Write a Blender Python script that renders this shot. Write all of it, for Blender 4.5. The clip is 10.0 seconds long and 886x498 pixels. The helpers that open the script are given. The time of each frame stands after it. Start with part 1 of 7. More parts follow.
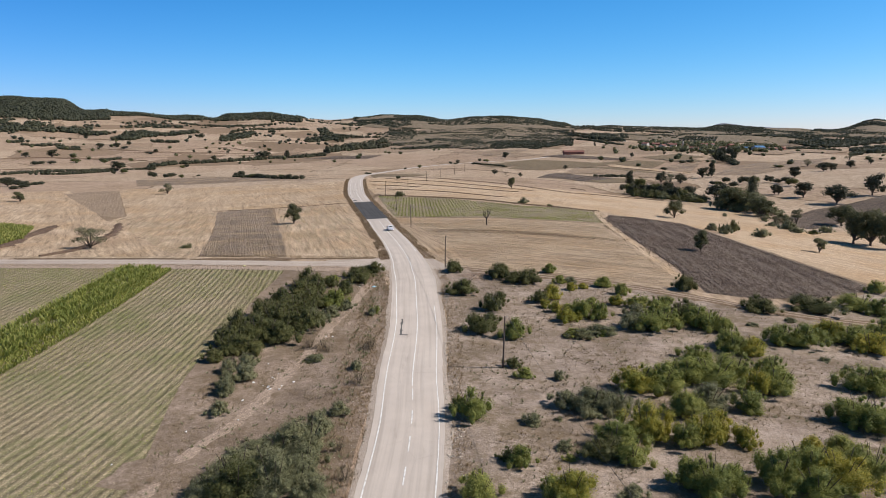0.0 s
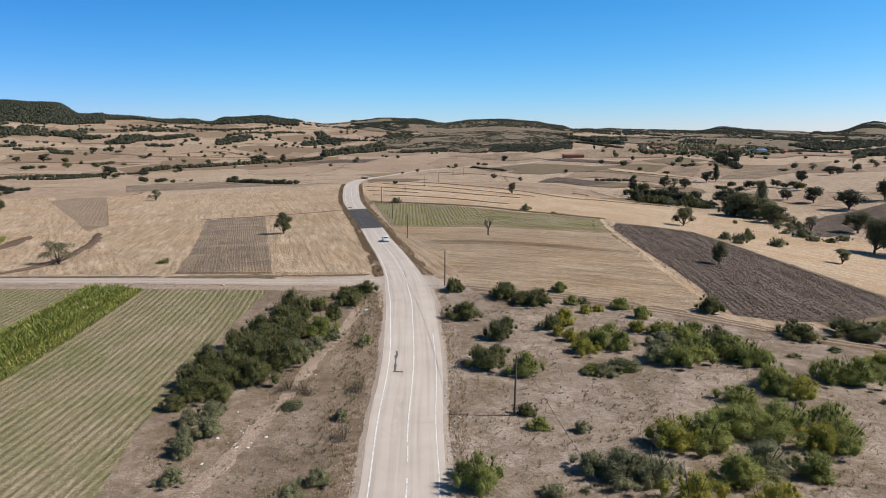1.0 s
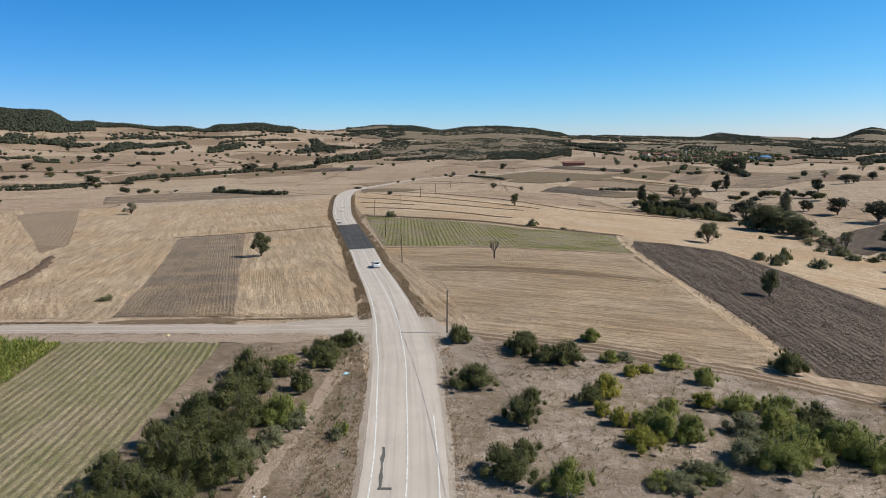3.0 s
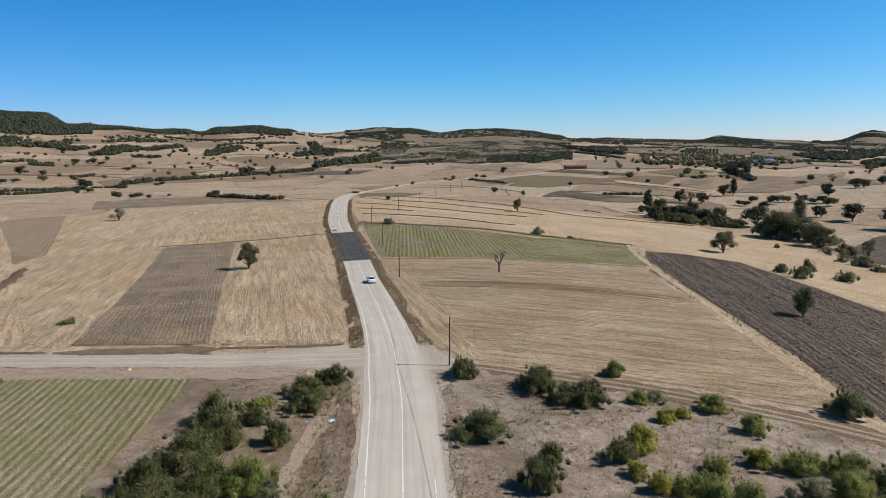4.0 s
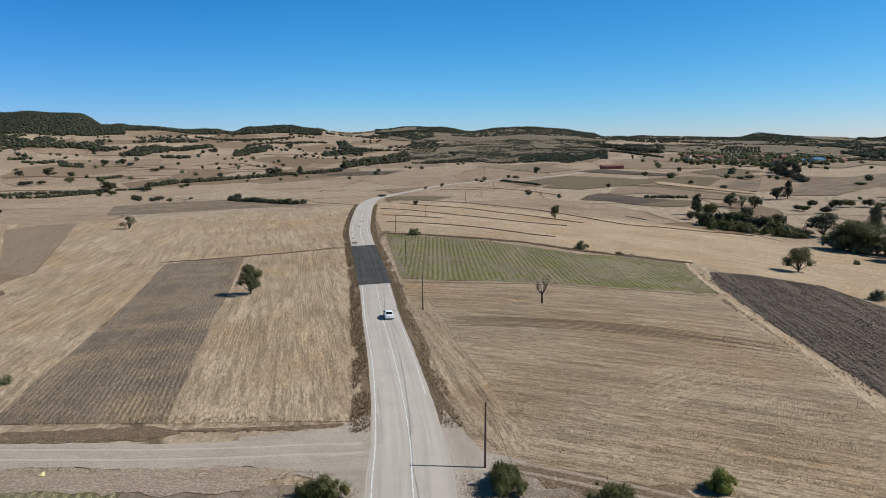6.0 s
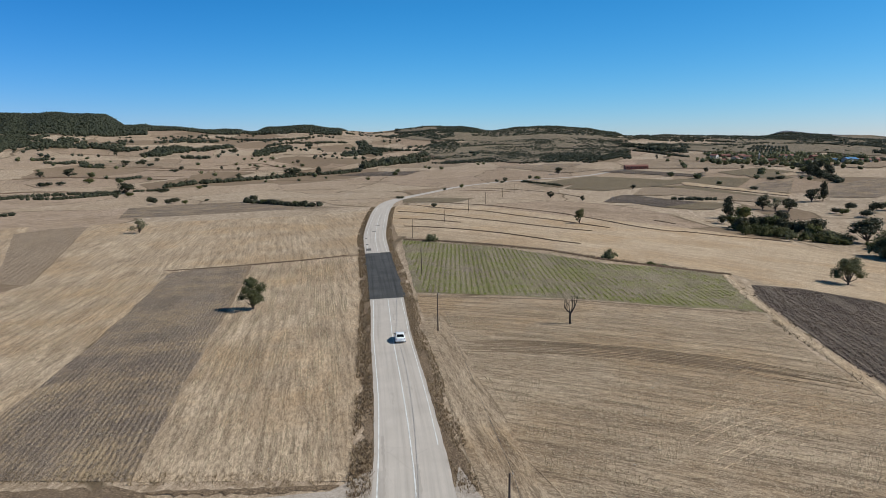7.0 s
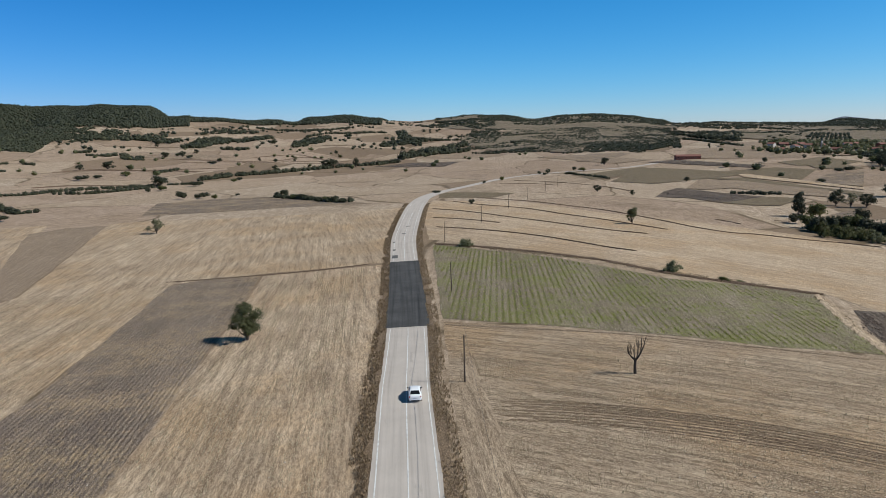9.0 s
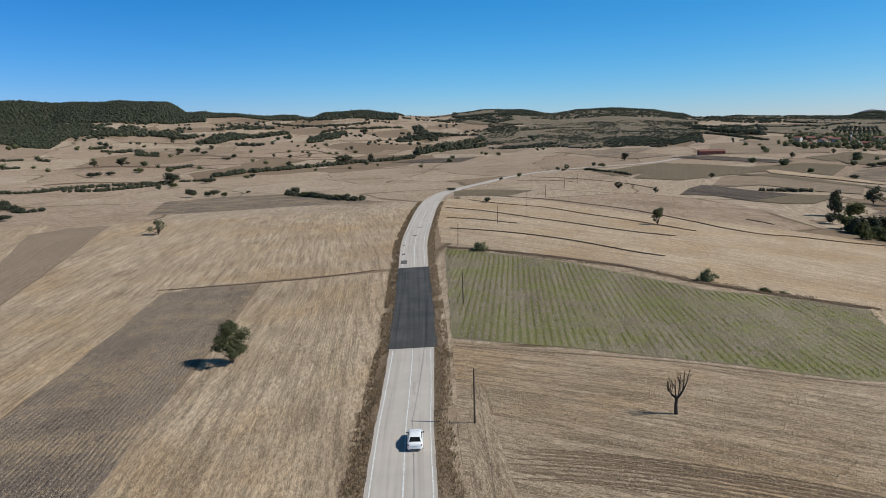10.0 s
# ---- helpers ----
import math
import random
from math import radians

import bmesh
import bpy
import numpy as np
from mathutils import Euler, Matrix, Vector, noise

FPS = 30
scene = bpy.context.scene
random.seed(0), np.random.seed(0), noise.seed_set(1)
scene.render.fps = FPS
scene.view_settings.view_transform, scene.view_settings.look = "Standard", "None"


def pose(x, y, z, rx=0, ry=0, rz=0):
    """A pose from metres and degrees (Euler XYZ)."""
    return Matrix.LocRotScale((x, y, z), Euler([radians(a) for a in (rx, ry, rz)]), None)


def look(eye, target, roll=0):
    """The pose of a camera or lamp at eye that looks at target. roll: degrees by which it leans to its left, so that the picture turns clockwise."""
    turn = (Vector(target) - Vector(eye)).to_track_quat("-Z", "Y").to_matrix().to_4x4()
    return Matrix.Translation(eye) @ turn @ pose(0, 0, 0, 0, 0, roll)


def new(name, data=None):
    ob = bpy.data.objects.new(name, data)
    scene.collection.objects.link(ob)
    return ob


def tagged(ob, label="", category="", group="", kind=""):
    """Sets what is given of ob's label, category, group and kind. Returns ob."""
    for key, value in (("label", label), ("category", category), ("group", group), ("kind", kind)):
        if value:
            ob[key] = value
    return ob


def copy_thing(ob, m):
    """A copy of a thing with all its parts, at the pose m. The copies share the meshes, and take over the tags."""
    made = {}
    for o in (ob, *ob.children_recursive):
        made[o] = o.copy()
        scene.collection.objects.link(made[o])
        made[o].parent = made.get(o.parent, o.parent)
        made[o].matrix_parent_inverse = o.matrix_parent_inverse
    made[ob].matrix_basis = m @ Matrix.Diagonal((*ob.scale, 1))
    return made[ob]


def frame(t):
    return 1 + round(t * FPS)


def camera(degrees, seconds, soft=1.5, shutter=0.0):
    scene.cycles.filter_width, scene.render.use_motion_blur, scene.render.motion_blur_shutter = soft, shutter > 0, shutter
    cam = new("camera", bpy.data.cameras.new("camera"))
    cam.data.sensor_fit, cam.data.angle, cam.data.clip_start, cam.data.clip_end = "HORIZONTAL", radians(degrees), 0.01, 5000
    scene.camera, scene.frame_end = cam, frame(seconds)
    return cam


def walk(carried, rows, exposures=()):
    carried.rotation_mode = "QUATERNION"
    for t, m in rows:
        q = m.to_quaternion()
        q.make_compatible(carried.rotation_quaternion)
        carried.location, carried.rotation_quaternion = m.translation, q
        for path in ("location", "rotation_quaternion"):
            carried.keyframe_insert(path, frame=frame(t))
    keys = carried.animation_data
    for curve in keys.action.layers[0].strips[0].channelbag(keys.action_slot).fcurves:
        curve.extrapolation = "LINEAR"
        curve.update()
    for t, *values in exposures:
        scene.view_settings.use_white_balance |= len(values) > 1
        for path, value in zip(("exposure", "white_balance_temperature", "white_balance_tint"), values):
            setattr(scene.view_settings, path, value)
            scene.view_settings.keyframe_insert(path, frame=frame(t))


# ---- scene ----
cam = camera(67.8, 10.0, soft=0.55)
PATH = [
    (0, (0.22, 0.403, 27.614), (0.213, 2.373, 27.269), 0.0),
    (0.5, (0.101, 6.975, 27.874), (0.096, 8.945, 27.533), 0.0),
    (1, (-0.075, 13.158, 28.042), (-0.076, 15.13, 27.706), -0.1),
    (1.5, (-0.291, 19.568, 28.135), (-0.289, 21.541, 27.805), -0.1),
    (2, (-0.452, 25.904, 28.338), (-0.447, 27.877, 28.01), -0.1),
    (2.5, (-0.662, 32.378, 28.495), (-0.654, 34.352, 28.173), -0.2),
    (4, (-1.166, 51.607, 29.093), (-1.154, 53.583, 28.785), -0.2),
    (4.5, (-1.193, 57.983, 29.491), (-1.189, 59.96, 29.184), -0.3),
    (5, (-1.277, 64.382, 30.044), (-1.297, 66.358, 29.735), -0.3),
    (5.5, (-1.303, 70.984, 30.513), (-1.353, 72.959, 30.201), -0.4),
    (7, (-1.36, 90.067, 31.62), (-1.5, 92.037, 31.306), -0.6),
    (7.5, (-1.28, 96.405, 32.16), (-1.453, 98.371, 31.837), -0.8),
    (8, (-1.234, 102.977, 32.431), (-1.438, 104.939, 32.1), -0.9),
    (8.5, (-1.317, 109.637, 32.72), (-1.552, 111.594, 32.38), -1.0),
    (9, (-1.405, 115.995, 33.063), (-1.669, 117.947, 32.718), -1.0),
    (9.5, (-1.579, 122.649, 33.264), (-1.869, 124.597, 32.917), -1.1),
    (10, (-1.979, 129.991, 33.384), (-2.294, 131.933, 33.025), -1.2),
]
walk(cam, [(t, look(eye, target, roll)) for t, eye, target, roll in PATH], [(0.0, 0.19, 6560, 16), (2.5, 0.11, 6440, 11), (4.5, 0.01, 6360, 10), (5.5, -0.05, 6280, 9), (7.5, -0.11, 6180, 8), (10.0, -0.13, 6130, 8)])

# ---- sky and sun ----
SUN_UP, SUN_AZ = 42.0, 90.0  # degrees above the ground, clockwise from +y
world = bpy.data.worlds.new("sky")
scene.world = world
world.use_nodes = True
wn = world.node_tree
sky = wn.nodes.new("ShaderNodeTexSky")
sky.sky_type, sky.sun_disc = "NISHITA", False
sky.sun_elevation, sky.sun_rotation = radians(SUN_UP), radians(SUN_AZ)
sky.altitude, sky.air_density, sky.dust_density, sky.ozone_density = 900.0, 1.0, 0.15, 1.0
# the air of a dry clear day: deep blue overhead, pale blue at the skyline
parts_ = wn.nodes.new("ShaderNodeSeparateColor")
whole_ = wn.nodes.new("ShaderNodeCombineColor")
wn.links.new(sky.outputs[0], parts_.inputs[0])
for n_, (power_, gain_) in enumerate(((2.0, 0.088), (1.08, 0.74), (1.0, 1.31))):
    raised = wn.nodes.new("ShaderNodeMath")
    raised.operation = "POWER"
    raised.inputs[1].default_value = power_
    scaled_ = wn.nodes.new("ShaderNodeMath")
    scaled_.operation = "MULTIPLY"
    scaled_.inputs[1].default_value = gain_
    wn.links.new(parts_.outputs[n_], raised.inputs[0])
    wn.links.new(raised.outputs[0], scaled_.inputs[0])
    if n_ == 0:  # never redder-poor than clear air
        plain_red = wn.nodes.new("ShaderNodeMath")
        plain_red.operation = "MULTIPLY"
        plain_red.inputs[1].default_value = 0.2
        wn.links.new(parts_.outputs[0], plain_red.inputs[0])
        most = wn.nodes.new("ShaderNodeMath")
        most.operation = "MAXIMUM"
        wn.links.new(scaled_.outputs[0], most.inputs[0])
        wn.links.new(plain_red.outputs[0], most.inputs[1])
        scaled_ = most
    wn.links.new(scaled_.outputs[0], whole_.inputs[n_])
# the zenith of dry high air is darker than the skyline
up_ = wn.nodes.new("ShaderNodeTexCoord")
high_ = wn.nodes.new("ShaderNodeSeparateXYZ")
wn.links.new(up_.outputs["Generated"], high_.inputs[0])
fall_ = wn.nodes.new("ShaderNodeMapRange")
fall_.interpolation_type = "SMOOTHSTEP"
fall_.inputs["From Min"].default_value, fall_.inputs["From Max"].default_value = 0.15, 1.0
fall_.inputs["To Min"].default_value, fall_.inputs["To Max"].default_value = 0.0, 1.0
wn.links.new(high_.outputs[2], fall_.inputs[0])
deep_ = wn.nodes.new("ShaderNodeMixRGB")
deep_.inputs[1].default_value, deep_.inputs[2].default_value = (1, 1, 1, 1), (0.9, 0.4, 0.15, 1)
wn.links.new(fall_.outputs[0], deep_.inputs[0])
dim_ = wn.nodes.new("ShaderNodeVectorMath")
dim_.operation = "MULTIPLY"
wn.links.new(whole_.outputs[0], dim_.inputs[0])
wn.links.new(deep_.outputs[0], dim_.inputs[1])
# clear dry air is dimmer on the side away from the sun
side_ = wn.nodes.new("ShaderNodeMapRange")
side_.inputs["From Min"].default_value, side_.inputs["From Max"].default_value = -1.0, 1.0
wn.links.new(high_.outputs[0], side_.inputs[0])
away_ = wn.nodes.new("ShaderNodeValToRGB")
away_.color_ramp.interpolation = "EASE"
while len(away_.color_ramp.elements) < 3:
    away_.color_ramp.elements.new(0.5)
for el_, (at_, tint_) in zip(away_.color_ramp.elements, ((0.15, (0.68, 0.76, 0.88)), (0.46, (1.0, 1.0, 1.0)), (0.8, (0.90, 0.93, 0.90)))):
    el_.position, el_.color = at_, (*tint_, 1)
wn.links.new(side_.outputs[0], away_.inputs[0])
even_ = wn.nodes.new("ShaderNodeVectorMath")
even_.operation = "MULTIPLY"
wn.links.new(dim_.outputs[0], even_.inputs[0])
wn.links.new(away_.outputs[0], even_.inputs[1])
wn.links.new(even_.outputs[0], wn.nodes["Background"].inputs[0])
wn.nodes["Background"].inputs[1].default_value = 0.1
sun = new("sun", bpy.data.lights.new("sun", "SUN"))
sun.data.energy, sun.data.angle, sun.data.color = 5.0, radians(0.53), (1.0, 0.955, 0.865)
_e, _a = radians(SUN_UP), radians(SUN_AZ)
sun.matrix_world = look((math.sin(_a) * math.cos(_e) * 500, math.cos(_a) * math.cos(_e) * 500, math.sin(_e) * 500), (0, 0, 0))

# ---- materials ----
class Nodes:
    """Short hand for a material's node tree."""

    def __init__(self, name):
        self.m = bpy.data.materials.new(name)
        self.m.use_nodes = True
        self.t = self.m.node_tree
        self.b = self.t.nodes["Principled BSDF"]
        self.out = self.t.nodes["Material Output"]

    def n(self, kind, **props):
        node = self.t.nodes.new(kind)
        for key, value in props.items():
            if key in node.inputs:
                node.inputs[key].default_value = value
        return node

    def put(self, node, key, value):
        if hasattr(value, "is_output") or hasattr(value, "links"):
            self.t.links.new(value, node.inputs[key])
        else:
            node.inputs[key].default_value = value

    def pos(self):
        return self.n("ShaderNodeNewGeometry").outputs["Position"]

    def scaled(self, vec, s):
        k = self.n("ShaderNodeMapping")
        k.inputs["Scale"].default_value = s
        self.put(k, "Vector", vec)
        return k.outputs[0]

    def noise(self, vec, scale, detail=3.0, rough=0.6):
        k = self.n("ShaderNodeTexNoise")
        self.put(k, "Vector", vec)
        k.inputs["Scale"].default_value, k.inputs["Detail"].default_value, k.inputs["Roughness"].default_value = scale, detail, rough
        return k.outputs["Fac"]

    def ramp(self, fac, stops):
        k = self.n("ShaderNodeValToRGB")
        e = k.color_ramp.elements
        while len(e) < len(stops):
            e.new(0.5)
        for el, (p, c) in zip(e, stops):
            el.position, el.color = p, (*c, 1) if len(c) == 3 else c
        self.put(k, "Fac", fac)
        return k.outputs[0]

    def grey(self, fac, lo, hi):
        return self.ramp(fac, [(lo, (0, 0, 0)), (hi, (1, 1, 1))])

    def mix(self, fac, a, b, blend="MIX"):
        k = self.n("ShaderNodeMixRGB")
        k.blend_type = blend
        for key, v in (("Fac", fac), ("Color1", a), ("Color2", b)):
            self.put(k, key, (*v, 1) if isinstance(v, tuple) and len(v) == 3 else v)
        return k.outputs[0]

    def math(self, op, a, b=0.0):
        k = self.n("ShaderNodeMath")
        k.operation = op
        self.put(k, 0, a)
        self.put(k, 1, b)
        return k.outputs[0]

    def bump(self, h, strength, dist):
        k = self.n("ShaderNodeBump")
        k.inputs["Strength"].default_value, k.inputs["Distance"].default_value = strength, dist
        self.put(k, "Height", h)
        self.t.links.new(k.outputs[0], self.b.inputs["Normal"])

    def done(self, col, rough=0.9, spec=0.2, metal=0.0):
        self.put(self.b, "Base Color", (*col, 1) if isinstance(col, tuple) else col)
        self.put(self.b, "Roughness", rough)
        self.b.inputs["Specular IOR Level"].default_value = spec
        self.b.inputs["Metallic"].default_value = metal
        return self.m


def plain(name, col, rough=0.6, metal=0.0, spec=0.4, grain=0.12, scale=6.0):
    """A plain painted or cast surface with slight unevenness."""
    k = Nodes(name)
    f = k.noise(k.pos(), scale, 4)
    dark = tuple(c * (1 - grain) for c in col)
    return k.done(k.mix(f, dark, tuple(min(1, c * (1 + grain)) for c in col)), rough, spec, metal)


def soil(name, pale, mid, dark, row=0.0, row_dark=0.5, streak=0.5, weeds=None, weed_amount=0.0, bump=0.12, clod=2.2, far=False, grit=1.0):
    """Field ground: drill rows and streaks along the map's first axis, patches, straw and clods."""
    k = Nodes(name)
    p = k.pos()
    uvn = k.n("ShaderNodeUVMap")
    uvn.uv_map = "rows"
    uv = p if far else uvn.outputs[0]
    col = k.mix(k.grey(k.noise(p, 0.035, 4), 0.35, 0.68), mid, pale)
    st = k.noise(k.scaled(uv, (0.25, 0.25, 0.25) if far else (0.06, 0.55, 0.2)), 1.0, 4, 0.65)
    col = k.mix(k.math("MULTIPLY", k.grey(st, 0.44, 0.64), streak), col, dark)
    st2 = k.noise(k.scaled(uv, (0.08, 0.1, 0.1) if far else (0.012, 0.12, 0.2)), 1.0, 3)
    col = k.mix(k.math("MULTIPLY", k.grey(st2, 0.42, 0.6), streak), col, pale)
    st3 = k.noise(k.scaled(uv, (0.05, 0.06, 0.06) if far else (0.008, 0.075, 0.2)), 1.0, 4, 0.6)
    col = k.mix(k.math("MULTIPLY", k.grey(st3, 0.5, 0.64), streak * 0.7), col, k.mix(0.5, mid, dark))
    patchy = k.noise(p, 0.07, 6, 0.75)
    col = k.mix(k.math("MULTIPLY", k.grey(patchy, 0.5, 0.62), 0.5), col, k.mix(0.6, mid, dark))
    h = k.noise(p, clod, 5, 0.7)
    if row:
        w = k.n("ShaderNodeTexWave")
        w.wave_type, w.bands_direction = "BANDS", "Y"
        k.put(w, "Vector", uv)
        w.inputs["Scale"].default_value = 2 * math.pi / row / 20
        w.inputs["Distortion"].default_value, w.inputs["Detail"].default_value, w.inputs["Detail Scale"].default_value = 0.35, 3.0, 0.5
        broken = k.grey(k.noise(k.scaled(uv, (0.4, 1.6, 1)), 1.0, 5, 0.75), 0.3, 0.55)
        r = k.math("MULTIPLY", w.outputs["Fac"], broken)
        drill = k.noise(k.scaled(uv, (0.16, 2.6, 1)), 1.0, 5, 0.75)
        col = k.mix(k.math("MULTIPLY", k.grey(drill, 0.44, 0.62), 0.6), col, dark)
        col = k.mix(k.math("MULTIPLY", k.grey(k.noise(k.scaled(uv, (0.3, 3.4, 1)), 1.0, 4, 0.7), 0.55, 0.7), 0.45), col, tuple(min(0.8, c * 1.2) for c in pale))
        col = k.mix(k.math("MULTIPLY", k.grey(r, 0.2, 0.9), row_dark), col, dark)
        h = k.math("ADD", k.math("ADD", k.math("MULTIPLY", h, 0.6), k.math("MULTIPLY", r, -min(0.6, 2 * row_dark))), k.math("MULTIPLY", drill, -0.5))
    bits = k.n("ShaderNodeTexVoronoi")
    k.put(bits, "Vector", k.scaled(uv, (8.0, 8.0, 8.0) if far else (6.0, 14.0, 1)))
    bits.inputs["Scale"].default_value = 1.0
    one = k.n("ShaderNodeSeparateColor")
    k.put(one, 0, bits.outputs["Color"])
    fine = k.noise(p, 7.0, 4, 0.8)
    col = k.mix(k.math("MULTIPLY", k.grey(fine, 0.46, 0.56), 0.6), col, dark)
    col = k.mix(k.math("MULTIPLY", k.grey(one.outputs[0], 0.5, 1.0), 0.5 * grit), col, dark)
    col = k.mix(k.math("MULTIPLY", k.grey(one.outputs[1], 0.72, 1.0), 0.75 * grit), col, tuple(min(0.8, c * 1.4) for c in pale))
    h = k.math("ADD", h, k.math("MULTIPLY", one.outputs[2], 0.35 * grit))
    if weeds:
        g = k.math("MULTIPLY", k.noise(p, 0.09, 7, 0.75), k.noise(k.scaled(uv, (0.8, 0.8, 0.8) if far else (0.6, 2.4, 1)), 1.0, 5, 0.75))
        col = k.mix(k.math("MULTIPLY", k.grey(g, 0.24 - weed_amount * 0.1, 0.34), 0.85), col, weeds)
    k.bump(h, 1.0, bump)
    return k.done(col, 0.95, 0.1)


STRAW, STRAW_MID, STRAW_DARK = (0.50, 0.37, 0.232), (0.37, 0.268, 0.16), (0.165, 0.113, 0.067)


def stubble(name, pale=1.0, worn=0.6, drills=0.0):
    """Cut corn: straw, ochre chaff and bare soil mixed in swaths, drill rows and tufts. worn: how much soil shows."""
    k = Nodes(name)
    p = k.pos()
    uvn = k.n("ShaderNodeUVMap")
    uvn.uv_map = "rows"
    uv = uvn.outputs[0]
    straw, ochre, brown = (tuple(c * pale * 1.04 for c in v) for v in ((0.615, 0.468, 0.325), (0.55, 0.375, 0.22), (0.36, 0.256, 0.167)))
    bare = (0.105, 0.071, 0.045)
    col = k.mix(k.grey(k.noise(p, 0.03, 6, 0.65), 0.46, 0.6), straw, ochre)
    col = k.mix(k.math("MULTIPLY", k.grey(k.noise(k.scaled(uv, (0.02, 0.14, 1)), 1.0, 5, 0.7), 0.44, 0.62), worn * 0.8), col, brown)
    col = k.mix(k.math("MULTIPLY", k.grey(k.noise(p, 0.05, 5, 0.65), 0.46, 0.66), worn), col, brown)
    swath = k.noise(k.scaled(uv, (0.07, 0.9, 1)), 1.0, 6, 0.78)
    col = k.mix(k.math("MULTIPLY", k.grey(swath, 0.47, 0.58), worn), col, bare)
    col = k.mix(k.math("MULTIPLY", k.grey(k.noise(k.scaled(uv, (0.04, 0.5, 1)), 1.0, 5, 0.75), 0.53, 0.66), 0.5), col, straw)
    col = k.mix(k.math("MULTIPLY", k.grey(k.noise(k.scaled(uv, (0.03, 0.33, 1)), 1.0, 5, 0.75), 0.5, 0.6), worn * 0.6), col, tuple(c * 0.62 for c in brown))
    if drills:
        col = k.mix(k.math("MULTIPLY", k.grey(k.noise(k.scaled(uv, (0.006, 0.55, 1)), 1.0, 5, 0.7), 0.49, 0.6), drills), col, tuple(c * 0.72 for c in brown))
        col = k.mix(k.math("MULTIPLY", k.grey(k.noise(k.scaled(uv, (0.01, 0.12, 1)), 1.0, 4, 0.7), 0.5, 0.62), 0.7 * drills), col, brown)
    tread = k.noise(k.scaled(uv, (0.65, 2.6, 1)), 1.0, 5, 0.8)
    col = k.mix(k.math("MULTIPLY", k.grey(tread, 0.47, 0.55), 0.5), col, bare)
    fine = k.noise(p, 8.5, 4, 0.85)
    col = k.mix(k.math("MULTIPLY", k.grey(fine, 0.47, 0.54), 0.4), col, bare)
    bits = k.n("ShaderNodeTexVoronoi")
    k.put(bits, "Vector", k.scaled(uv, (6.5, 9.0, 1)))
    bits.inputs["Scale"].default_value = 1.0
    one = k.n("ShaderNodeSeparateColor")
    k.put(one, 0, bits.outputs["Color"])
    col = k.mix(k.math("MULTIPLY", k.grey(one.outputs[1], 0.72, 0.95), 0.42), col, (0.70, 0.56, 0.385))
    h = k.math("ADD", k.math("MULTIPLY", tread, -0.5), k.math("ADD", k.math("MULTIPLY", fine, -0.5), k.math("MULTIPLY", one.outputs[2], 0.3)))
    k.bump(h, 1.0, 0.12)
    return k.done(col, 0.95, 0.1)


MAT_STUBBLE = stubble("stubble", 1.13, 0.55)
MAT_WORN = stubble("trampled stubble", 0.91, 0.62)
MAT_BLEACHED = stubble("bleached stubble", 1.17, 0.3, 0.5)
MAT_TILLED = soil("tilled earth", (0.345, 0.268, 0.20), (0.235, 0.18, 0.137), (0.105, 0.078, 0.061), row=0.65, row_dark=0.11, streak=0.9, weeds=(0.40, 0.29, 0.175), weed_amount=0.16, bump=0.25)
MAT_OLIVE = soil("weedy fallow", (0.265, 0.20, 0.13), (0.20, 0.152, 0.098), (0.10, 0.08, 0.05), row=1.6, row_dark=0.3, streak=0.5)
# the blue-grey of distant haze is put into the mountain's base colour
MAT_MOUNTAIN_HAZE = soil("bare mountain with haze tint", (0.19, 0.20, 0.23), (0.15, 0.16, 0.19), (0.10, 0.11, 0.13), streak=0.5, bump=0.3, clod=0.3, far=True)
MAT_GREYFIELD = soil("fallow", (0.41, 0.308, 0.212), (0.315, 0.235, 0.16), (0.155, 0.113, 0.08), row=1.6, row_dark=0.25, streak=0.5)
MAT_DARKSOIL = soil("ploughed earth", (0.315, 0.245, 0.19), (0.195, 0.148, 0.114), (0.058, 0.044, 0.035), row=1.3, row_dark=0.35, streak=0.8, bump=0.6, clod=1.6)
MAT_CLOD = soil("dark clods", (0.27, 0.205, 0.162), (0.19, 0.141, 0.111), (0.085, 0.062, 0.05), streak=0.4, bump=0.2, far=True)
MAT_CLOD_PALE = soil("pale clods", (0.42, 0.325, 0.25), (0.31, 0.235, 0.178), (0.15, 0.112, 0.085), streak=0.4, bump=0.2, far=True)
MAT_BEANSOIL = soil("bean soil", (0.40, 0.325, 0.235), (0.26, 0.205, 0.14), (0.112, 0.087, 0.055), row=1.3, row_dark=0.12, streak=0.9, weeds=(0.2, 0.205, 0.06), weed_amount=0.14, bump=0.2)
MAT_MAIZE = soil("maize stubble", (0.46, 0.375, 0.25), (0.35, 0.285, 0.18), (0.16, 0.128, 0.075), row=1.0, row_dark=0.5, streak=0.5, weeds=(0.175, 0.178, 0.075), weed_amount=0.4, bump=0.25)
MAT_SCRUB = soil("scrub ground", (0.53, 0.43, 0.358), (0.38, 0.304, 0.25), (0.14, 0.107, 0.083), streak=0.85, weeds=(0.165, 0.122, 0.075), weed_amount=0.62, bump=0.22, clod=1.2, far=True, grit=0.35)
MAT_STRIP = soil("roadside earth", (0.44, 0.345, 0.275), (0.305, 0.236, 0.186), (0.125, 0.093, 0.069), streak=0.85, weeds=(0.15, 0.108, 0.066), weed_amount=0.7, bump=0.22, clod=1.2, far=True, grit=0.35)
MAT_BANK = soil("bank earth", (0.24, 0.165, 0.115), (0.18, 0.12, 0.085), (0.085, 0.057, 0.04), streak=0.3, bump=0.4)
MAT_RUT = soil("trodden earth", (0.46, 0.36, 0.28), (0.375, 0.288, 0.222), (0.18, 0.134, 0.10), streak=0.5, bump=0.1, clod=2)
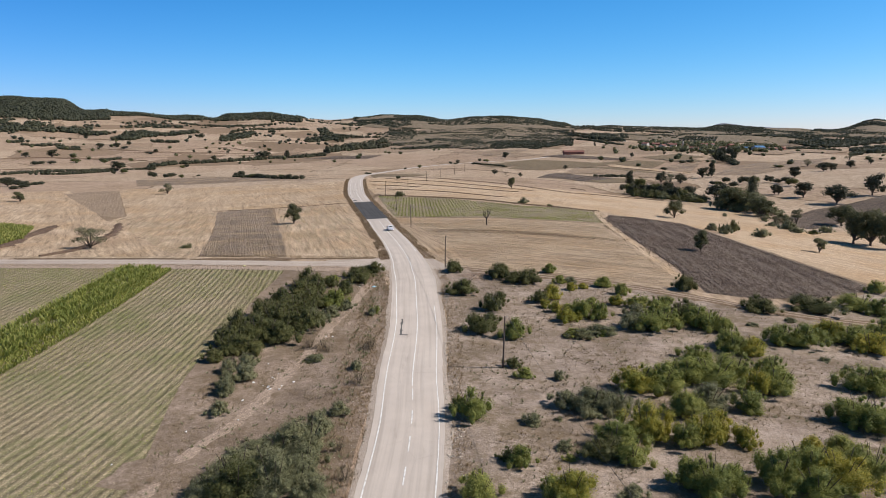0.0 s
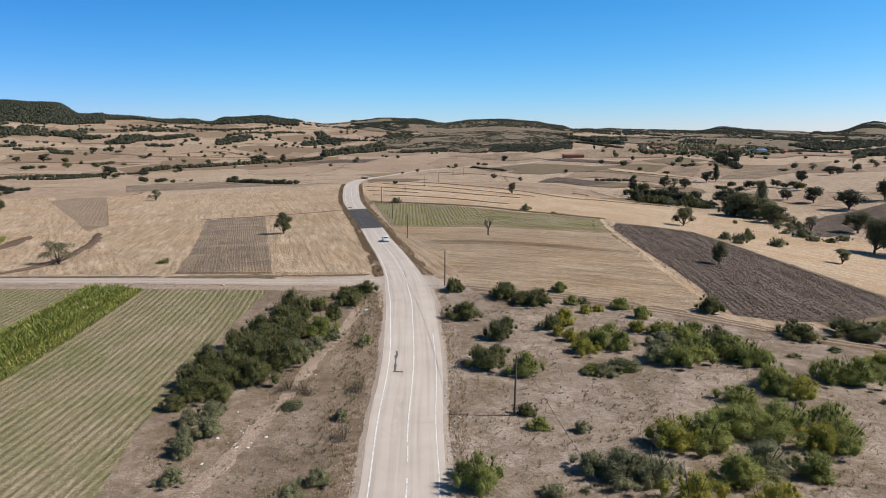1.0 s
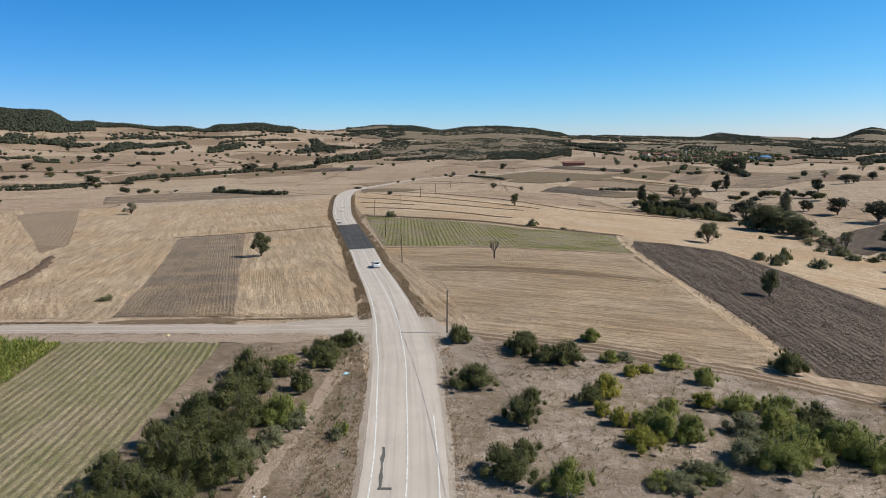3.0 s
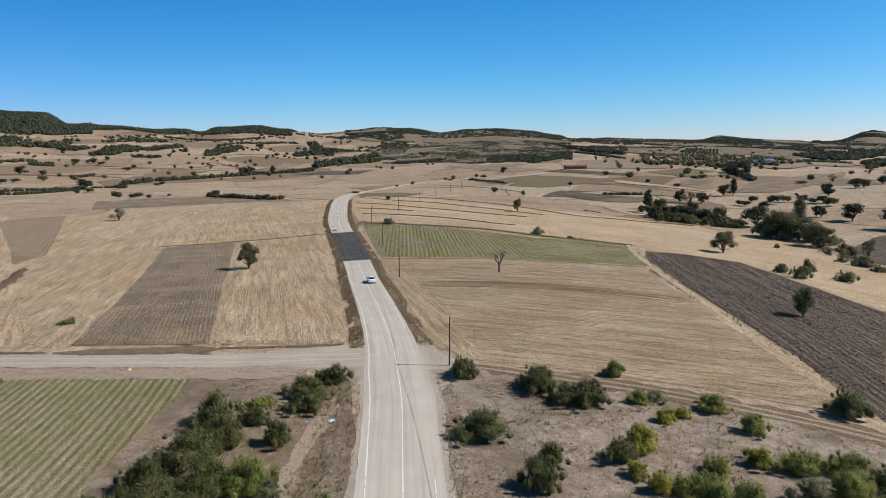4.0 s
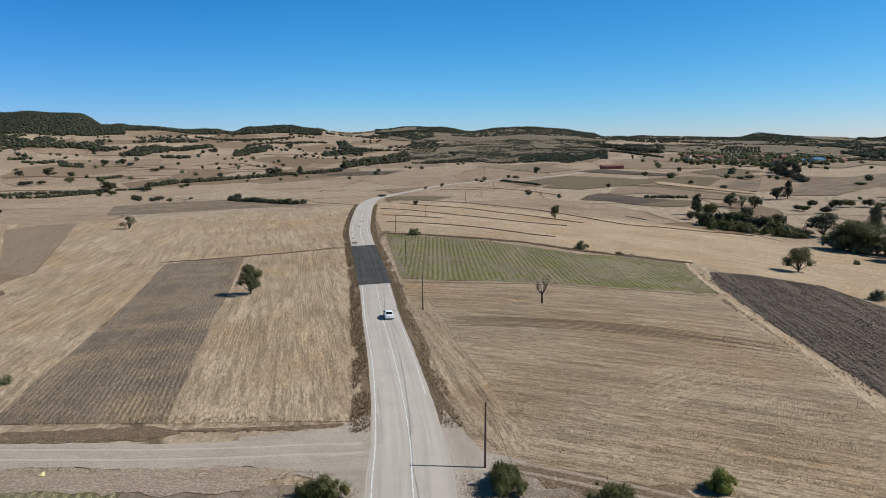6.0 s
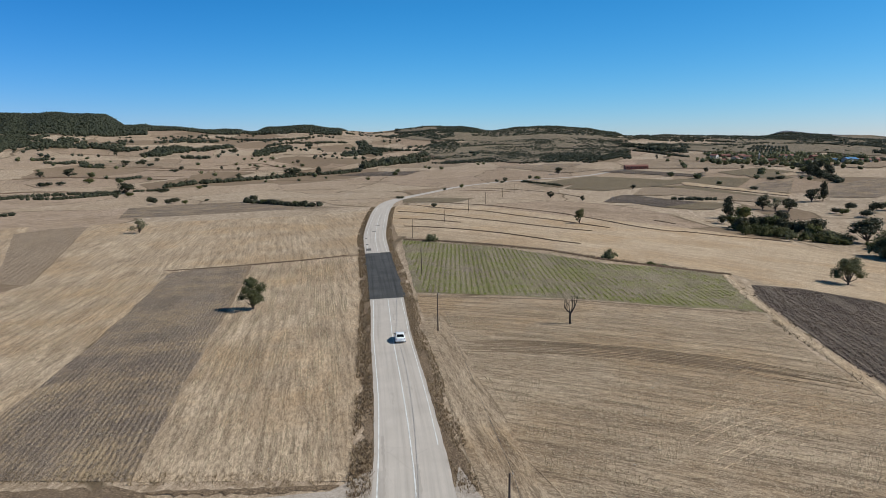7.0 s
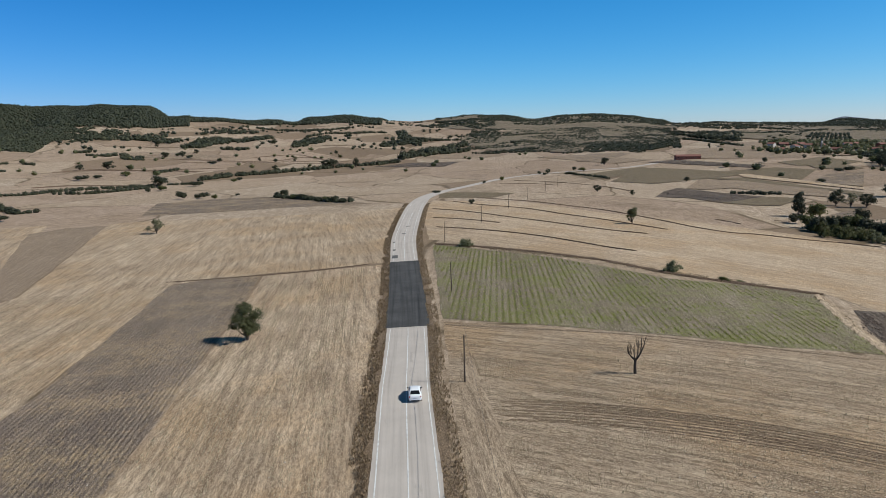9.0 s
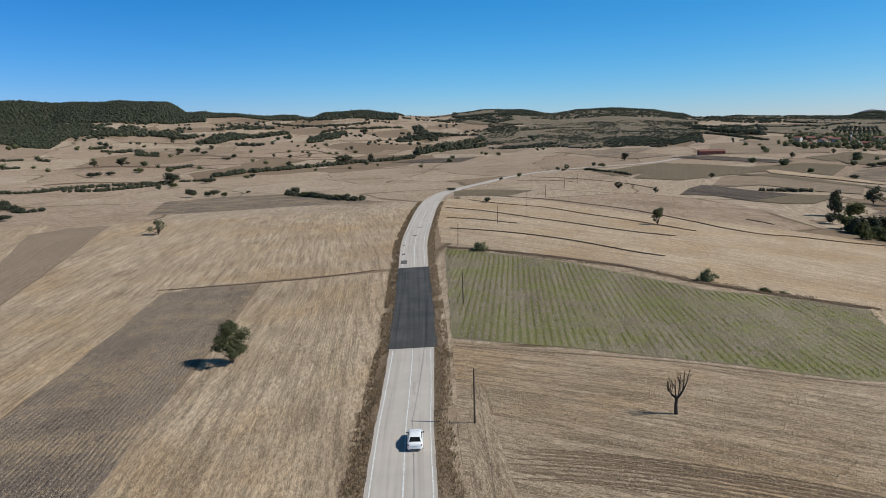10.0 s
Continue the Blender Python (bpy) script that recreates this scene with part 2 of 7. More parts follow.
MAT_VERGE = soil("weedy verge", (0.31, 0.222, 0.145), (0.22, 0.153, 0.10), (0.09, 0.062, 0.04), streak=0.5, bump=0.3, clod=1.5)
MAT_HEATH = soil("heath", (0.36, 0.272, 0.20), (0.255, 0.192, 0.138), (0.115, 0.09, 0.06), streak=0.55, weeds=(0.08, 0.08, 0.045), weed_amount=0.5, bump=0.3, clod=0.3, far=True)
MAT_GRAVEL = soil("lane gravel", (0.50, 0.425, 0.36), (0.405, 0.342, 0.286), (0.24, 0.195, 0.157), streak=0.55, bump=0.05, clod=5, grit=0.4)
MAT_RUT_PALE = soil("pale packed gravel", (0.56, 0.485, 0.42), (0.48, 0.412, 0.352), (0.33, 0.275, 0.23), streak=0.4, bump=0.04, clod=5, grit=0.2)


def earth():
    """The land as a whole: straw fields near, and parcels of differing straw and soil further off."""
    k = Nodes("dry farmland")
    p = k.pos()
    warp = k.n("ShaderNodeVectorMath")
    warp.operation = "ADD"
    k.put(warp, 0, p)
    wn_ = k.n("ShaderNodeTexNoise")
    k.put(wn_, "Vector", p)
    wn_.inputs["Scale"].default_value = 0.008
    sc = k.n("ShaderNodeVectorMath")
    sc.operation = "SCALE"
    k.put(sc, 0, wn_.outputs["Color"])
    sc.inputs["Scale"].default_value = 60
    k.put(warp, 1, sc.outputs[0])
    cells = k.scaled(warp.outputs[0], (0.0105, 0.0066, 0.0))
    v = k.n("ShaderNodeTexVoronoi")
    k.put(v, "Vector", cells)
    v.inputs["Scale"].default_value = 1.0
    sep = k.n("ShaderNodeSeparateColor")
    k.put(sep, 0, v.outputs["Color"])
    col = k.ramp(sep.outputs[0], [(0.0, (0.76, 0.615, 0.475)), (0.3, (0.73, 0.575, 0.435)), (0.52, (0.64, 0.49, 0.37)), (0.68, (0.67, 0.505, 0.395)), (0.82, (0.40, 0.295, 0.22)), (0.94, (0.25, 0.185, 0.14))])
    col = k.mix(k.grey(k.noise(p, 0.02, 4), 0.3, 0.7), col, k.mix(0.4, col, STRAW_MID))
    edge = k.n("ShaderNodeTexVoronoi")
    edge.feature = "DISTANCE_TO_EDGE"
    k.put(edge, "Vector", cells)
    edge.inputs["Scale"].default_value = 1.0
    line = k.ramp(edge.outputs["Distance"], [(0.0, (1, 1, 1)), (0.005, (1, 1, 1)), (0.010, (0, 0, 0))])
    col = k.mix(k.math("MULTIPLY", line, k.math("MULTIPLY", k.grey(k.noise(p, 0.02, 4), 0.40, 0.5), 0.92)), col, (0.085, 0.066, 0.042))
    col = k.mix(k.math("MULTIPLY", k.grey(k.noise(k.scaled(p, (0.5, 0.06, 1)), 1.0, 4), 0.45, 0.75), 0.35), col, STRAW_DARK)
    col = k.mix(k.math("MULTIPLY", k.grey(k.noise(p, 0.012, 5, 0.7), 0.55, 0.66), 0.55), col, (0.155, 0.115, 0.075))
    col = k.mix(k.math("MULTIPLY", k.grey(k.noise(k.scaled(p, (1.0, 0.12, 1)), 1.0, 6, 0.8), 0.46, 0.58), 0.5), col, STRAW_DARK)
    col = k.mix(k.math("MULTIPLY", k.grey(k.noise(p, 0.4, 7, 0.8), 0.46, 0.58), 0.45), col, STRAW_DARK)
    bits = k.n("ShaderNodeTexVoronoi")
    k.put(bits, "Vector", k.scaled(p, (4, 4, 4)))
    one = k.n("ShaderNodeSeparateColor")
    k.put(one, 0, bits.outputs["Color"])
    col = k.mix(k.math("MULTIPLY", k.grey(one.outputs[0], 0.55, 1.0), 0.5), col, STRAW_DARK)
    col = k.mix(k.math("MULTIPLY", k.grey(k.noise(p, 5.0, 5, 0.85), 0.46, 0.56), 0.6), col, STRAW_DARK)
    k.bump(k.noise(p, 1.5, 5, 0.7), 1.0, 0.15)
    return k.done(col, 0.95, 0.1)


MAT_EARTH = earth()


def asphalt(name, pale, mid, dark, tracks=0.5):
    k = Nodes(name)
    p = k.pos()
    uvn = k.n("ShaderNodeUVMap")
    uvn.uv_map = "rows"
    uv = uvn.outputs[0]
    col = k.mix(k.grey(k.noise(p, 0.25, 4), 0.3, 0.7), mid, pale)
    col = k.mix(k.math("MULTIPLY", k.grey(k.noise(k.scaled(uv, (0.025, 1.3, 1)), 1.0, 4), 0.45, 0.75), tracks), col, dark)
    col = k.mix(k.math("MULTIPLY", k.grey(k.noise(k.scaled(uv, (0.12, 0.5, 1)), 1.0, 5, 0.75), 0.6, 0.72), 0.35), col, dark)
    crack = k.n("ShaderNodeTexVoronoi")
    crack.feature = "DISTANCE_TO_EDGE"
    k.put(crack, "Vector", k.scaled(uv, (0.16, 0.3, 1)))
    crack.inputs["Scale"].default_value = 1.0
    line = k.ramp(crack.outputs["Distance"], [(0.0, (1, 1, 1)), (0.012, (0, 0, 0))])
    col = k.mix(k.math("MULTIPLY", line, k.math("MULTIPLY", k.grey(k.noise(p, 0.12, 3), 0.45, 0.6), 0.2)), col, dark)
    col = k.mix(k.math("MULTIPLY", k.grey(k.noise(p, 14.0, 3, 0.8), 0.45, 0.8), 0.35), col, dark)
    k.bump(k.noise(p, 20, 3), 0.4, 0.01)
    return k.done(col, 0.9, 0.15)


MAT_ROAD = asphalt("worn asphalt", (0.54, 0.475, 0.415), (0.475, 0.415, 0.362), (0.26, 0.225, 0.195))
MAT_PATCH = asphalt("fresh asphalt", (0.098, 0.094, 0.09), (0.066, 0.063, 0.06), (0.03, 0.029, 0.028), 0.7)
MAT_STAIN = asphalt("oil-stained asphalt", (0.47, 0.412, 0.36), (0.40, 0.35, 0.307), (0.27, 0.235, 0.205), 0.5)
MAT_TAR = asphalt("tar", (0.15, 0.14, 0.13), (0.11, 0.105, 0.10), (0.06, 0.058, 0.055), 0.4)


def worn_paint():
    k = Nodes("road paint")
    p = k.pos()
    f = k.grey(k.noise(p, 2.2, 5, 0.75), 0.46, 0.66)
    return k.done(k.mix(f, (0.72, 0.71, 0.68), (0.43, 0.405, 0.375)), 0.7, 0.3)


MAT_PAINT = worn_paint()


def foliage(name, a, b, c, through_light=0.3, gloss=0.2):
    """Leaves: three tints chosen leaf by leaf and plant by plant."""
    k = Nodes(name)
    isl = k.n("ShaderNodeNewGeometry").outputs["Random Per Island"]
    per = k.n("ShaderNodeObjectInfo").outputs["Random"]
    big = k.noise(k.pos(), 0.9, 3)
    f = k.math("ADD", k.math("MULTIPLY", isl, 0.45), k.math("ADD", k.math("MULTIPLY", per, 0.2), k.math("MULTIPLY", big, 0.55)))
    col = k.ramp(f, [(0.25, a), (0.55, b), (0.88, c)])
    k.done(col, 0.5, gloss)
    tr = k.n("ShaderNodeBsdfTranslucent")
    k.put(tr, "Color", col)
    mixer = k.n("ShaderNodeMixShader")
    mixer.inputs[0].default_value = through_light
    k.t.links.new(k.b.outputs[0], mixer.inputs[1])
    k.t.links.new(tr.outputs[0], mixer.inputs[2])
    k.t.links.new(mixer.outputs[0], k.out.inputs[0])
    return k.m


LEAF = {
    "v": foliage("withering bean leaves", (0.125, 0.15, 0.028), (0.25, 0.275, 0.05), (0.44, 0.42, 0.09)),
    "g": foliage("green leaves", (0.116, 0.144, 0.036), (0.222, 0.246, 0.064), (0.39, 0.38, 0.108), 0.42),
    "d": foliage("dark leaves", (0.058, 0.068, 0.025), (0.108, 0.115, 0.040), (0.189, 0.179, 0.066), 0.36),
    "y": foliage("yellowing leaves", (0.14, 0.167, 0.034), (0.29, 0.28, 0.054), (0.54, 0.445, 0.072), 0.42),
    "o": foliage("grey-green leaves", (0.112, 0.118, 0.060), (0.19, 0.193, 0.10), (0.31, 0.298, 0.165), 0.36),
    "b": foliage("withered leaves", (0.15, 0.112, 0.07), (0.24, 0.185, 0.115), (0.34, 0.27, 0.17)),
    "f": foliage("far woodland", (0.036, 0.042, 0.028), (0.056, 0.061, 0.037), (0.088, 0.087, 0.052), 0.2, 0.1),
    "t": foliage("dark tree leaves", (0.058, 0.064, 0.03), (0.102, 0.107, 0.047), (0.175, 0.165, 0.075), 0.35),
    "k": foliage("olive-grey leaves", (0.085, 0.088, 0.05), (0.145, 0.142, 0.08), (0.23, 0.215, 0.125), 0.35),
    "c": foliage("crop leaves", (0.15, 0.185, 0.042), (0.26, 0.285, 0.066), (0.45, 0.42, 0.125), 0.45),
    "s": foliage("dry stalks", (0.310, 0.246, 0.150), (0.438, 0.365, 0.237), (0.565, 0.492, 0.337), 0.1),
    "w": foliage("dry roadside weeds", (0.145, 0.095, 0.057), (0.245, 0.17, 0.10), (0.40, 0.30, 0.18), 0.25),
}
MAT_BARK = plain("bark", (0.10, 0.078, 0.06), 0.9, grain=0.4, scale=9)
MAT_DEADWOOD = plain("weathered dead wood", (0.05, 0.04, 0.034), 0.9, grain=0.4, scale=9)

# ---- the lie of the land ----
# Heights on rings round the start: a row for each ring, from west of the view to east of it, every 14 degrees.
RING0, GROWTH, AZ0, AZ_STEP = 60.0, 1.45, -49.0, 14.0
LAND = np.array([
    (-1.4, -2, -2.6, -2, -1.7, -1.7, -1.5, -1.1),
    (0.6, -0, -1, -1.3, -2.3, -2.4, -2.4, -2.7),
    (2, 1.9, 1.5, -0.2, -1.1, -1.5, -3.3, -5.7),
    (1.9, 1.3, 0.4, -0.5, 0.2, -2.1, -7.1, -11),
    (0.3, -2.1, -6, -3.9, -0.3, -6.1, -13.5, -15.3),
    (-2.8, -4.7, -6.6, -1.8, -2.3, -12.9, -11.1, -8.4),
    (-4.6, -6.4, -7.3, -3.3, -10, -11.2, 8, 7.6),
    (0.6, -6.5, -15.4, -14.5, -1, -3, -2.6, 2.7),
    (17.5, 4.5, -1.5, -7.8, 8.7, 11.4, -6.9, -9.1),
    (65.7, 50.1, 40, 25.3, 28.8, 14.1, 3.6, -4.2),
    (158.7, 172.4, 100.2, 104.9, 95.4, 35.2, 25.9, 16.2),
    (164.9, 106.6, 35.3, 77.6, 53.8, 60.6, 65.1, 39.1),
    (161.2, 125.7, 79.7, 37.9, -11.8, -5.9, 7.7, 27.4),
])
# The far ridge: heights added every 2.5 degrees from 47.5 degrees west, and the distance at which it runs.
RIDGE = np.array([0, 0, 0, -45, -45, -11, 8, 16, -33, -45, -45, -33, 3, 12, -1, -12, -3, 7, 5, -8, 7, 12, 6, -8, -45, -45, -45, -35, 21, 3, -2, -17, 33, 0, 0, 0], float)
RIDGE_AZ = (-60, -45, -30, -27, -20, -18, -12, 0, 10, 14, 40, 60)
RIDGE_R = (2000, 2000, 2100, 2700, 2700, 2250, 2300, 2450, 2300, 3300, 3400, 3400)


def _weights(u, n):
    u = np.clip(u, 0, n - 1 - 1e-6)
    i = np.floor(u).astype(int)
    f = u - i
    w = ((1 - f) ** 3 / 6, (3 * f ** 3 - 6 * f * f + 4) / 6, (-3 * f ** 3 + 3 * f * f + 3 * f + 1) / 6, f ** 3 / 6)
    return [np.clip(i + k - 1, 0, n - 1) for k in range(4)], w


def height(x, y):
    """The ground's height, for numbers or arrays."""
    x, y = np.asarray(x, float), np.asarray(y, float)
    r = np.hypot(x, y) + 1e-9
    (iu, wu) = _weights((np.degrees(np.arctan2(x, y)) - AZ0) / AZ_STEP, LAND.shape[1])
    (iv, wv) = _weights(np.log(np.maximum(r, RING0) / RING0) / math.log(GROWTH), LAND.shape[0])
    z = sum(wu[a] * wv[b] * LAND[iv[b], iu[a]] for a in range(4) for b in range(4))
    az = np.degrees(np.arctan2(x, y))
    u = np.clip((az + 47.5) / 2.5, 0, len(RIDGE) - 1.001)
    k = np.floor(u).astype(int)
    f = u - k
    f = f * f * (3 - 2 * f)
    far = np.interp(az, RIDGE_AZ, RIDGE_R)
    z = z + (RIDGE[k] * (1 - f) + RIDGE[k + 1] * f) * np.exp(-((r - far) / (0.16 * far)) ** 2)
    # small swells that grow with the distance
    big = np.clip((r - 500) / 900, 0, 1)
    z = z + big * (2.2 * np.sin(x / 61 + 1.3 * np.sin(y / 97)) * np.sin(y / 83 + x / 190) + 1.1 * np.sin(x / 27 + y / 41))
    return z


def ground_z(x, y):
    return float(height(x, y))


def mesh_of(name, verts, faces, mats, uvs=None, smooth=True):
    me = bpy.data.meshes.new(name)
    me.from_pydata(verts, [], faces)
    for m in mats if isinstance(mats, (list, tuple)) else [mats]:
        me.materials.append(m)
    if uvs is not None:
        lay = me.uv_layers.new(name="rows")
        idx = np.empty(len(me.loops), int)
        me.loops.foreach_get("vertex_index", idx)
        lay.data.foreach_set("uv", np.asarray(uvs, np.float32)[idx].ravel())
    me.polygons.foreach_set("use_smooth", [smooth] * len(me.polygons))
    me.update()
    return me


def build_ground():
    rr = [0.0] + [15 * 1.0135 ** k for k in range(434)]
    az = [a * 0.4 for a in range(-145, 146)] + [58 + k * 4.05 for k in range(1, 60)]
    az = np.radians(np.array(az))
    R, A = np.meshgrid(np.array(rr[1:]), az, indexing="ij")
    X, Y = R * np.sin(A), R * np.cos(A)
    Z = height(X, Y)
    n = len(az)
    verts = [(0, 0, ground_z(0, 0.01))] + np.stack([X.ravel(), Y.ravel(), Z.ravel()], 1).tolist()
    faces = [(0, 1 + (j + 1) % n, 1 + j) for j in range(n)]
    for i in range(len(rr) - 2):
        a, b = 1 + i * n, 1 + (i + 1) * n
        faces += [(a + j, a + (j + 1) % n, b + (j + 1) % n, b + j) for j in range(n)]
    return tagged(new("ground", mesh_of("ground", verts, faces, MAT_EARTH)), "dry beige farmland rolling away to low hills", "ground", kind="structure")


ground = build_ground()


# ---- the road ----
ROAD = [(-5.6, -90, 7.5), (-4.9, -35, 7.5), (-4.2, 20, 7.4), (-3.8, 45, 7.3), (-3.5, 63, 7.4), (-4.0, 78, 7.8), (-4.2, 96, 7.9), (-5.2, 115, 8.2), (-5.9, 126, 8.5), (-6.9, 135, 8.4), (-8.4, 147, 7.8),
        (-12.1, 168, 7.3), (-18.0, 198, 7.05), (-20.3, 211, 7.05), (-24.1, 232, 7.4), (-29.7, 261, 7.8), (-37.7, 300, 8.0), (-45.3, 339, 8.6), (-51.0, 377, 9.0),
        (-58.8, 435, 9.4), (-63, 475, 9.4), (-65, 510, 8.5), (-63, 548, 8), (-54, 605, 7.5), (-30, 698, 7.5), (2, 748, 7.5), (45, 770, 7.5), (92, 797, 7.5), (154, 865, 7.5)]


def spline(rows, step):
    """Catmull-Rom through rows of numbers, resampled every step metres."""
    p = np.array(rows, float)
    p = np.vstack([2 * p[0] - p[1], p, 2 * p[-1] - p[-2]])
    out = []
    for i in range(1, len(p) - 2):
        n = max(1, int(np.hypot(*(p[i + 1] - p[i])[:2]) / step))
        for k in range(n):
            f = k / n
            out.append(0.5 * (2 * p[i] + (p[i + 1] - p[i - 1]) * f + (2 * p[i - 1] - 5 * p[i] + 4 * p[i + 1] - p[i + 2]) * f * f
                              + (3 * p[i] - p[i - 1] - 3 * p[i + 1] + p[i + 2]) * f ** 3))
    return np.array(out + [p[-2]])


ROAD_LINE = spline(ROAD, 2.0)
_d = np.gradient(ROAD_LINE[:, :2], axis=0)
ROAD_SIDE = np.stack([_d[:, 1], -_d[:, 0]], 1) / np.hypot(_d[:, 0], _d[:, 1])[:, None]  # to the right
ROAD_RUN = np.r_[0, np.cumsum(np.hypot(*np.diff(ROAD_LINE[:, :2], axis=0).T))]


def road_at(s, side):
    """The place s metres along the road and side metres right of its middle."""
    x, y = (np.interp(s, ROAD_RUN, ROAD_LINE[:, k]) for k in (0, 1))
    nx, ny = (np.interp(s, ROAD_RUN, ROAD_SIDE[:, k]) for k in (0, 1))
    return x + nx * side, y + ny * side


def road_s(y):
    """Metres along the road at the given y."""
    return float(np.interp(y, ROAD_LINE[:, 1], ROAD_RUN))


def strip(name, s0, s1, left, right, lift, mat, parent=None, step=2.0, across=4, wobble=0.0, seed=0):
    """A ribbon on the road between two offsets (numbers or functions of s), lift metres over the ground (or from one lift at its left to another at its right)."""
    n = max(2, int((s1 - s0) / step) + 1)
    s = np.linspace(s0, s1, n)
    rnd = np.random.RandomState(seed)
    l = np.array([left(v) if callable(left) else left for v in s]) + wobble * rnd.uniform(-1, 1, n)
    r = np.array([right(v) if callable(right) else right for v in s]) + wobble * rnd.uniform(-1, 1, n)
    verts, uvs = [], []
    for k in range(across + 1):
        f = k / across
        x, y = road_at(s, l + (r - l) * f)
        z = height(x, y) + (lift[0] + (lift[1] - lift[0]) * f if isinstance(lift, tuple) else lift)
        verts.append(np.stack([x, y, z], 1))
        uvs.append(np.stack([s, l + (r - l) * f], 1))
    v, uv = np.concatenate(verts), np.concatenate(uvs)
    faces = [(k * n + i, (k + 1) * n + i, (k + 1) * n + i + 1, k * n + i + 1) for k in range(across) for i in range(n - 1)]
    ob = new(name, mesh_of(name, v.tolist(), faces, mat, uv))
    ob.parent = parent
    return ob


def half(s):
    return float(np.interp(s, ROAD_RUN, ROAD_LINE[:, 2])) / 2


road = tagged(strip("road", 0, ROAD_RUN[-1], lambda s: -half(s), half, 0.10, MAT_ROAD, across=6, wobble=0.06), "pale grey worn asphalt country road", "road", kind="structure")


# ---- fields ----
def bend(y):
    """How far the curving rows of the maize field stray sideways at y."""
    return 0.11 * (y - 60) - 0.002 * (y - 60) ** 2


def field(name, pts, angle, mat, label, lift, cell, curved=False):
    """A parcel laid on the land, cut into cells so that it follows it. angle: the way of its rows, in degrees from +x."""
    bm = bmesh.new()
    f = bm.faces.new([bm.verts.new((x, y, 0)) for x, y in pts])
    if f.normal.z < 0 or sum(a[0] * b[1] - b[0] * a[1] for a, b in zip(pts, pts[1:] + pts[:1])) < 0:
        bmesh.ops.reverse_faces(bm, faces=[f])
    bmesh.ops.triangulate(bm, faces=[f])
    for axis in (0, 1):
        lo, hi = min(p[axis] for p in pts), max(p[axis] for p in pts)
        for v in np.arange(lo + cell / 2, hi, cell):
            co, no = Vector((0, 0, 0)), Vector((0, 0, 0))
            co[axis], no[axis] = v, 1
            bmesh.ops.bisect_plane(bm, geom=bm.verts[:] + bm.edges[:] + bm.faces[:], plane_co=co, plane_no=no)
    xy = np.array([v.co[:2] for v in bm.verts])
    # field edges wander a little
    zz = height(xy[:, 0], xy[:, 1]) + lift
    ca, sa = math.cos(radians(angle)), math.sin(radians(angle))
    xy = xy + np.stack([0.16 * np.sin(xy[:, 1] * 0.31 + xy[:, 0] * 0.13), 0.16 * np.sin(xy[:, 0] * 0.27 + 1.3)], 1)
    uv = np.stack([xy[:, 0] * ca + xy[:, 1] * sa, -xy[:, 0] * sa + xy[:, 1] * ca], 1)
    if curved:
        uv = np.stack([xy[:, 1], xy[:, 0] - bend(xy[:, 1])], 1)
    for v, z, (x, y) in zip(bm.verts, zz, xy):
        v.co = (x, y, z)
    me = bpy.data.meshes.new(name)
    bm.to_mesh(me)
    bm.free()
    me.materials.append(mat)
    lay = me.uv_layers.new(name="rows")
    idx = np.empty(len(me.loops), int)
    me.loops.foreach_get("vertex_index", idx)
    lay.data.foreach_set("uv", uv[idx].astype(np.float32).ravel())
    me.polygons.foreach_set("use_smooth", [True] * len(me.polygons))
    return tagged(new(name, me), label, "field", kind="structure")


field("scrub_ground", [(0.4, -90), (0.6, 100), (-1.2, 128), (0, 139), (10, 135.5), (21, 131.5), (30, 128), (42, 121), (50, 116), (62, 114), (90, 136), (130, 160), (150, 120), (120, -90)], 60, MAT_SCRUB, "bare grey-brown scrubland with dry grass", 0.04, 6)
field("scrub_ground", [(-8, -90), (-8.2, 95), (-10, 118), (-13, 134), (-33, 132.5), (-33.5, 89), (-33, 75), (-30, 58), (-28, 45), (-26, -90)], 95, MAT_STRIP, "bare roadside strip with dry weeds and rubble", 0.04, 6)
field("stubble_field", [(-35.3, 146.4), (-15, 148.3), (-18.8, 174.4), (-29, 227.2), (-42.6, 295.5), (-73.7, 283.5), (-59.1, 231.6)], 105, MAT_STUBBLE, "harvested stubble field with straight drill rows beside the road", 0.05, 6)
field("stubble_field", [(-270, 360), (-223, 392), (-133, 253), (-122, 236), (-62.5, 145.5), (-62, 143.4), (-79, 142.4), (-180, 141)], 118, MAT_STUBBLE, "pale stubble field between curved ditch banks", 0.045, 8)
field("ploughed_field", [(-54.7, 144.4), (-35.3, 146.4), (-59.6, 231.6), (-74.9, 284.9), (-87.1, 282.2), (-94.1, 270.7), (-68.3, 192.3)], 107, MAT_TILLED, "grey-brown tilled field with parallel furrows", 0.07, 5)
field("stubble_field", [(-61.8, 145.1), (-122.1, 235.6), (-124, 255), (-108, 265.5), (-94.5, 275), (-63.3, 174.2), (-55.9, 147.5), (-55.7, 142.7)], 107, MAT_STUBBLE, "straw-coloured stubble field running down to a dirt lane", 0.05, 6)
field("stubble_field", [(-122.5, 252.6), (-197.4, 399.6), (-182.5, 410), (-91.6, 427.6), (-66.8, 446.1), (-43.6, 298.2), (-75.3, 286.1), (-95.1, 273), (-107.3, 263.7)], 108, MAT_STUBBLE, "broad pale stubble field on a gentle rise", 0.05, 8)
field("fallow_field", [(-133.2, 253.9), (-123.3, 252.6), (-194.7, 394), (-207.5, 383.7), (-210.4, 364)], 115, MAT_GREYFIELD, "greyish fallow field with faint furrows", 0.06, 8)
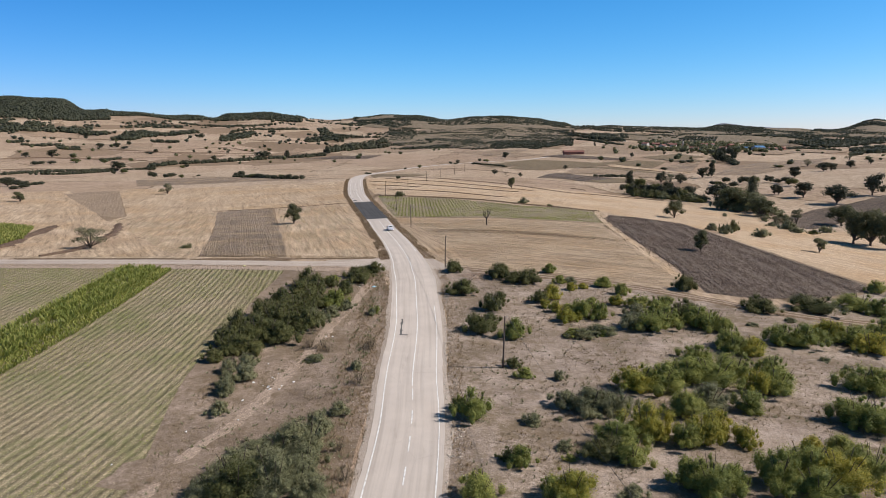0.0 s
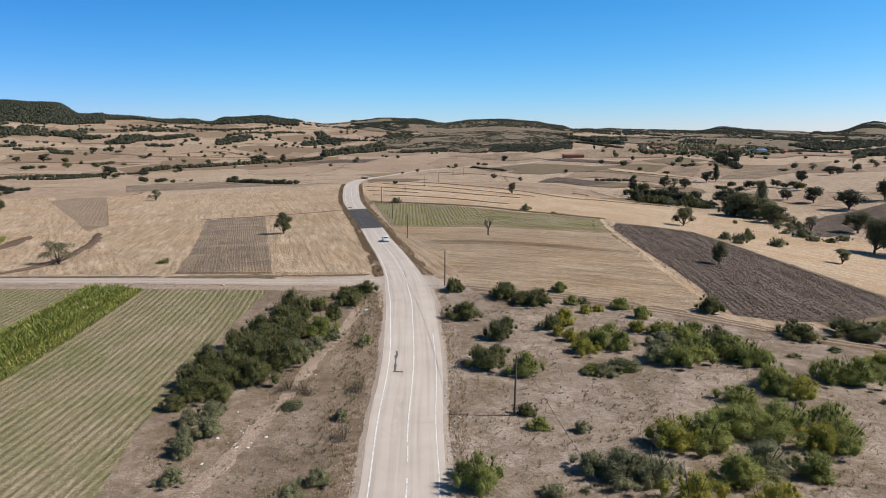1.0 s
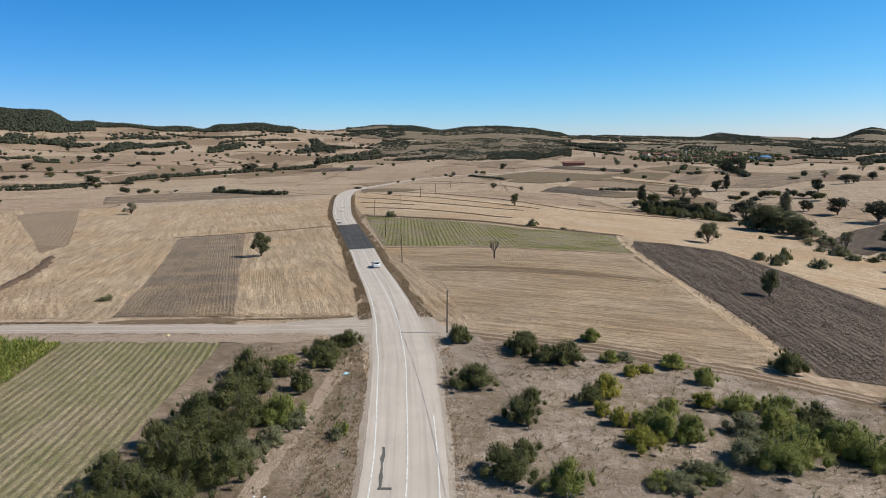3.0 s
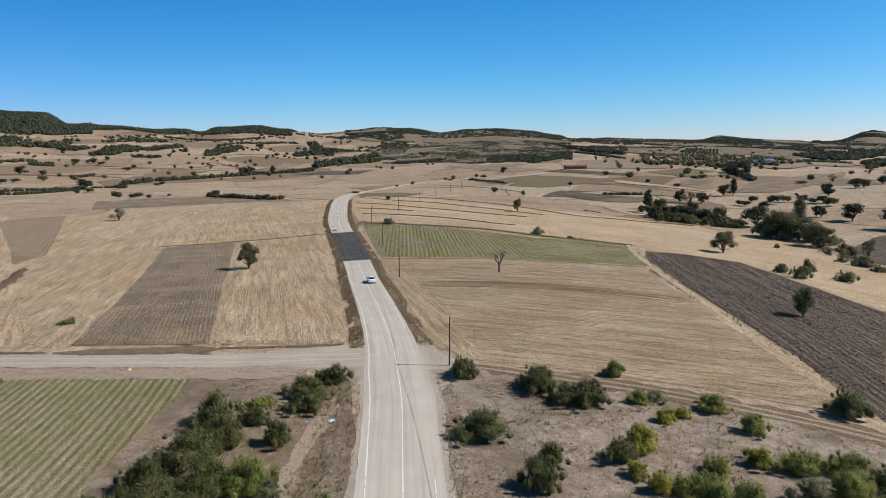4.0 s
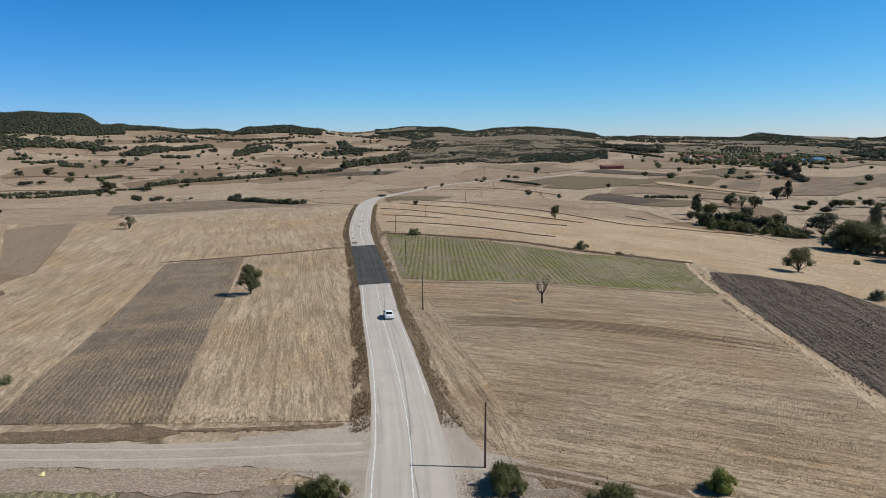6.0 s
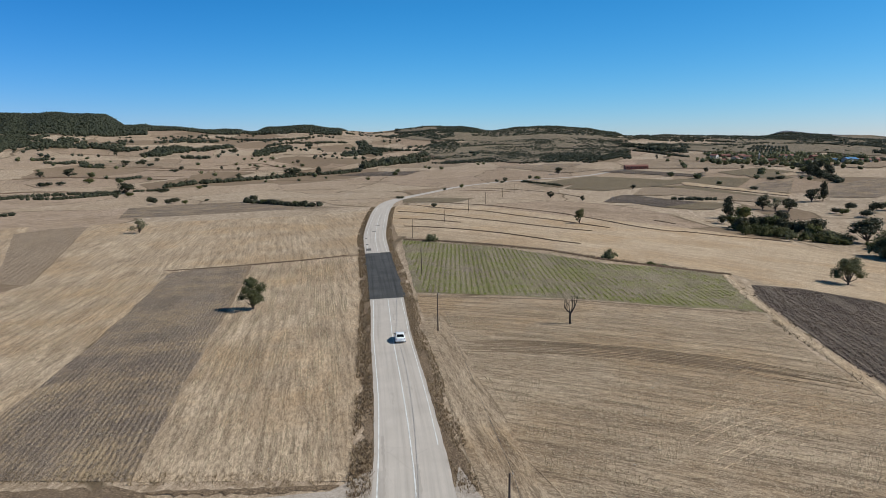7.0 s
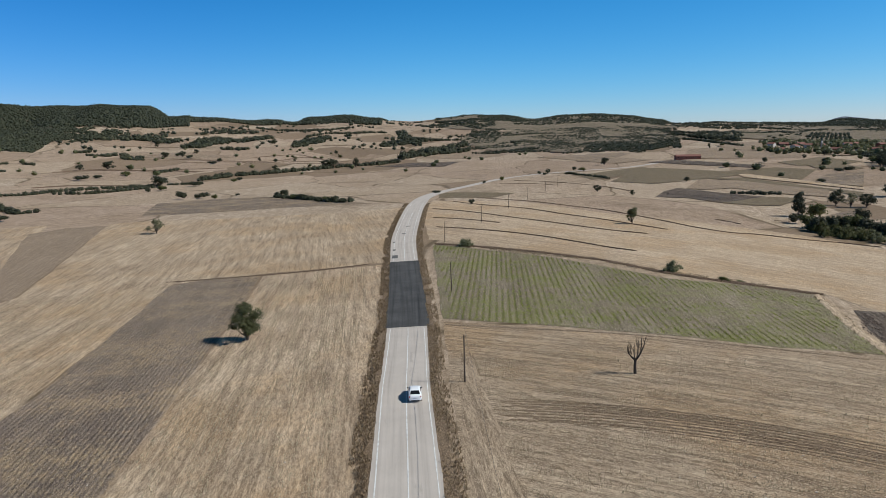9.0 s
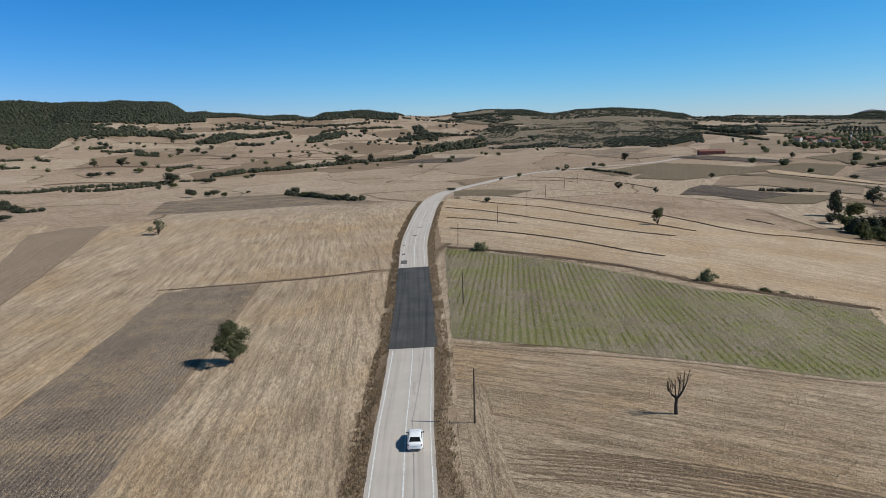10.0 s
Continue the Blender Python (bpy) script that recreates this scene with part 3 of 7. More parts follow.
field("ploughed_field", [(-200.6, 429.9), (-235.3, 503), (-209.9, 540.3), (-176.6, 550.5), (-108.1, 493.7), (-88.9, 472.8), (-134.5, 462.6), (-168.4, 445.9)], 15, MAT_TILLED, "long narrow dark ploughed field below a hedge", 0.1, 10)
field("stubble_field", [(-17.8, 235.6), (13.4, 227.6), (37.5, 222.4), (53.2, 222), (51, 208), (50.1, 189.6), (49.9, 167), (49.3, 146.4), (49, 123), (42, 126), (31.2, 131.5), (18.3, 135.4), (-0.3, 139.2), (-3, 151.5), (-7.6, 174.2)], -19, MAT_WORN, "wide golden stubble field with curving harvester tracks", 0.05, 6)
field("bean_field", [(-33.5, 327.6), (-23.3, 322.1), (6.1, 302.1), (31.7, 275.7), (46.9, 272.7), (62.3, 266.9), (55.1, 223.4), (37.9, 223.2), (13.4, 229), (-18.2, 237.4)], 93, MAT_BEANSOIL, "field of withering green rows with bare soil between", 0.07, 6)
field("ploughed_field", [(63.5, 255), (75.2, 255.5), (89.9, 247), (91.8, 215), (93, 174), (95, 146), (92.2, 138.8), (70.7, 123.3), (57.3, 119.8), (49.5, 122.2), (52.2, 148), (54.5, 200), (59, 240)], -96, MAT_DARKSOIL, "freshly ploughed dark brown field with rough clods", 0.08, 4)
field("stubble_field", [(-56.8, 443.6), (-55.7, 484.8), (-5.9, 482.3), (31.6, 429.8), (69.8, 407), (101.6, 381.9), (122.6, 351.2), (139.1, 324.8), (146.1, 299.2), (96.5, 220.9), (88.8, 243), (67.6, 258.2), (64.2, 269.9), (47.5, 275.3), (32.6, 281), (6.2, 306.7), (-22.2, 330.4), (-36.3, 338.7)], -40, MAT_BLEACHED, "sloping stubble field crossed by dark terrace banks", 0.06, 5)
field("ploughed_field", [(-60.5, 538.2), (-53.8, 553.7), (-11.2, 547.6), (-24.5, 504.5), (-55.8, 504.3)], 25, MAT_OLIVE, "small dark tilled wedge beside the road bend", 0.14, 10)
field("ploughed_field", [(221.9, 548.6), (276, 640.3), (352.3, 710.7), (467.1, 810.9), (356.5, 635), (245.3, 529.2)], 43, MAT_TILLED, "long brown ploughed strip across the slope", 0.25, 14)
field("ploughed_field", [(150, 296), (159, 303), (183, 327), (208, 341), (242, 363), (262, 372), (232, 330), (208, 310), (177, 289), (148, 264), (143, 270), (145, 284)], 42, MAT_DARKSOIL, "dark ploughed field in the hollow", 0.15, 8)
field("ploughed_field", [(-209.2, 977.2), (-175.4, 1027.8), (-95.2, 996.9), (-107.5, 929.1), (-162.2, 954.7)], -0, MAT_DARKSOIL, "thin dark ploughed strip on the plain", 0.3, 20)
field("fallow_field", [(-169.4, 1092.1), (-146, 1182.5), (-84.3, 1328.6), (-29.6, 1154.8), (-46.9, 1087.1), (-97.9, 1075.6)], 38, MAT_GREYFIELD, "brown fallow field below the scrub hill", 0.3, 20)
field("fallow_field", [(-632, 1039.8), (-601.5, 1123.5), (-479.1, 1076.5), (-441.2, 1050.1), (-512.1, 1008.1)], 7, MAT_GREYFIELD, "greyish fallow strip among hedges", 0.4, 20)
field("fallow_field", [(4.6, 1028.5), (68.8, 1017.1), (134.3, 882.4), (91.2, 864.8)], -47, MAT_GREYFIELD, "brown strip under the scrub hill", 0.4, 20)
field("maize_stubble_field", [(-32.2, 131.2), (-31.4, 89.5), (-30.9, 75.7), (-27.9, 58.6), (-26.3, 50.6), (-24, -90), (-120, -90), (-150, 60), (-140, 128), (-96, 128.5), (-62, 130)], 84, MAT_MAIZE, "cut maize field with rows of pale stalks and green regrowth", 0.06, 5, True)

CHAFF = [[(-9.3, 190), (-5.0, 171.5), (-1.4, 159.7), (1.4, 152.4), (4.5, 145)], [(-7.8, 190), (-3.4, 171.5), (0.2, 159.7), (3.2, 152.4), (6.3, 145)]]


def heath(az0, az1, r0, r1, label, mat=MAT_HEATH, lift=1.6):
    """Rough brown hill ground between two bearings and two distances."""
    pts = []
    for k in range(13):
        swell = math.sin(math.pi * k / 12) ** 0.5 * (1 + 0.25 * math.sin(k * 2.1 + az0))
        a, r = radians(az0 + (az1 - az0) * k / 12), (r0 + r1) / 2 + (r1 - r0) / 2 * swell + 3
        pts.append((r * math.sin(a), 70 + r * math.cos(a)))
    for k in range(12, -1, -1):
        swell = math.sin(math.pi * k / 12) ** 0.5 * (1 + 0.25 * math.sin(k * 1.7 + r1))
        a, r = radians(az0 + (az1 - az0) * k / 12), (r0 + r1) / 2 - (r1 - r0) / 2 * swell - 3
        pts.append((r * math.sin(a), 70 + r * math.cos(a)))
    field("heath", pts, 0, mat, label, lift, 30)


for n_ in range(10):
    # chaff dropped in the harvester's turns
    o_, a_ = 0.75 * n_ + 0.3 * math.sin(n_ * 2.1), 1.2 * math.sin(n_ * 1.3)
    CHAFF.append([(20.5 + 0.35 * o_ + a_, 164.5 - 1.5 * o_ + a_), (26.1 + 0.4 * o_, 169.6 - 1.5 * o_), (32.4 + 0.4 * o_, 173.6 - 1.5 * o_), (38.7 + 0.3 * o_, 176.2 - 1.45 * o_), (43.9 + 0.2 * o_ - a_, 177.8 - 1.4 * o_)])
field("stubble_field", [(91.5, 262), (92.8, 215), (95, 160), (97, 148), (110, 146), (130, 168), (165, 205), (172, 240), (160, 262), (142, 254), (137, 263), (135, 284), (128, 296), (112, 300), (95, 290)], -48, MAT_BLEACHED, "pale stubble field sloping into a gully", 0.06, 6)
heath(-6, 12.5, 1090, 1720, "rough brown heath on the scrub hill")
heath(-9, 13, 1930, 2560, "rough brown heath on the far ridge")
heath(-47, -28, 1640, 2450, "rough heath below the pine wood")
# far slopes wear the haze-tinted colour; there is no haze in the air
heath(21, 28, 2850, 3900, "bare distant mountain slopes with blue-grey haze tint", MAT_MOUNTAIN_HAZE, 2.5)
heath(29, 39, 2600, 3900, "dark heath on a far rounded hill", MAT_HEATH, 2.0)
heath(-47.5, -36.5, 1390, 2020, "dark heath at the foot of the wooded hill")
field("fallow_field", [(235, 799), (296, 856), (316, 805), (275, 761), (238, 750)], 40, MAT_OLIVE, "olive-brown weedy fallow field near the village", 0.35, 14)
field("fallow_field", [(39, 710), (107, 796), (120, 740), (48, 665)], 50, MAT_OLIVE, "olive-brown fallow strip beside the far road", 0.3, 14)
field("ploughed_field", [(55, 979), (81, 1047), (128, 1010), (94, 929), (53, 919)], 40, MAT_TILLED, "brown tilled field below the scrub hill", 0.5, 18)
field("fallow_field", [(60, 644), (100, 762), (116, 778), (138, 756), (165, 725), (216, 742), (238, 715), (201, 646), (177, 697), (150, 671), (118, 644), (90, 622)], -40, MAT_OLIVE, "olive-brown weedy fallow beyond the terraces", 0.3, 10)
field("fallow_field", [(104, 587), (128, 652), (154, 642), (169, 606), (188, 566), (173, 533), (156, 550), (135, 588), (114, 580)], -40, MAT_GREYFIELD, "pale greyish fallow strip", 0.4, 10)
field("fallow_field", [(131, 662), (165, 665), (183, 605), (200, 549), (189, 525), (188, 566), (169, 606), (154, 642)], -40, MAT_OLIVE, "narrow olive weedy strip", 0.45, 10)
field("stubble_field", [(169, 694), (177, 697), (199, 637), (213, 577), (207, 564), (191, 616), (166, 669)], -40, MAT_BLEACHED, "narrow pale stubble strip between brown fields", 0.5, 10)
field("ploughed_field", [(74, 532), (86, 569), (99, 591), (110, 576), (120, 560), (131, 547), (139, 538), (105, 504), (92, 529)], -50, MAT_DARKSOIL, "dark ploughed field sloping towards a hedge", 0.3, 10)
field("fallow_field", [(105, 504), (139, 538), (155, 530), (149, 515), (133, 494), (119, 493)], -50, MAT_OLIVE, "weedy dark fallow beside a ploughed field", 0.3, 10)
field("ploughed_field", [(122, 850), (149, 859), (162, 840), (184, 799), (212, 759), (202, 742), (168, 777), (145, 808)], -30, MAT_DARKSOIL, "long dark ploughed strip below the shed", 0.5, 10)
field("fallow_field", [(250, 772), (289, 806), (280, 723), (262, 703), (243, 729)], 30, MAT_OLIVE, "olive-brown fallow near the village", 0.5, 10)
field("ploughed_field", [(199, 628), (230, 676), (265, 691), (216, 584), (206, 609)], 40, MAT_TILLED, "brown tilled field above a gully", 0.45, 10)
field("ploughed_field", [(136, 448), (155, 468), (167, 478), (149, 439), (134, 436)], 40, MAT_TILLED, "brown tilled ground behind gully trees", 0.3, 10)
heath(-29, -13, 1900, 2500, "rough dark heath on the western ridge")
heath(13, 38, 1750, 3300, "dull brown slopes of the eastern hills")
heath(-8, 13, 1640, 2010, "rough heath between the scrub hill and the ridge")
heath(14, 33.5, 905, 1275, "dull brown grazing land round the village", MAT_GREYFIELD, 0.9)
heath(13.5, 34, 1270, 1790, "dull brown grazing beyond the village")
field("fallow_field", [(202, 1021), (294, 1118), (336, 1002), (277, 851), (214, 863), (168, 880)], 40, MAT_GREYFIELD, "pale brown grazing behind the shed", 0.5, 18)


# ---- lanes, banks and field edges ----
def ribbon(name, rows, width, mat, label, category, lift=0.12, step=1.5, wobble=0.25, seed=1, crown=0.0, kind="structure"):
    """A strip of ground along rows of (x, y), its edges uneven and its middle raised by crown."""
    line = spline(rows, step)
    d = np.gradient(line, axis=0)
    side = np.stack([d[:, 1], -d[:, 0]], 1) / (np.hypot(d[:, 0], d[:, 1])[:, None] + 1e-9)
    run = np.r_[0, np.cumsum(np.hypot(*np.diff(line, axis=0).T))]
    rnd = np.random.RandomState(seed)
    n = len(line)
    verts, uv = [], []
    for k, f in enumerate((-1, -0.45, 0, 0.45, 1)):
        thin = np.clip(np.minimum(run, run[-1] - run) / (width * 1.2) + 0.12, 0, 1)
        off = f * width / 2 * thin * (1 + (abs(f) == 1) * wobble * rnd.uniform(-1, 1, n))
        xy = line + side * off[:, None]
        up = lift + crown * (1 - f * f) * rnd.uniform(0.7, 1.3, n)
        if abs(f) == 1:
            up = up * 0 + 0.6 * lift
        verts.append(np.c_[xy, height(xy[:, 0], xy[:, 1]) + up])
        uv.append(np.c_[run, off])
    faces = [(k * n + i, (k + 1) * n + i, (k + 1) * n + i + 1, k * n + i + 1) for k in range(4) for i in range(n - 1)]
    return tagged(new(name, mesh_of(name, np.concatenate(verts).tolist(), faces, mat, np.concatenate(uv))), label, category, kind=kind)


LANE = [(-150, 133.5), (-92.7, 135.1), (-69.6, 136.1), (-51, 137), (-42.3, 137.6), (-33.3, 138.4), (-24.3, 139.7), (-17.6, 140.9), (-12.2, 141.5)]
ribbon("lane", LANE, 5.6, MAT_GRAVEL, "pale unpaved gravel lane joining the road", "lane", 0.13, 1.5, 0.12, 3)
ribbon("earth_bank", [(-55, 140.4), (-49, 141.2), (-43, 142.0), (-37, 143.2), (-32.5, 144.0)], 3.4, MAT_VERGE, "bare brown earth bank beside the gravel lane", "bank", 0.1, 0.8, 0.3, 6, 0.1)
ribbon("earth_bank", [(-33, 144.2), (-28, 145.0), (-22, 145.9), (-15.5, 147.2)], 0.9, MAT_VERGE, "low weedy bank between stubble and lane", "bank", 0.1, 0.5, 0.7, 7, 0.12)
ribbon("earth_bank", [(-92, 138.6), (-80, 139.2), (-68, 139.8), (-56, 140.6)], 0.9, MAT_VERGE, "low weedy bank between stubble and lane", "bank", 0.1, 0.5, 0.7, 8, 0.12)
for side_ in (-1.15, 1.05):
    ribbon("lane_rut", [(x, y + side_) for x, y in LANE], 0.7, MAT_RUT_PALE, "pale wheel rut worn into the gravel lane", "track", 0.142, 1.2, 0.5, 75)
ribbon("lane_verge", [(x, y - 4.6) for x, y in LANE[:-1]], 3.6, MAT_RUT, "dry stony verge beside the gravel lane", "verge", 0.09, 1.0, 0.3, 4, 0.06)
TRACK = [(2.2, 138.8), (4.5, 138), (10, 136), (20, 132), (30, 127.5), (42, 120.5), (50, 115), (56, 111), (75, 106), (110, 110)]
ribbon("track_grass", TRACK, 4.2, MAT_VERGE, "trodden brown grass along a farm track", "track", 0.08, 1.2, 0.4, 9, 0.05)
for side_ in (-0.85, 0.85):
    ribbon("track_rut", [(x, y + side_) for x, y in TRACK], 0.75, MAT_RUT, "pale wheel rut of a farm track", "track", 0.16, 1.5, 0.3, 5)
ribbon("footpath", [(-13.5, 126), (-15.2, 108.3), (-16.7, 97.2), (-18, 84.8), (-20.1, 71.2), (-21.7, 63.4), (-23.9, 57.6), (-25.5, 46)], 1.7, MAT_RUT, "pale trodden track along the roadside strip", "track", 0.07, 1.0, 0.35, 71)
ribbon("lane_track", [(-100, 128.6), (-70, 129.8), (-52, 130.9), (-40, 131.8), (-30, 132.6), (-20, 133.6)], 3.2, MAT_RUT, "pale earth track beside the gravel lane", "track", 0.16, 1.0, 0.3, 73)
for seed_, (wide_, bank_) in enumerate((
        (0.60, [(-16, 676), (11, 655), (38, 623), (55, 595), (66, 567)]),
        (0.50, [(-26, 640), (0, 634), (15, 621)]),
        (0.55, [(-33, 504), (-3, 485), (16, 464), (33, 445), (46, 422), (55, 404), (63, 387), (73, 376), (84, 375), (98, 369), (110, 366), (120, 361)]),
        (0.55, [(-44, 478), (-26, 458), (-4, 442), (13, 418), (28, 401), (41, 384), (50, 373)]),
        (0.40, [(-50, 438), (-31, 424), (-10, 401), (5, 386), (18, 372), (30, 362), (40, 357)]),
        (0.45, [(-38, 369), (-25, 363), (-9, 353), (4, 342), (15, 330), (23, 321), (30, 316)]),
        (0.30, [(-44, 400), (-28, 392), (-14, 381)]),
        (0.40, [(80, 422), (85, 414), (87, 408)]),
        (0.50, [(107, 427), (114, 427)]))):
    ribbon("terrace_bank", bank_, wide_, MAT_BANK, "low dark weedy bank between stubble terraces", "bank", 0.2, 1.2, 1.0, 10 + seed_, 0.2)
ribbon("field_edge", [(-33, 329), (-22, 324), (-3.6, 314), (17.7, 299), (33.8, 282), (48.6, 274), (63, 268)], 2.2, MAT_BANK, "rough weedy edge above the bean field", "bank", 0.1, 2, 0.5, 21, 0.3)
ribbon("field_edge", [(-17, 233), (0.8, 229.5), (17.6, 226.5), (32.3, 222.8), (50, 220)], 0.7, MAT_GREYFIELD, "bare trodden edge below the bean field", "bank", 0.09, 2, 0.4, 22, 0.1)
ribbon("field_edge", [(62, 269), (60, 258), (57, 240), (55, 222), (53, 205), (52, 185), (50.2, 165), (49.2, 140), (48.6, 124)], 2.4, MAT_BLEACHED, "pale grassy strip beside the ploughed field", "bank", 0.11, 1.2, 0.16, 23, 0.12)
ribbon("field_edge", [(-97.6, 276.1), (-74.3, 284.5), (-60, 290), (-46.5, 297.5)], 1.0, MAT_BANK, "thin dark headland furrow", "bank", 0.1, 2, 0.4, 24, 0.1)
ribbon("grass_bank", [(-88.7, 142.1), (-87.3, 152.9), (-90.5, 170.4), (-100.6, 199.6), (-113.2, 227.8)], 2.6, MAT_BANK, "dark curved weedy ditch bank", "bank", 0.12, 2, 0.5, 25, 0.3)
ribbon("grass_bank", [(-106.4, 155.5), (-118.7, 188.5), (-128.4, 216.2)], 3.5, MAT_BANK, "dark curved weedy ditch bank", "bank", 0.12, 2, 0.5, 26, 0.3)
for k_, rows_ in enumerate(([(-516, 830), (-474, 850), (-428, 878), (-380, 900)], [(-473, 965), (-407, 990), (-264, 1053)], [(-330, 1000), (-250, 1010), (-190, 1030)])):
    ribbon("field_edge", rows_, 3.0, MAT_BANK, "dark field boundary across far stubble", "bank", 0.3, 8, 0.4, 30 + k_, 0.3)

for n_, line_ in enumerate(CHAFF):
    ribbon("chaff_streak", line_, 0.16, MAT_STUBBLE, "pale streak of straw chaff on stubble", "straw", 0.082, 0.5, 0.95, 90 + n_)
for n_ in range(17):
    # streaks where a plough was tried across the stubble
    o_ = n_ * 0.42 + 0.15 * math.sin(n_ * 2.7)
    a_, b_ = -6 + 5 * (0.5 + 0.5 * math.sin(n_ * 1.9)), 30 + 20 * (0.5 + 0.5 * math.sin(n_ * 2.3 + 1))
    band_ = [(x_, 196.8 - o_ - 0.0045 * (x_ + 6) ** 2 + 0.05 * (x_ + 6) * (n_ % 2 - 0.5) * 0.3) for x_ in np.linspace(a_, b_, 8)]
    ribbon("tilled_band", band_, 0.2 + 0.2 * (0.5 + 0.5 * math.sin(n_ * 3.1)), MAT_VERGE, "dark tilled streak across stubble", "field", 0.075, 0.6, 0.9, 50 + n_)
field("headland", [(-12.5, 216), (-10.4, 216), (-4.6, 186), (1.4, 160), (5.0, 142), (1.5, 141.5), (-1.5, 148), (-6, 167), (-9.6, 190)], 104, MAT_WORN, "stubble headland rows running beside the road", 0.07, 4)
field("lane_mouth", [(-26, 143), (-16, 146.3), (-13, 151), (-10.5, 148), (-9.5, 132), (-11.5, 128), (-14, 134.5), (-24, 137)], 10, MAT_GRAVEL, "gravel apron where the lane meets the road", 0.085, 3)
field("lane_mouth", [(-2.5, 126), (-0.5, 130), (2, 136), (4.5, 139.5), (0, 141.5), (-2.5, 147), (-4.5, 152), (-5, 140)], 100, MAT_GRAVEL, "gravel apron where a farm track meets the road", 0.085, 3)

# ---- what lies on the road ----
S = road_s
strip("road_patch", S(231.6), S(299.6), lambda s: -4.1 + 0.12 * math.sin(s * 0.5), lambda s: 4.15 + 0.12 * math.sin(s * 0.33), 0.125, MAT_PATCH, wobble=0.05, step=1.5, seed=4)
tagged(bpy.data.objects["road_patch"], "rectangle of fresh black asphalt on the road", "road patch", kind="structure")
tagged(strip("road_shoulder", 0, S(139), lambda s: half(s) - 0.3, lambda s: half(s) + 0.7 + 0.12 * math.sin(s * 0.21), (0.092, 0.045), MAT_GRAVEL, wobble=0.18, across=2, seed=8), "stony pale road shoulder", "shoulder", kind="structure")
tagged(strip("road_shoulder", 0, S(139), lambda s: -half(s) - 0.6 - 0.15 * math.sin(s * 0.17), lambda s: -half(s) + 0.1, (0.045, 0.096), MAT_GRAVEL, wobble=0.15, across=2, seed=9), "stony pale road shoulder", "shoulder", kind="structure")
for side_ in (-1, 1):
    tagged(strip("road_verge", S(137), S(470), lambda s: side_ * (half(s) - 0.15), lambda s: side_ * (half(s) + 1.5 + 0.5 * math.sin(s * 0.23) * math.sin(s * 0.071)), 0.068, MAT_VERGE, wobble=0.3, across=2, step=0.8, seed=11 + side_), "brown weedy road verge", "verge", kind="structure")


def near_edge(s):
    """The left line swings out round the lane's mouth."""
    return float(np.interp(s, [S(v) for v in (50, 100, 122, 134, 150, 170)], (-3.0, -3.02, -3.45, -3.6, -3.35, -3.03)))


for a_, b_ in ((-90, 230.5), (301, 470)):
    strip("edge_line", S(a_), S(b_), lambda s: near_edge(s) - 0.07, lambda s: near_edge(s) + 0.07, 0.113, MAT_PAINT, road, step=1.5, across=1, wobble=0.015)
for a_, b_ in ((-90, 108), (156, 230.5), (301, 470)):
    strip("edge_line", S(a_), S(b_), 3.06, 3.18, 0.113, MAT_PAINT, road, step=1.5, across=1, wobble=0.02)
strip("centre_line", S(74), S(231), 0.14, 0.28, 0.113, MAT_PAINT, road, step=1.5, across=1, wobble=0.01)
strip("centre_line", S(301), S(420), 0.14, 0.28, 0.113, MAT_PAINT, road, step=1.5, across=1, wobble=0.01)
for y_ in np.arange(22, 72, 6.0):
    strip("lane_dash", S(y_), S(y_) + 3.2, 0.2, 0.34, 0.113, MAT_PAINT, road, step=1.0, across=1)
strip("tar_seal", S(92.7), S(100.3), lambda s: -2.3 + 0.05 * math.sin(s * 2.1), lambda s: -2.02 + 0.06 * math.sin(s * 1.3 + 1), 0.117, MAT_TAR, road, step=0.35, across=1, wobble=0.05)
strip("tar_seal", S(92.4), S(92.8), -2.35, -1.1, 0.117, MAT_TAR, road, step=0.3, across=1, wobble=0.1)
for y_, l_, r_, n_ in ((143, -3.2, -2.6, 8), (145, 0.3, 0.8, 7), (150, -2.9, -2.6, 9), (305, -3.6, -1.8, 5), (318, -3.4, -2.5, 2.5), (333, -3.6, -2.9, 2), (352, -1.2, 0.4, 2), (372, -0.5, 1.4, 1.6), (211, 0.6, 1.0, 5)):
    strip("tar_patch", S(y_), S(y_) + n_, l_, r_, 0.116, MAT_STAIN if y_ < 240 else MAT_TAR, road, step=0.6, across=1, wobble=0.12, seed=int(y_))


# ---- building plants ----
def tube(pts, radii, sides=6):
    """Verts and faces of a tapered tube through pts."""
    verts, faces = [], []
    pts = [Vector(p) for p in pts]
    for i, p in enumerate(pts):
        d = (pts[min(i + 1, len(pts) - 1)] - pts[max(i - 1, 0)]).normalized()
        a = d.orthogonal().normalized()
        b = d.cross(a)
        for k in range(sides):
            t = 2 * math.pi * k / sides
            verts.append(tuple(p + radii[i] * (a * math.cos(t) + b * math.sin(t))))
    for i in range(len(pts) - 1):
        for k in range(sides):
            q = (k + 1) % sides
            faces.append((i * sides + k, i * sides + q, (i + 1) * sides + q, (i + 1) * sides + k))
    faces.append(tuple(range(sides))[::-1])
    faces.append(tuple((len(pts) - 1) * sides + k for k in range(sides)))
    return verts, faces


def merged(pieces):
    verts, faces = [], []
    for v, f in pieces:
        n = len(verts)
        verts += [tuple(p) for p in v]
        faces += [tuple(i + n for i in g) for g in f]
    return verts, faces


_ico = bmesh.new()
bmesh.ops.create_icosphere(_ico, subdivisions=1, radius=1)
ICO_V = np.array([v.co[:] for v in _ico.verts])
ICO_F = [tuple(v.index for v in f.verts) for f in _ico.faces]
_ico.free()


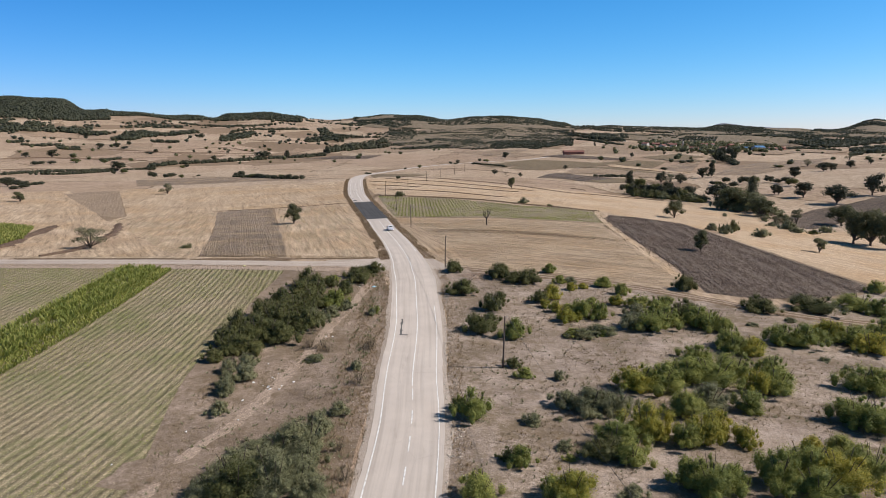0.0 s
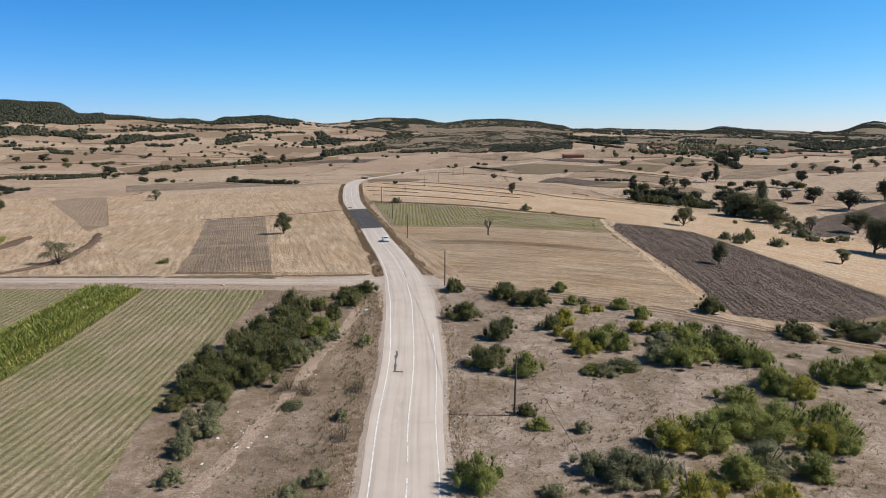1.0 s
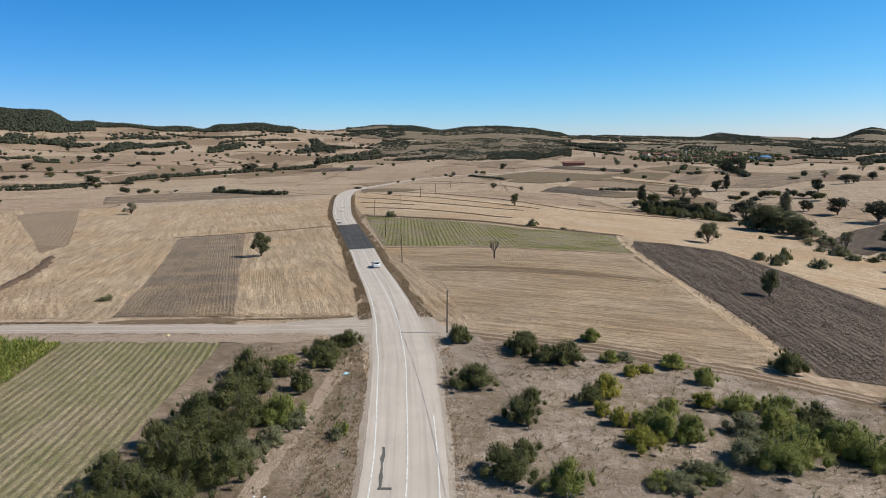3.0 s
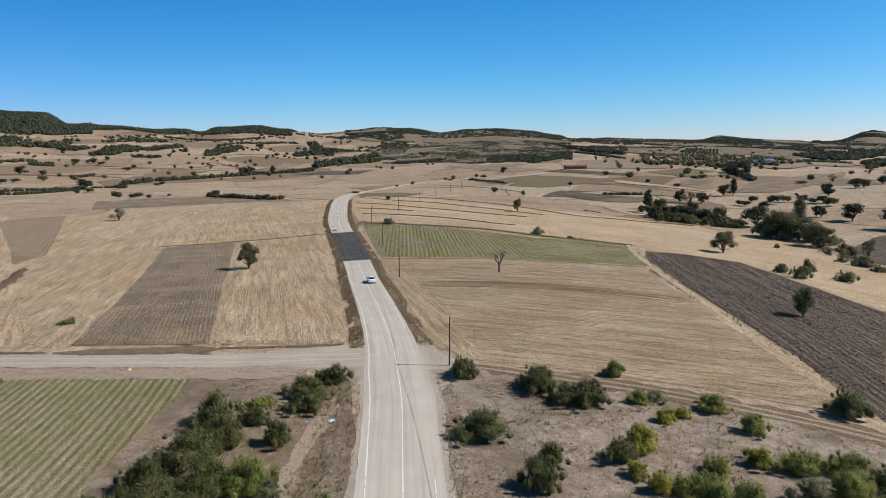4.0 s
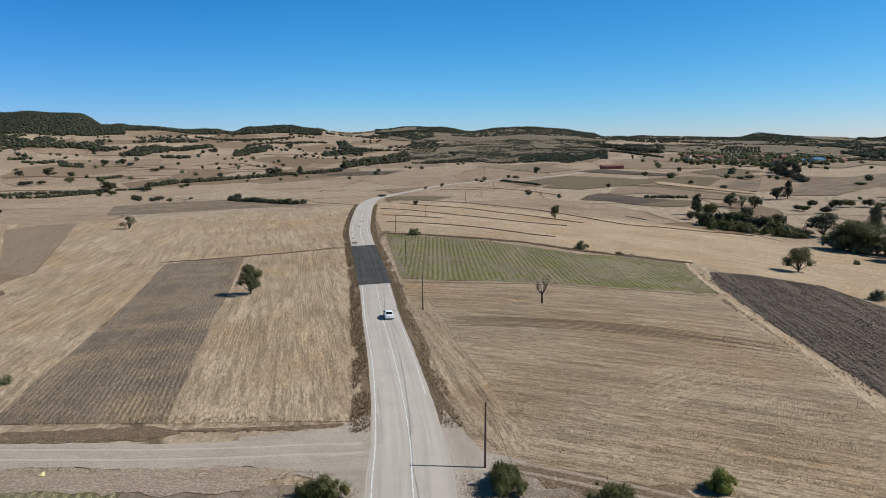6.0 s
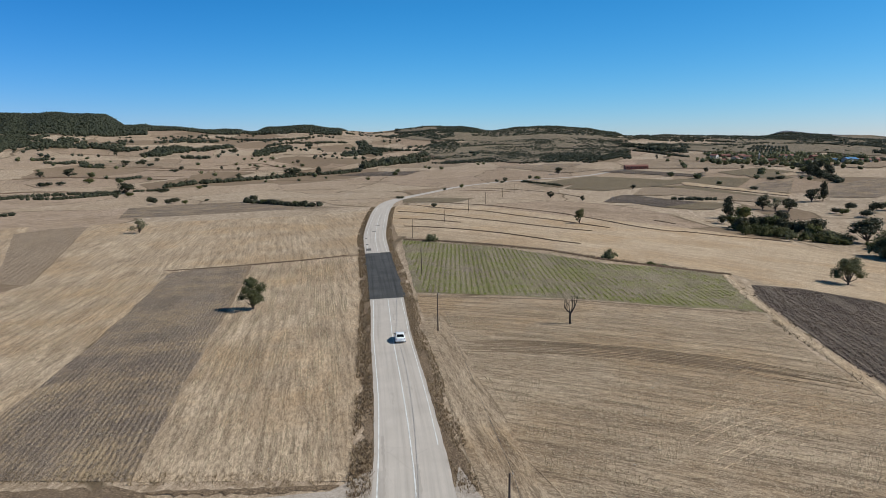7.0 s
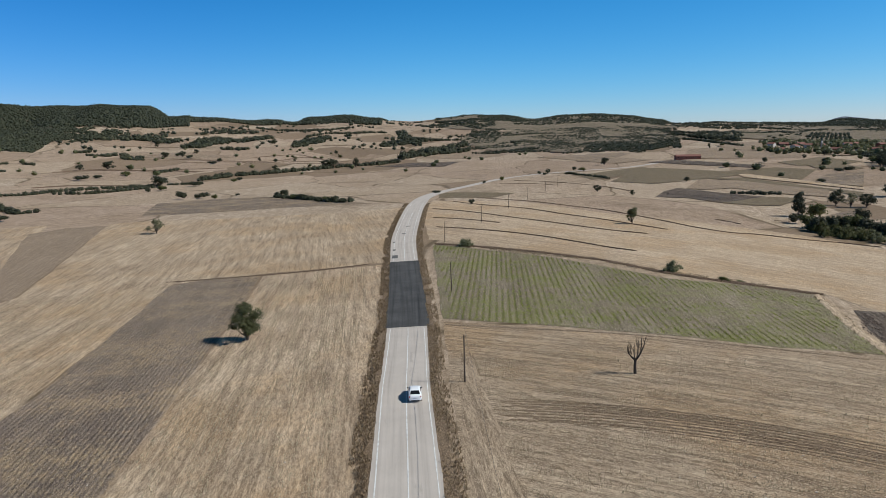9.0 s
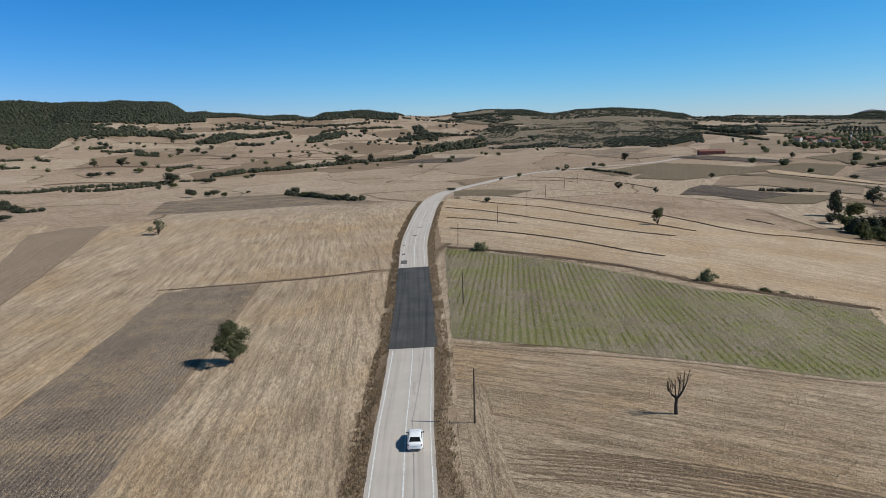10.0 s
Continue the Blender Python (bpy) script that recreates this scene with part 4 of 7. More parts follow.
def leaf_cloud(blobs, n, size, rnd, core=0.7, ragged=0.3):
    """Leaves over the skins of overlapping blobs (x, y, z, rx, ry, rz), with a leafy core in each."""
    blobs = np.array(blobs, float)
    area = (blobs[:, 3] * blobs[:, 5]) + blobs[:, 3] ** 2
    pick = rnd.choice(len(blobs), n, p=area / area.sum())
    d = rnd.normal(size=(n, 3))
    d[:, 2] = np.where(d[:, 2] < -0.4, -d[:, 2], d[:, 2])
    d /= np.linalg.norm(d, axis=1)[:, None]
    b = blobs[pick]
    lump = 1 + 0.16 * np.sin(d[:, 0] * 5 + pick) * np.cos(d[:, 1] * 4.3 + pick * 2) + 0.12 * np.sin(d[:, 2] * 7 + d[:, 0] * 6 + pick)
    rad = lump * (1 + ragged * (rnd.random(n) ** 4) - 0.42 * rnd.random(n) ** 1.5)
    c = b[:, :3] + d * b[:, 3:] * rad[:, None]
    keep = np.ones(n, bool)
    for o in blobs:
        keep &= (((c - o[:3]) / o[3:]) ** 2).sum(1) > 0.36
    c, d = c[keep], d[keep]
    c[:, 2] = np.maximum(c[:, 2], 0.05)
    m = len(c)
    nor = d + rnd.normal(scale=0.55, size=(m, 3)) + (0, 0, 0.25)
    nor /= np.linalg.norm(nor, axis=1)[:, None]
    a = np.cross(nor, rnd.normal(size=(m, 3)))
    a /= np.linalg.norm(a, axis=1)[:, None]
    e = np.cross(nor, a)
    s = (size * rnd.uniform(0.55, 1.45, m))[:, None]
    quad = np.stack([c - a * s, c - e * s * 0.55 + nor * s * 0.15, c + a * s, c + e * s * 0.55 + nor * s * 0.15], 1).reshape(-1, 3)
    faces = [(4 * i, 4 * i + 1, 4 * i + 2, 4 * i + 3) for i in range(m)]
    pieces = [(quad.tolist(), faces)]
    if core:
        for o in blobs:
            v = ICO_V * o[3:] * core * rnd.uniform(0.85, 1.1, (len(ICO_V), 1)) + o[:3]
            v[:, 2] = np.maximum(v[:, 2], 0.03)
            pieces.append((v.tolist(), ICO_F))
    return merged(pieces)


def part(name, data, mat, parent, label="", smooth=False):
    """One mesh object from (verts, faces), under its parent."""
    ob = new(name, mesh_of(name, data[0], data[1], mat, None, smooth))
    ob.parent = parent
    return tagged(ob, label)


PROTOS = {}


def place(key, build, x, y, w, h, turn, sink=0.0, deep=None):
    """Set a plant built once per key at (x, y), its unit size stretched to w wide and h high."""
    m = pose(x, y, ground_z(x, y) - sink, 0, 0, turn) @ Matrix.Diagonal((w, deep or w, h, 1))
    if key not in PROTOS:
        PROTOS[key] = build()
        PROTOS[key].matrix_basis = m
        return PROTOS[key]
    old = PROTOS[key]
    return copy_thing(old, m @ Matrix.Diagonal((1 / old.scale[0], 1 / old.scale[1], 1 / old.scale[2], 1)))


SHRUB_WORDS = {
    "g": "leafy green shrub growing on dry ground", "d": "dense dark green shrub on dry ground", "y": "shrub with green and yellowing leaves",
    "o": "grey-green scrubby shrub on bare soil", "b": "withered brown roadside shrub",
}
LEAVES_AT = {1: (1900, 0.034), 2: (6000, 0.02), 3: (12500, 0.0135)}  # by size class: leaves, and their size in plant widths


def build_shrub(kind, size, seed):
    rnd = np.random.RandomState(seed * 7 + size)
    root = tagged(new("shrub"), SHRUB_WORDS[kind], "shrub", "roadside shrubs")
    blobs = []
    for k in range(3 + 2 * size):
        t, r = rnd.uniform(0, 2 * math.pi), 0.30 * math.sqrt(rnd.random())
        q = rnd.uniform(0.15, 0.25)
        top = rnd.uniform(0.62, 1.0) * (1 - 0.9 * r)
        blobs.append((r * math.cos(t), r * math.sin(t), max(top - q * 1.3, 0.22), q, q, max(q * 1.25, 0.2)))
    for k in range(5):  # skirts down to the ground
        t, r = 1.257 * k + rnd.uniform(-0.3, 0.3), rnd.uniform(0.2, 0.32)
        q = rnd.uniform(0.15, 0.2)
        blobs.append((r * math.cos(t), r * math.sin(t), rnd.uniform(0.12, 0.24), q, q, 0.2))
    for k in range(5 + 3 * size):  # upright shoots
        t, r = rnd.uniform(0, 2 * math.pi), 0.42 * math.sqrt(rnd.random())
        q = rnd.uniform(0.035, 0.075)
        blobs.append((r * math.cos(t), r * math.sin(t), rnd.uniform(0.55, 0.92) * (1 - 0.75 * r), q, q, q * rnd.uniform(1.3, 2.2)))
    for k in range(2 + size):  # low growth straying to the sides
        t, r = rnd.uniform(0, 2 * math.pi), rnd.uniform(0.44, 0.66)
        q = rnd.uniform(0.08, 0.16)
        blobs.append((r * math.cos(t), r * math.sin(t), rnd.uniform(0.15, 0.38), q, q * rnd.uniform(0.7, 1.2), q * rnd.uniform(1.3, 2.0)))
    n, s = LEAVES_AT[size]
    thin = kind == "b"
    part("foliage", leaf_cloud(blobs, int(n * (0.5 if thin else 1)), s * (0.8 if thin else 1), rnd, 0.0 if thin else 0.68, 0.5), LEAF[kind], root)
    stems = []
    for k in range(9 if thin else 6):
        t, r = rnd.uniform(0, 2 * math.pi), rnd.uniform(0.15, 0.4)
        stems.append(tube([(0.03 * math.cos(t), 0.03 * math.sin(t), 0), (r * 0.5 * math.cos(t), r * 0.5 * math.sin(t), 0.4), (r * math.cos(t), r * math.sin(t), 0.85)], (0.018, 0.012, 0.004), 4))
    part("stem", merged(stems), MAT_BARK, root, "woody brown stems")
    return root


_count = [0]


def shrub(x, y, w, h, kind):
    _count[0] += 1
    k = _count[0]
    size = 1 if w < 1.9 else 2 if w < 3.6 else 3
    key = ("shrub", kind, size, k % 4)
    return place(key, lambda: build_shrub(kind, size, k % 4 + 11), x, y, w * 1.0, h, (k * 77) % 360, 0.05)


TREE_WORDS = {"d": "dark green field tree with an open crown", "r": "round-crowned dark tree standing in stubble", "o": "grey-green thin-leaved tree in a field", "p": "tall poplar with pale green top", "g": "small bright green tree"}


def build_tree(kind, fine, seed):
    """A tree of unit height and width: a leaning tapered trunk, limbs, and a crown of leaf clumps with gaps."""
    rnd = np.random.RandomState(seed)
    root = tagged(new("tree"), TREE_WORDS[kind], "tree", "field trees")
    fork = 0.10 if kind == "r" else 0.08 if kind == "p" else 0.10
    limbs = [tube([(0, 0, -0.02), (rnd.uniform(-0.02, 0.02), 0.01, fork * 0.6), (rnd.uniform(-0.03, 0.03), rnd.uniform(-0.03, 0.03), fork + 0.08)], (0.045, 0.034, 0.024), 7)]
    blobs = []
    count = {"d": 14, "r": 14, "o": 12, "p": 9, "g": 9}[kind]
    for k in range(count):
        t = 2.4 * k + rnd.uniform(-0.4, 0.4)
        if kind == "p":
            z, r, q = 0.22 + 0.72 * k / count, 0.16 * (1 - 0.5 * k / count), rnd.uniform(0.17, 0.24) * (1.1 - 0.45 * k / count)
        else:
            z, r, q = rnd.uniform(fork + 0.12, 0.84), rnd.uniform(0.08, 0.40), rnd.uniform(0.11, 0.21)
            r *= 1 - max(0, z - 0.6) * 1.5
        c = (r * math.cos(t), r * math.sin(t), z)
        blobs.append((*c, q, q, q * 0.9))
        limbs.append(tube([(0, 0, fork), (c[0] * 0.5, c[1] * 0.5, (z + fork) / 2 - 0.02), c], (0.02, 0.012, 0.004), 5))
    if kind == "r":
        blobs.append((0, 0, 0.58, 0.33, 0.33, 0.3))
    part("trunk", merged(limbs), MAT_BARK, root, "brown forked trunk")
    n, s = (6500, 0.019) if fine else (1200, 0.042)
    leaf = {"d": "t", "r": "t", "o": "k", "p": "k", "g": "o"}[kind] if fine or kind == "o" else "f"
    part("crown", leaf_cloud(blobs, int(n * (0.6 if kind == "o" else 1)), s, rnd, 0.0 if kind == "o" else 0.55, 0.45), LEAF[leaf], root)
    return root


def tree(x, y, w, h, kind):
    _count[0] += 1
    k = _count[0]
    kind = "r" if w > 9 and kind in "do" else kind
    fine = math.hypot(x, y - 60) < 330
    return place(("tree", kind, fine, k % 4), lambda: build_tree(kind, fine, 40 + k % 4 + 10 * fine), x, y, w * 1.1, h * 1.05, (k * 53) % 360, 0.05)


def build_bush(seed, fine):
    rnd = np.random.RandomState(seed)
    blobs = [(0.26 * math.cos(k * 1.9) * rnd.uniform(0.4, 1.2), 0.26 * math.sin(k * 1.9) * rnd.uniform(0.4, 1.2), rnd.uniform(0.35, 0.62), 0.22, 0.22, 0.34) for k in range(6)]
    me = leaf_cloud(blobs, 2600 if fine else 800, 0.03 if fine else 0.058, rnd, 0.65, 0.5)
    return tagged(new("bush", mesh_of("bush", me[0], me[1], LEAF["f" if seed % 3 else "d"], None, False)), "dark bush at the edge of a field", "bush", "field bushes")


def bush(x, y, w, h):
    _count[0] += 1
    k = _count[0]
    fine = math.hypot(x, y - 60) < 330
    if fine:
        return shrub(x, y, w, h * 1.1, "o" if k % 3 else "d")
    return place(("bush", k % 4, fine), lambda: build_bush(70 + k % 4, fine), x, y, w * 1.1, h, (k * 41) % 360, 0.1)


def hedge(rows, h, seed):
    """A hedgerow: one thing, an uneven line of leafy clumps with gaps."""
    rnd = np.random.RandomState(seed)
    line = spline(rows, h * 0.5)
    blobs = []
    x0, y0 = line[len(line) // 2]
    z0 = ground_z(x0, y0)
    for x, y in line:
        for _ in range(2):
            if rnd.random() < 0.12:
                continue
            q = h * rnd.uniform(0.28, 0.6)
            px, py = x + rnd.uniform(-0.5, 0.5) * h, y + rnd.uniform(-0.8, 0.8) * h
            blobs.append((px - x0, py - y0, ground_z(px, py) - z0 + q * 0.5, q, q, q * rnd.uniform(0.7, 1.1)))
    b = np.array(blobs)
    n = 34 * len(blobs)
    pick = rnd.randint(0, len(blobs), n)
    d = rnd.normal(size=(n, 3))
    d[:, 2] = np.abs(d[:, 2])
    d /= np.linalg.norm(d, axis=1)[:, None]
    c = b[pick, :3] + d * b[pick, 3:] * rnd.uniform(0.75, 1.25, (n, 1))
    a = np.cross(d, rnd.normal(size=(n, 3)))
    a /= np.linalg.norm(a, axis=1)[:, None]
    e = np.cross(d, a) + d * 0.3
    s = (b[pick, 3] * rnd.uniform(0.14, 0.32, n))[:, None]
    quad = np.stack([c - a * s, c - e * s * 0.7, c + a * s, c + e * s * 0.7], 1).reshape(-1, 3)
    pieces = [(quad.tolist(), [(4 * i, 4 * i + 1, 4 * i + 2, 4 * i + 3) for i in range(n)])]
    pieces += [((ICO_V * o[3:] * 0.8 * rnd.uniform(0.8, 1.1, (len(ICO_V), 1)) + o[:3]).tolist(), ICO_F) for o in blobs]
    me = merged(pieces)
    ob = tagged(new("hedge", mesh_of("hedge", me[0], me[1], LEAF["f"], None, False)), "uneven dark green hedgerow between fields", "hedge", "hedgerows")
    ob.location = (x0, y0, z0 - 0.1)
    return ob


shrub(2, 135.1, 3.3, 2.5, "d")
shrub(3.3, 116.9, 5.8, 3.3, "d")
shrub(5.3, 95.3, 4.8, 3.7, "d")
shrub(8.1, 106.7, 3.8, 3.7, "d")
shrub(10.3, 93.1, 3.9, 3.4, "g")
shrub(11, 130.7, 4.4, 3.6, "d")
shrub(13.5, 126.2, 3.6, 3.0, "d")
shrub(16.4, 125.6, 4.9, 3.7, "d")
shrub(22, 135.7, 2.2, 2.3, "g")
shrub(16.7, 112.4, 3.4, 2.7, "d")
shrub(19.3, 114.4, 3.5, 3.3, "y")
shrub(18.7, 106.4, 2.3, 2.5, "y")
shrub(24.6, 127.1, 2.7, 1.4, "o")
shrub(26.3, 122.4, 2, 1.5, "y")
shrub(30.9, 124.1, 3.1, 2.3, "g")
shrub(32.6, 118.4, 2.8, 2.7, "g")
shrub(29.8, 111.4, 2.6, 2.3, "y")
shrub(19.7, 101.8, 4.1, 2.6, "y")
shrub(22.5, 104.4, 4.2, 3.7, "g")
shrub(24.8, 103, 3.4, 3.4, "g")
shrub(24.4, 95.3, 3.3, 1.6, "o")
shrub(20.4, 93.8, 3.9, 1.7, "o")
shrub(29.2, 98.8, 5.1, 3.3, "o")
shrub(31.7, 97.7, 5.1, 3.7, "g")
shrub(34.5, 99.6, 4.9, 3.7, "g")
shrub(39.4, 100.8, 4.8, 3.7, "g")
shrub(41, 98, 4.5, 3.7, "g")
shrub(42.4, 97.3, 2.8, 2.8, "g")
shrub(46.2, 123.6, 3.2, 3.3, "d")
shrub(54.6, 109.9, 5.6, 2.9, "d")
shrub(64.9, 112.7, 8, 3.7, "d")
shrub(75.4, 116.7, 7.3, 3.7, "g")
shrub(77.5, 113.7, 4.8, 3.7, "g")
shrub(40.1, 87.5, 4, 3.1, "g")
shrub(42.4, 87.2, 4.3, 3.1, "y")
shrub(48.6, 92.1, 4.6, 3.7, "g")
shrub(51.8, 92, 5.6, 3.7, "g")
shrub(57.5, 96, 5.5, 3.7, "y")
shrub(59.7, 94.2, 5.5, 3.7, "g")
shrub(60.4, 90, 5.4, 3.7, "y")
shrub(67.2, 97.9, 5.2, 3.7, "g")
shrub(9.0, 81.2, 2.2, 1.7, "d")
shrub(10.1, 77.7, 2.3, 1.5, "g")
shrub(14.2, 77.1, 1.7, 1.5, "o")
shrub(3, 65.9, 3.8, 3.6, "g")
shrub(1.7, 67.8, 1.9, 1.7, "d")
shrub(9.3, 64.1, 2.2, 1.4, "o")
shrub(6.9, 55.7, 2.5, 2.2, "g")
shrub(5.8, 56.5, 1.6, 1.5, "d")
shrub(11.6, 58.7, 1.9, 0.9, "o")
shrub(11.7, 56.5, 1.4, 0.7, "g")
shrub(12.1, 65.1, 0.9, 0.6, "o")
shrub(13.4, 68.8, 3.2, 2.3, "o")
shrub(15.9, 67.3, 5.1, 3.3, "o")
shrub(18.5, 67.1, 3.9, 3.3, "o")
shrub(23, 74, 5, 3.6, "y")
shrub(26, 74.1, 5, 3.7, "g")
shrub(29.6, 76.9, 6, 3.7, "g")
shrub(32.5, 76.1, 6, 3.7, "g")
shrub(36, 78.1, 5.4, 3.7, "g")
shrub(29.3, 69.1, 4.8, 3.0, "o")
shrub(36.7, 73.5, 3.3, 3.4, "y")
shrub(39, 73.6, 4.8, 3.7, "g")
shrub(40.4, 77.9, 4, 3.7, "g")
shrub(20.2, 62.5, 4.3, 3.7, "y")
shrub(16.5, 59.3, 4.7, 3.3, "g")
shrub(14.9, 57, 3.9, 2.8, "d")
shrub(17.2, 56, 3.4, 2.6, "g")
shrub(20.7, 60.6, 2.4, 2.5, "y")
shrub(26, 66.8, 4.6, 3.4, "g")
shrub(24.9, 60, 3.6, 3.7, "y")
shrub(27.3, 61.9, 3.1, 3.1, "y")
shrub(23.3, 59.4, 3, 2.9, "g")
shrub(29, 59.4, 2.5, 2.6, "y")
shrub(33.3, 67.7, 3.5, 2.8, "g")
shrub(22.4, 50.9, 4.3, 3.7, "g")
shrub(20.9, 52, 3.2, 3.3, "g")
shrub(24.3, 51.1, 2.7, 2.8, "g")
shrub(34.2, 57.6, 2.2, 2.2, "y")
shrub(36.9, 58.1, 2.9, 2.3, "g")
shrub(49.6, 75.1, 4.5, 3.3, "g")
shrub(51.4, 74.4, 4.6, 3.7, "g")
shrub(43, 65.1, 5, 3.6, "g")
shrub(44.1, 63, 4.2, 3.7, "g")
shrub(28.5, 52, 3.9, 3.7, "g")
shrub(31.4, 52.9, 4.6, 3.7, "g")
shrub(33.7, 51.9, 4.7, 3.7, "y")
shrub(36.8, 53, 4.2, 3.7, "g")
shrub(30.7, 50, 4.5, 2.7, "g")
shrub(10.5, 50.1, 4, 3.1, "y")
shrub(9.1, 50.3, 2.5, 2.3, "g")
shrub(3.1, 50.1, 3.3, 2.8, "g")
shrub(15.6, 50.1, 2.1, 1.4, "o")
shrub(48.7, 101.2, 1.8, 0.8, "o")
shrub(56.7, 104.7, 2.1, 0.9, "o")
shrub(52.5, 82.2, 1.4, 0.9, "o")
shrub(51.3, 85.3, 1.6, 0.8, "o")
shrub(91.2, 136.3, 4.3, 3.6, "g")
shrub(22.7, 126.2, 2.3, 2.0, "g")
shrub(23.8, 120.9, 2, 1.9, "y")
shrub(30.6, 124.5, 3.1, 2.3, "g")
shrub(17.3, 109.1, 2.2, 1.9, "y")
shrub(23.1, 95.9, 2.6, 1.6, "o")
shrub(46, 124.1, 4.2, 3.7, "d")
shrub(54.3, 112, 3.8, 3.0, "d")
shrub(19, 94.1, 2.7, 1.5, "g")
shrub(23.8, 94.7, 2.5, 1.2, "g")
shrub(40.5, 90.4, 3.7, 3.7, "g")
shrub(34.1, 85.2, 4.2, 2.2, "g")
shrub(-16, 125.4, 4.4, 3.1, "d")
shrub(-14.2, 131.2, 3.2, 2.9, "d")
shrub(-22, 123, 2.2, 1.4, "g")
shrub(-24.9, 118, 4.5, 4.1, "d")
shrub(-24.6, 109.3, 5.9, 4.1, "d")
shrub(-21.3, 104.7, 5.0, 4.1, "d")
shrub(-23.8, 99.6, 5.8, 4.1, "d")
shrub(-20.3, 93.3, 4.6, 3.8, "d")
shrub(-18.1, 105.1, 4.4, 4.1, "g")
shrub(-17.4, 114.2, 3, 3.0, "d")
shrub(-25.7, 95.2, 5.3, 4.1, "d")
shrub(-26.1, 89, 5.4, 4.1, "d")
shrub(-22.8, 88.2, 5.3, 3.7, "d")
shrub(-27.7, 86.6, 4.9, 3.7, "d")
shrub(-28.2, 83.4, 4.3, 3.2, "d")
shrub(-25.7, 83.6, 4.2, 2.6, "d")
shrub(-19.3, 96.8, 4.2, 2.9, "o")
shrub(-17.4, 100.5, 2.7, 2.1, "o")
shrub(-16.2, 104.4, 2.8, 2.1, "o")
shrub(-23.6, 75.2, 3.0, 2.5, "o")
shrub(-26.2, 77, 2.2, 2.2, "o")
shrub(-24.5, 70.8, 2.4, 2.4, "o")
shrub(-24, 66.4, 2.3, 1.7, "o")
shrub(-29.1, 80.3, 2.5, 2.1, "d")
shrub(-11.1, 102.9, 1.7, 1.8, "g")
shrub(-16.7, 81.4, 2.6, 1.1, "o")
shrub(-15.6, 85.2, 1.9, 1.0, "b")
shrub(-10, 86.1, 2, 1.8, "b")
shrub(-10, 74.5, 2.1, 1.9, "b")
shrub(-10.9, 78.9, 1.7, 1.5, "o")
shrub(-13, 59.6, 5.1, 3.3, "o")
shrub(-14.9, 58.5, 5.0, 2.5, "o")
shrub(-17.7, 58, 4.4, 1.7, "o")
shrub(-12.8, 63.1, 3.0, 2.4, "o")
shrub(-12.2, 52.4, 3.9, 3.1, "o")
shrub(-14, 50.7, 4.5, 4.3, "o")
shrub(-17, 50.6, 5.9, 4.3, "d")
shrub(-18.9, 50.6, 4.0, 3.2, "o")
shrub(-19.9, 50.7, 2.6, 2.0, "o")
shrub(-9.8, 58.4, 1.4, 1.4, "b")
shrub(-8.5, 53.2, 1.8, 1.6, "b")
shrub(-10.4, 50.6, 2.5, 2.1, "o")
shrub(-20.9, 123.5, 2, 1.4, "g")
shrub(-16.3, 122.6, 4.1, 3.0, "d")
shrub(-15.3, 131, 2.7, 2.2, "d")
shrub(-11.4, 101.9, 1.6, 1.5, "o")
shrub(-9.8, 87.2, 1.8, 1.6, "b")
shrub(-18.1, 86.3, 2.9, 1.6, "b")
shrub(-16.3, 86, 2.4, 1.7, "b")
shrub(1.9, 134.1, 3.6, 3.4, "d")
shrub(11, 129.5, 4.1, 3.7, "d")
shrub(21.9, 135, 2.3, 2.5, "g")
shrub(-17.3, 126.9, 4, 2.8, "d")
shrub(-15.5, 131.9, 2.6, 1.8, "d")
shrub(-62.9, 157.5, 2.3, 1.1, "o")
shrub(-22.5, 113.2, 4.0, 3.7, "d")
shrub(-26.4, 104.2, 4.4, 4.0, "d")
shrub(-27.6, 98.5, 4.0, 3.9, "d")
shrub(-23.2, 94.2, 4.2, 3.7, "d")
shrub(-29.4, 91.6, 3.9, 3.7, "d")
shrub(-29.8, 86.2, 3.2, 2.9, "d")
shrub(-21.2, 99.6, 3.7, 3.3, "d")
shrub(-24.4, 79.2, 2.7, 2.2, "o")
shrub(-25.3, 73.4, 2.3, 2.0, "o")
shrub(-15.6, 54.6, 4.2, 3.2, "o")
shrub(-18.6, 54.2, 4.0, 3.0, "o")
shrub(-12.4, 56.2, 3.4, 2.8, "o")
shrub(-11.2, 66.4, 2.2, 1.8, "o")
shrub(-20.8, 118.6, 2.8, 2.6, "d")
shrub(33.2, 110.2, 4.0, 2.8, "g")
shrub(37.1, 109.4, 4.2, 3.0, "g")
shrub(40.2, 107, 4.0, 3.0, "d")
shrub(35.2, 105.6, 4.4, 3.2, "g")
shrub(31.5, 104.7, 3.4, 2.6, "o")
shrub(38.2, 103.6, 4.2, 3.2, "d")
shrub(41.2, 102, 3.8, 3.0, "g")
shrub(20.8, 106.2, 2.6, 2.0, "g")
shrub(25.1, 109.4, 2.6, 2.2, "g")
shrub(9.4, 111.4, 3.0, 2.6, "d")
shrub(7.2, 98.6, 3.0, 2.6, "d")
tree(-155, 368, 6.9, 7.0, "o")
tree(-51.5, 223.5, 6.2, 7.0, "d")
tree(94, 269, 7.3, 7.4, "r")
tree(42, 562, 5.1, 5.1, "d")
tree(39, 387, 4.9, 6.6, "d")
tree(61, 538, 3.2, 3.7, "d")
tree(77, 853, 9.4, 8.1, "r")
tree(14, 750, 4.7, 5.3, "d")
tree(223, 797, 5.9, 5.2, "r")
tree(115, 635, 4.0, 4.0, "r")
tree(234, 1047, 4.3, 6.9, "d")
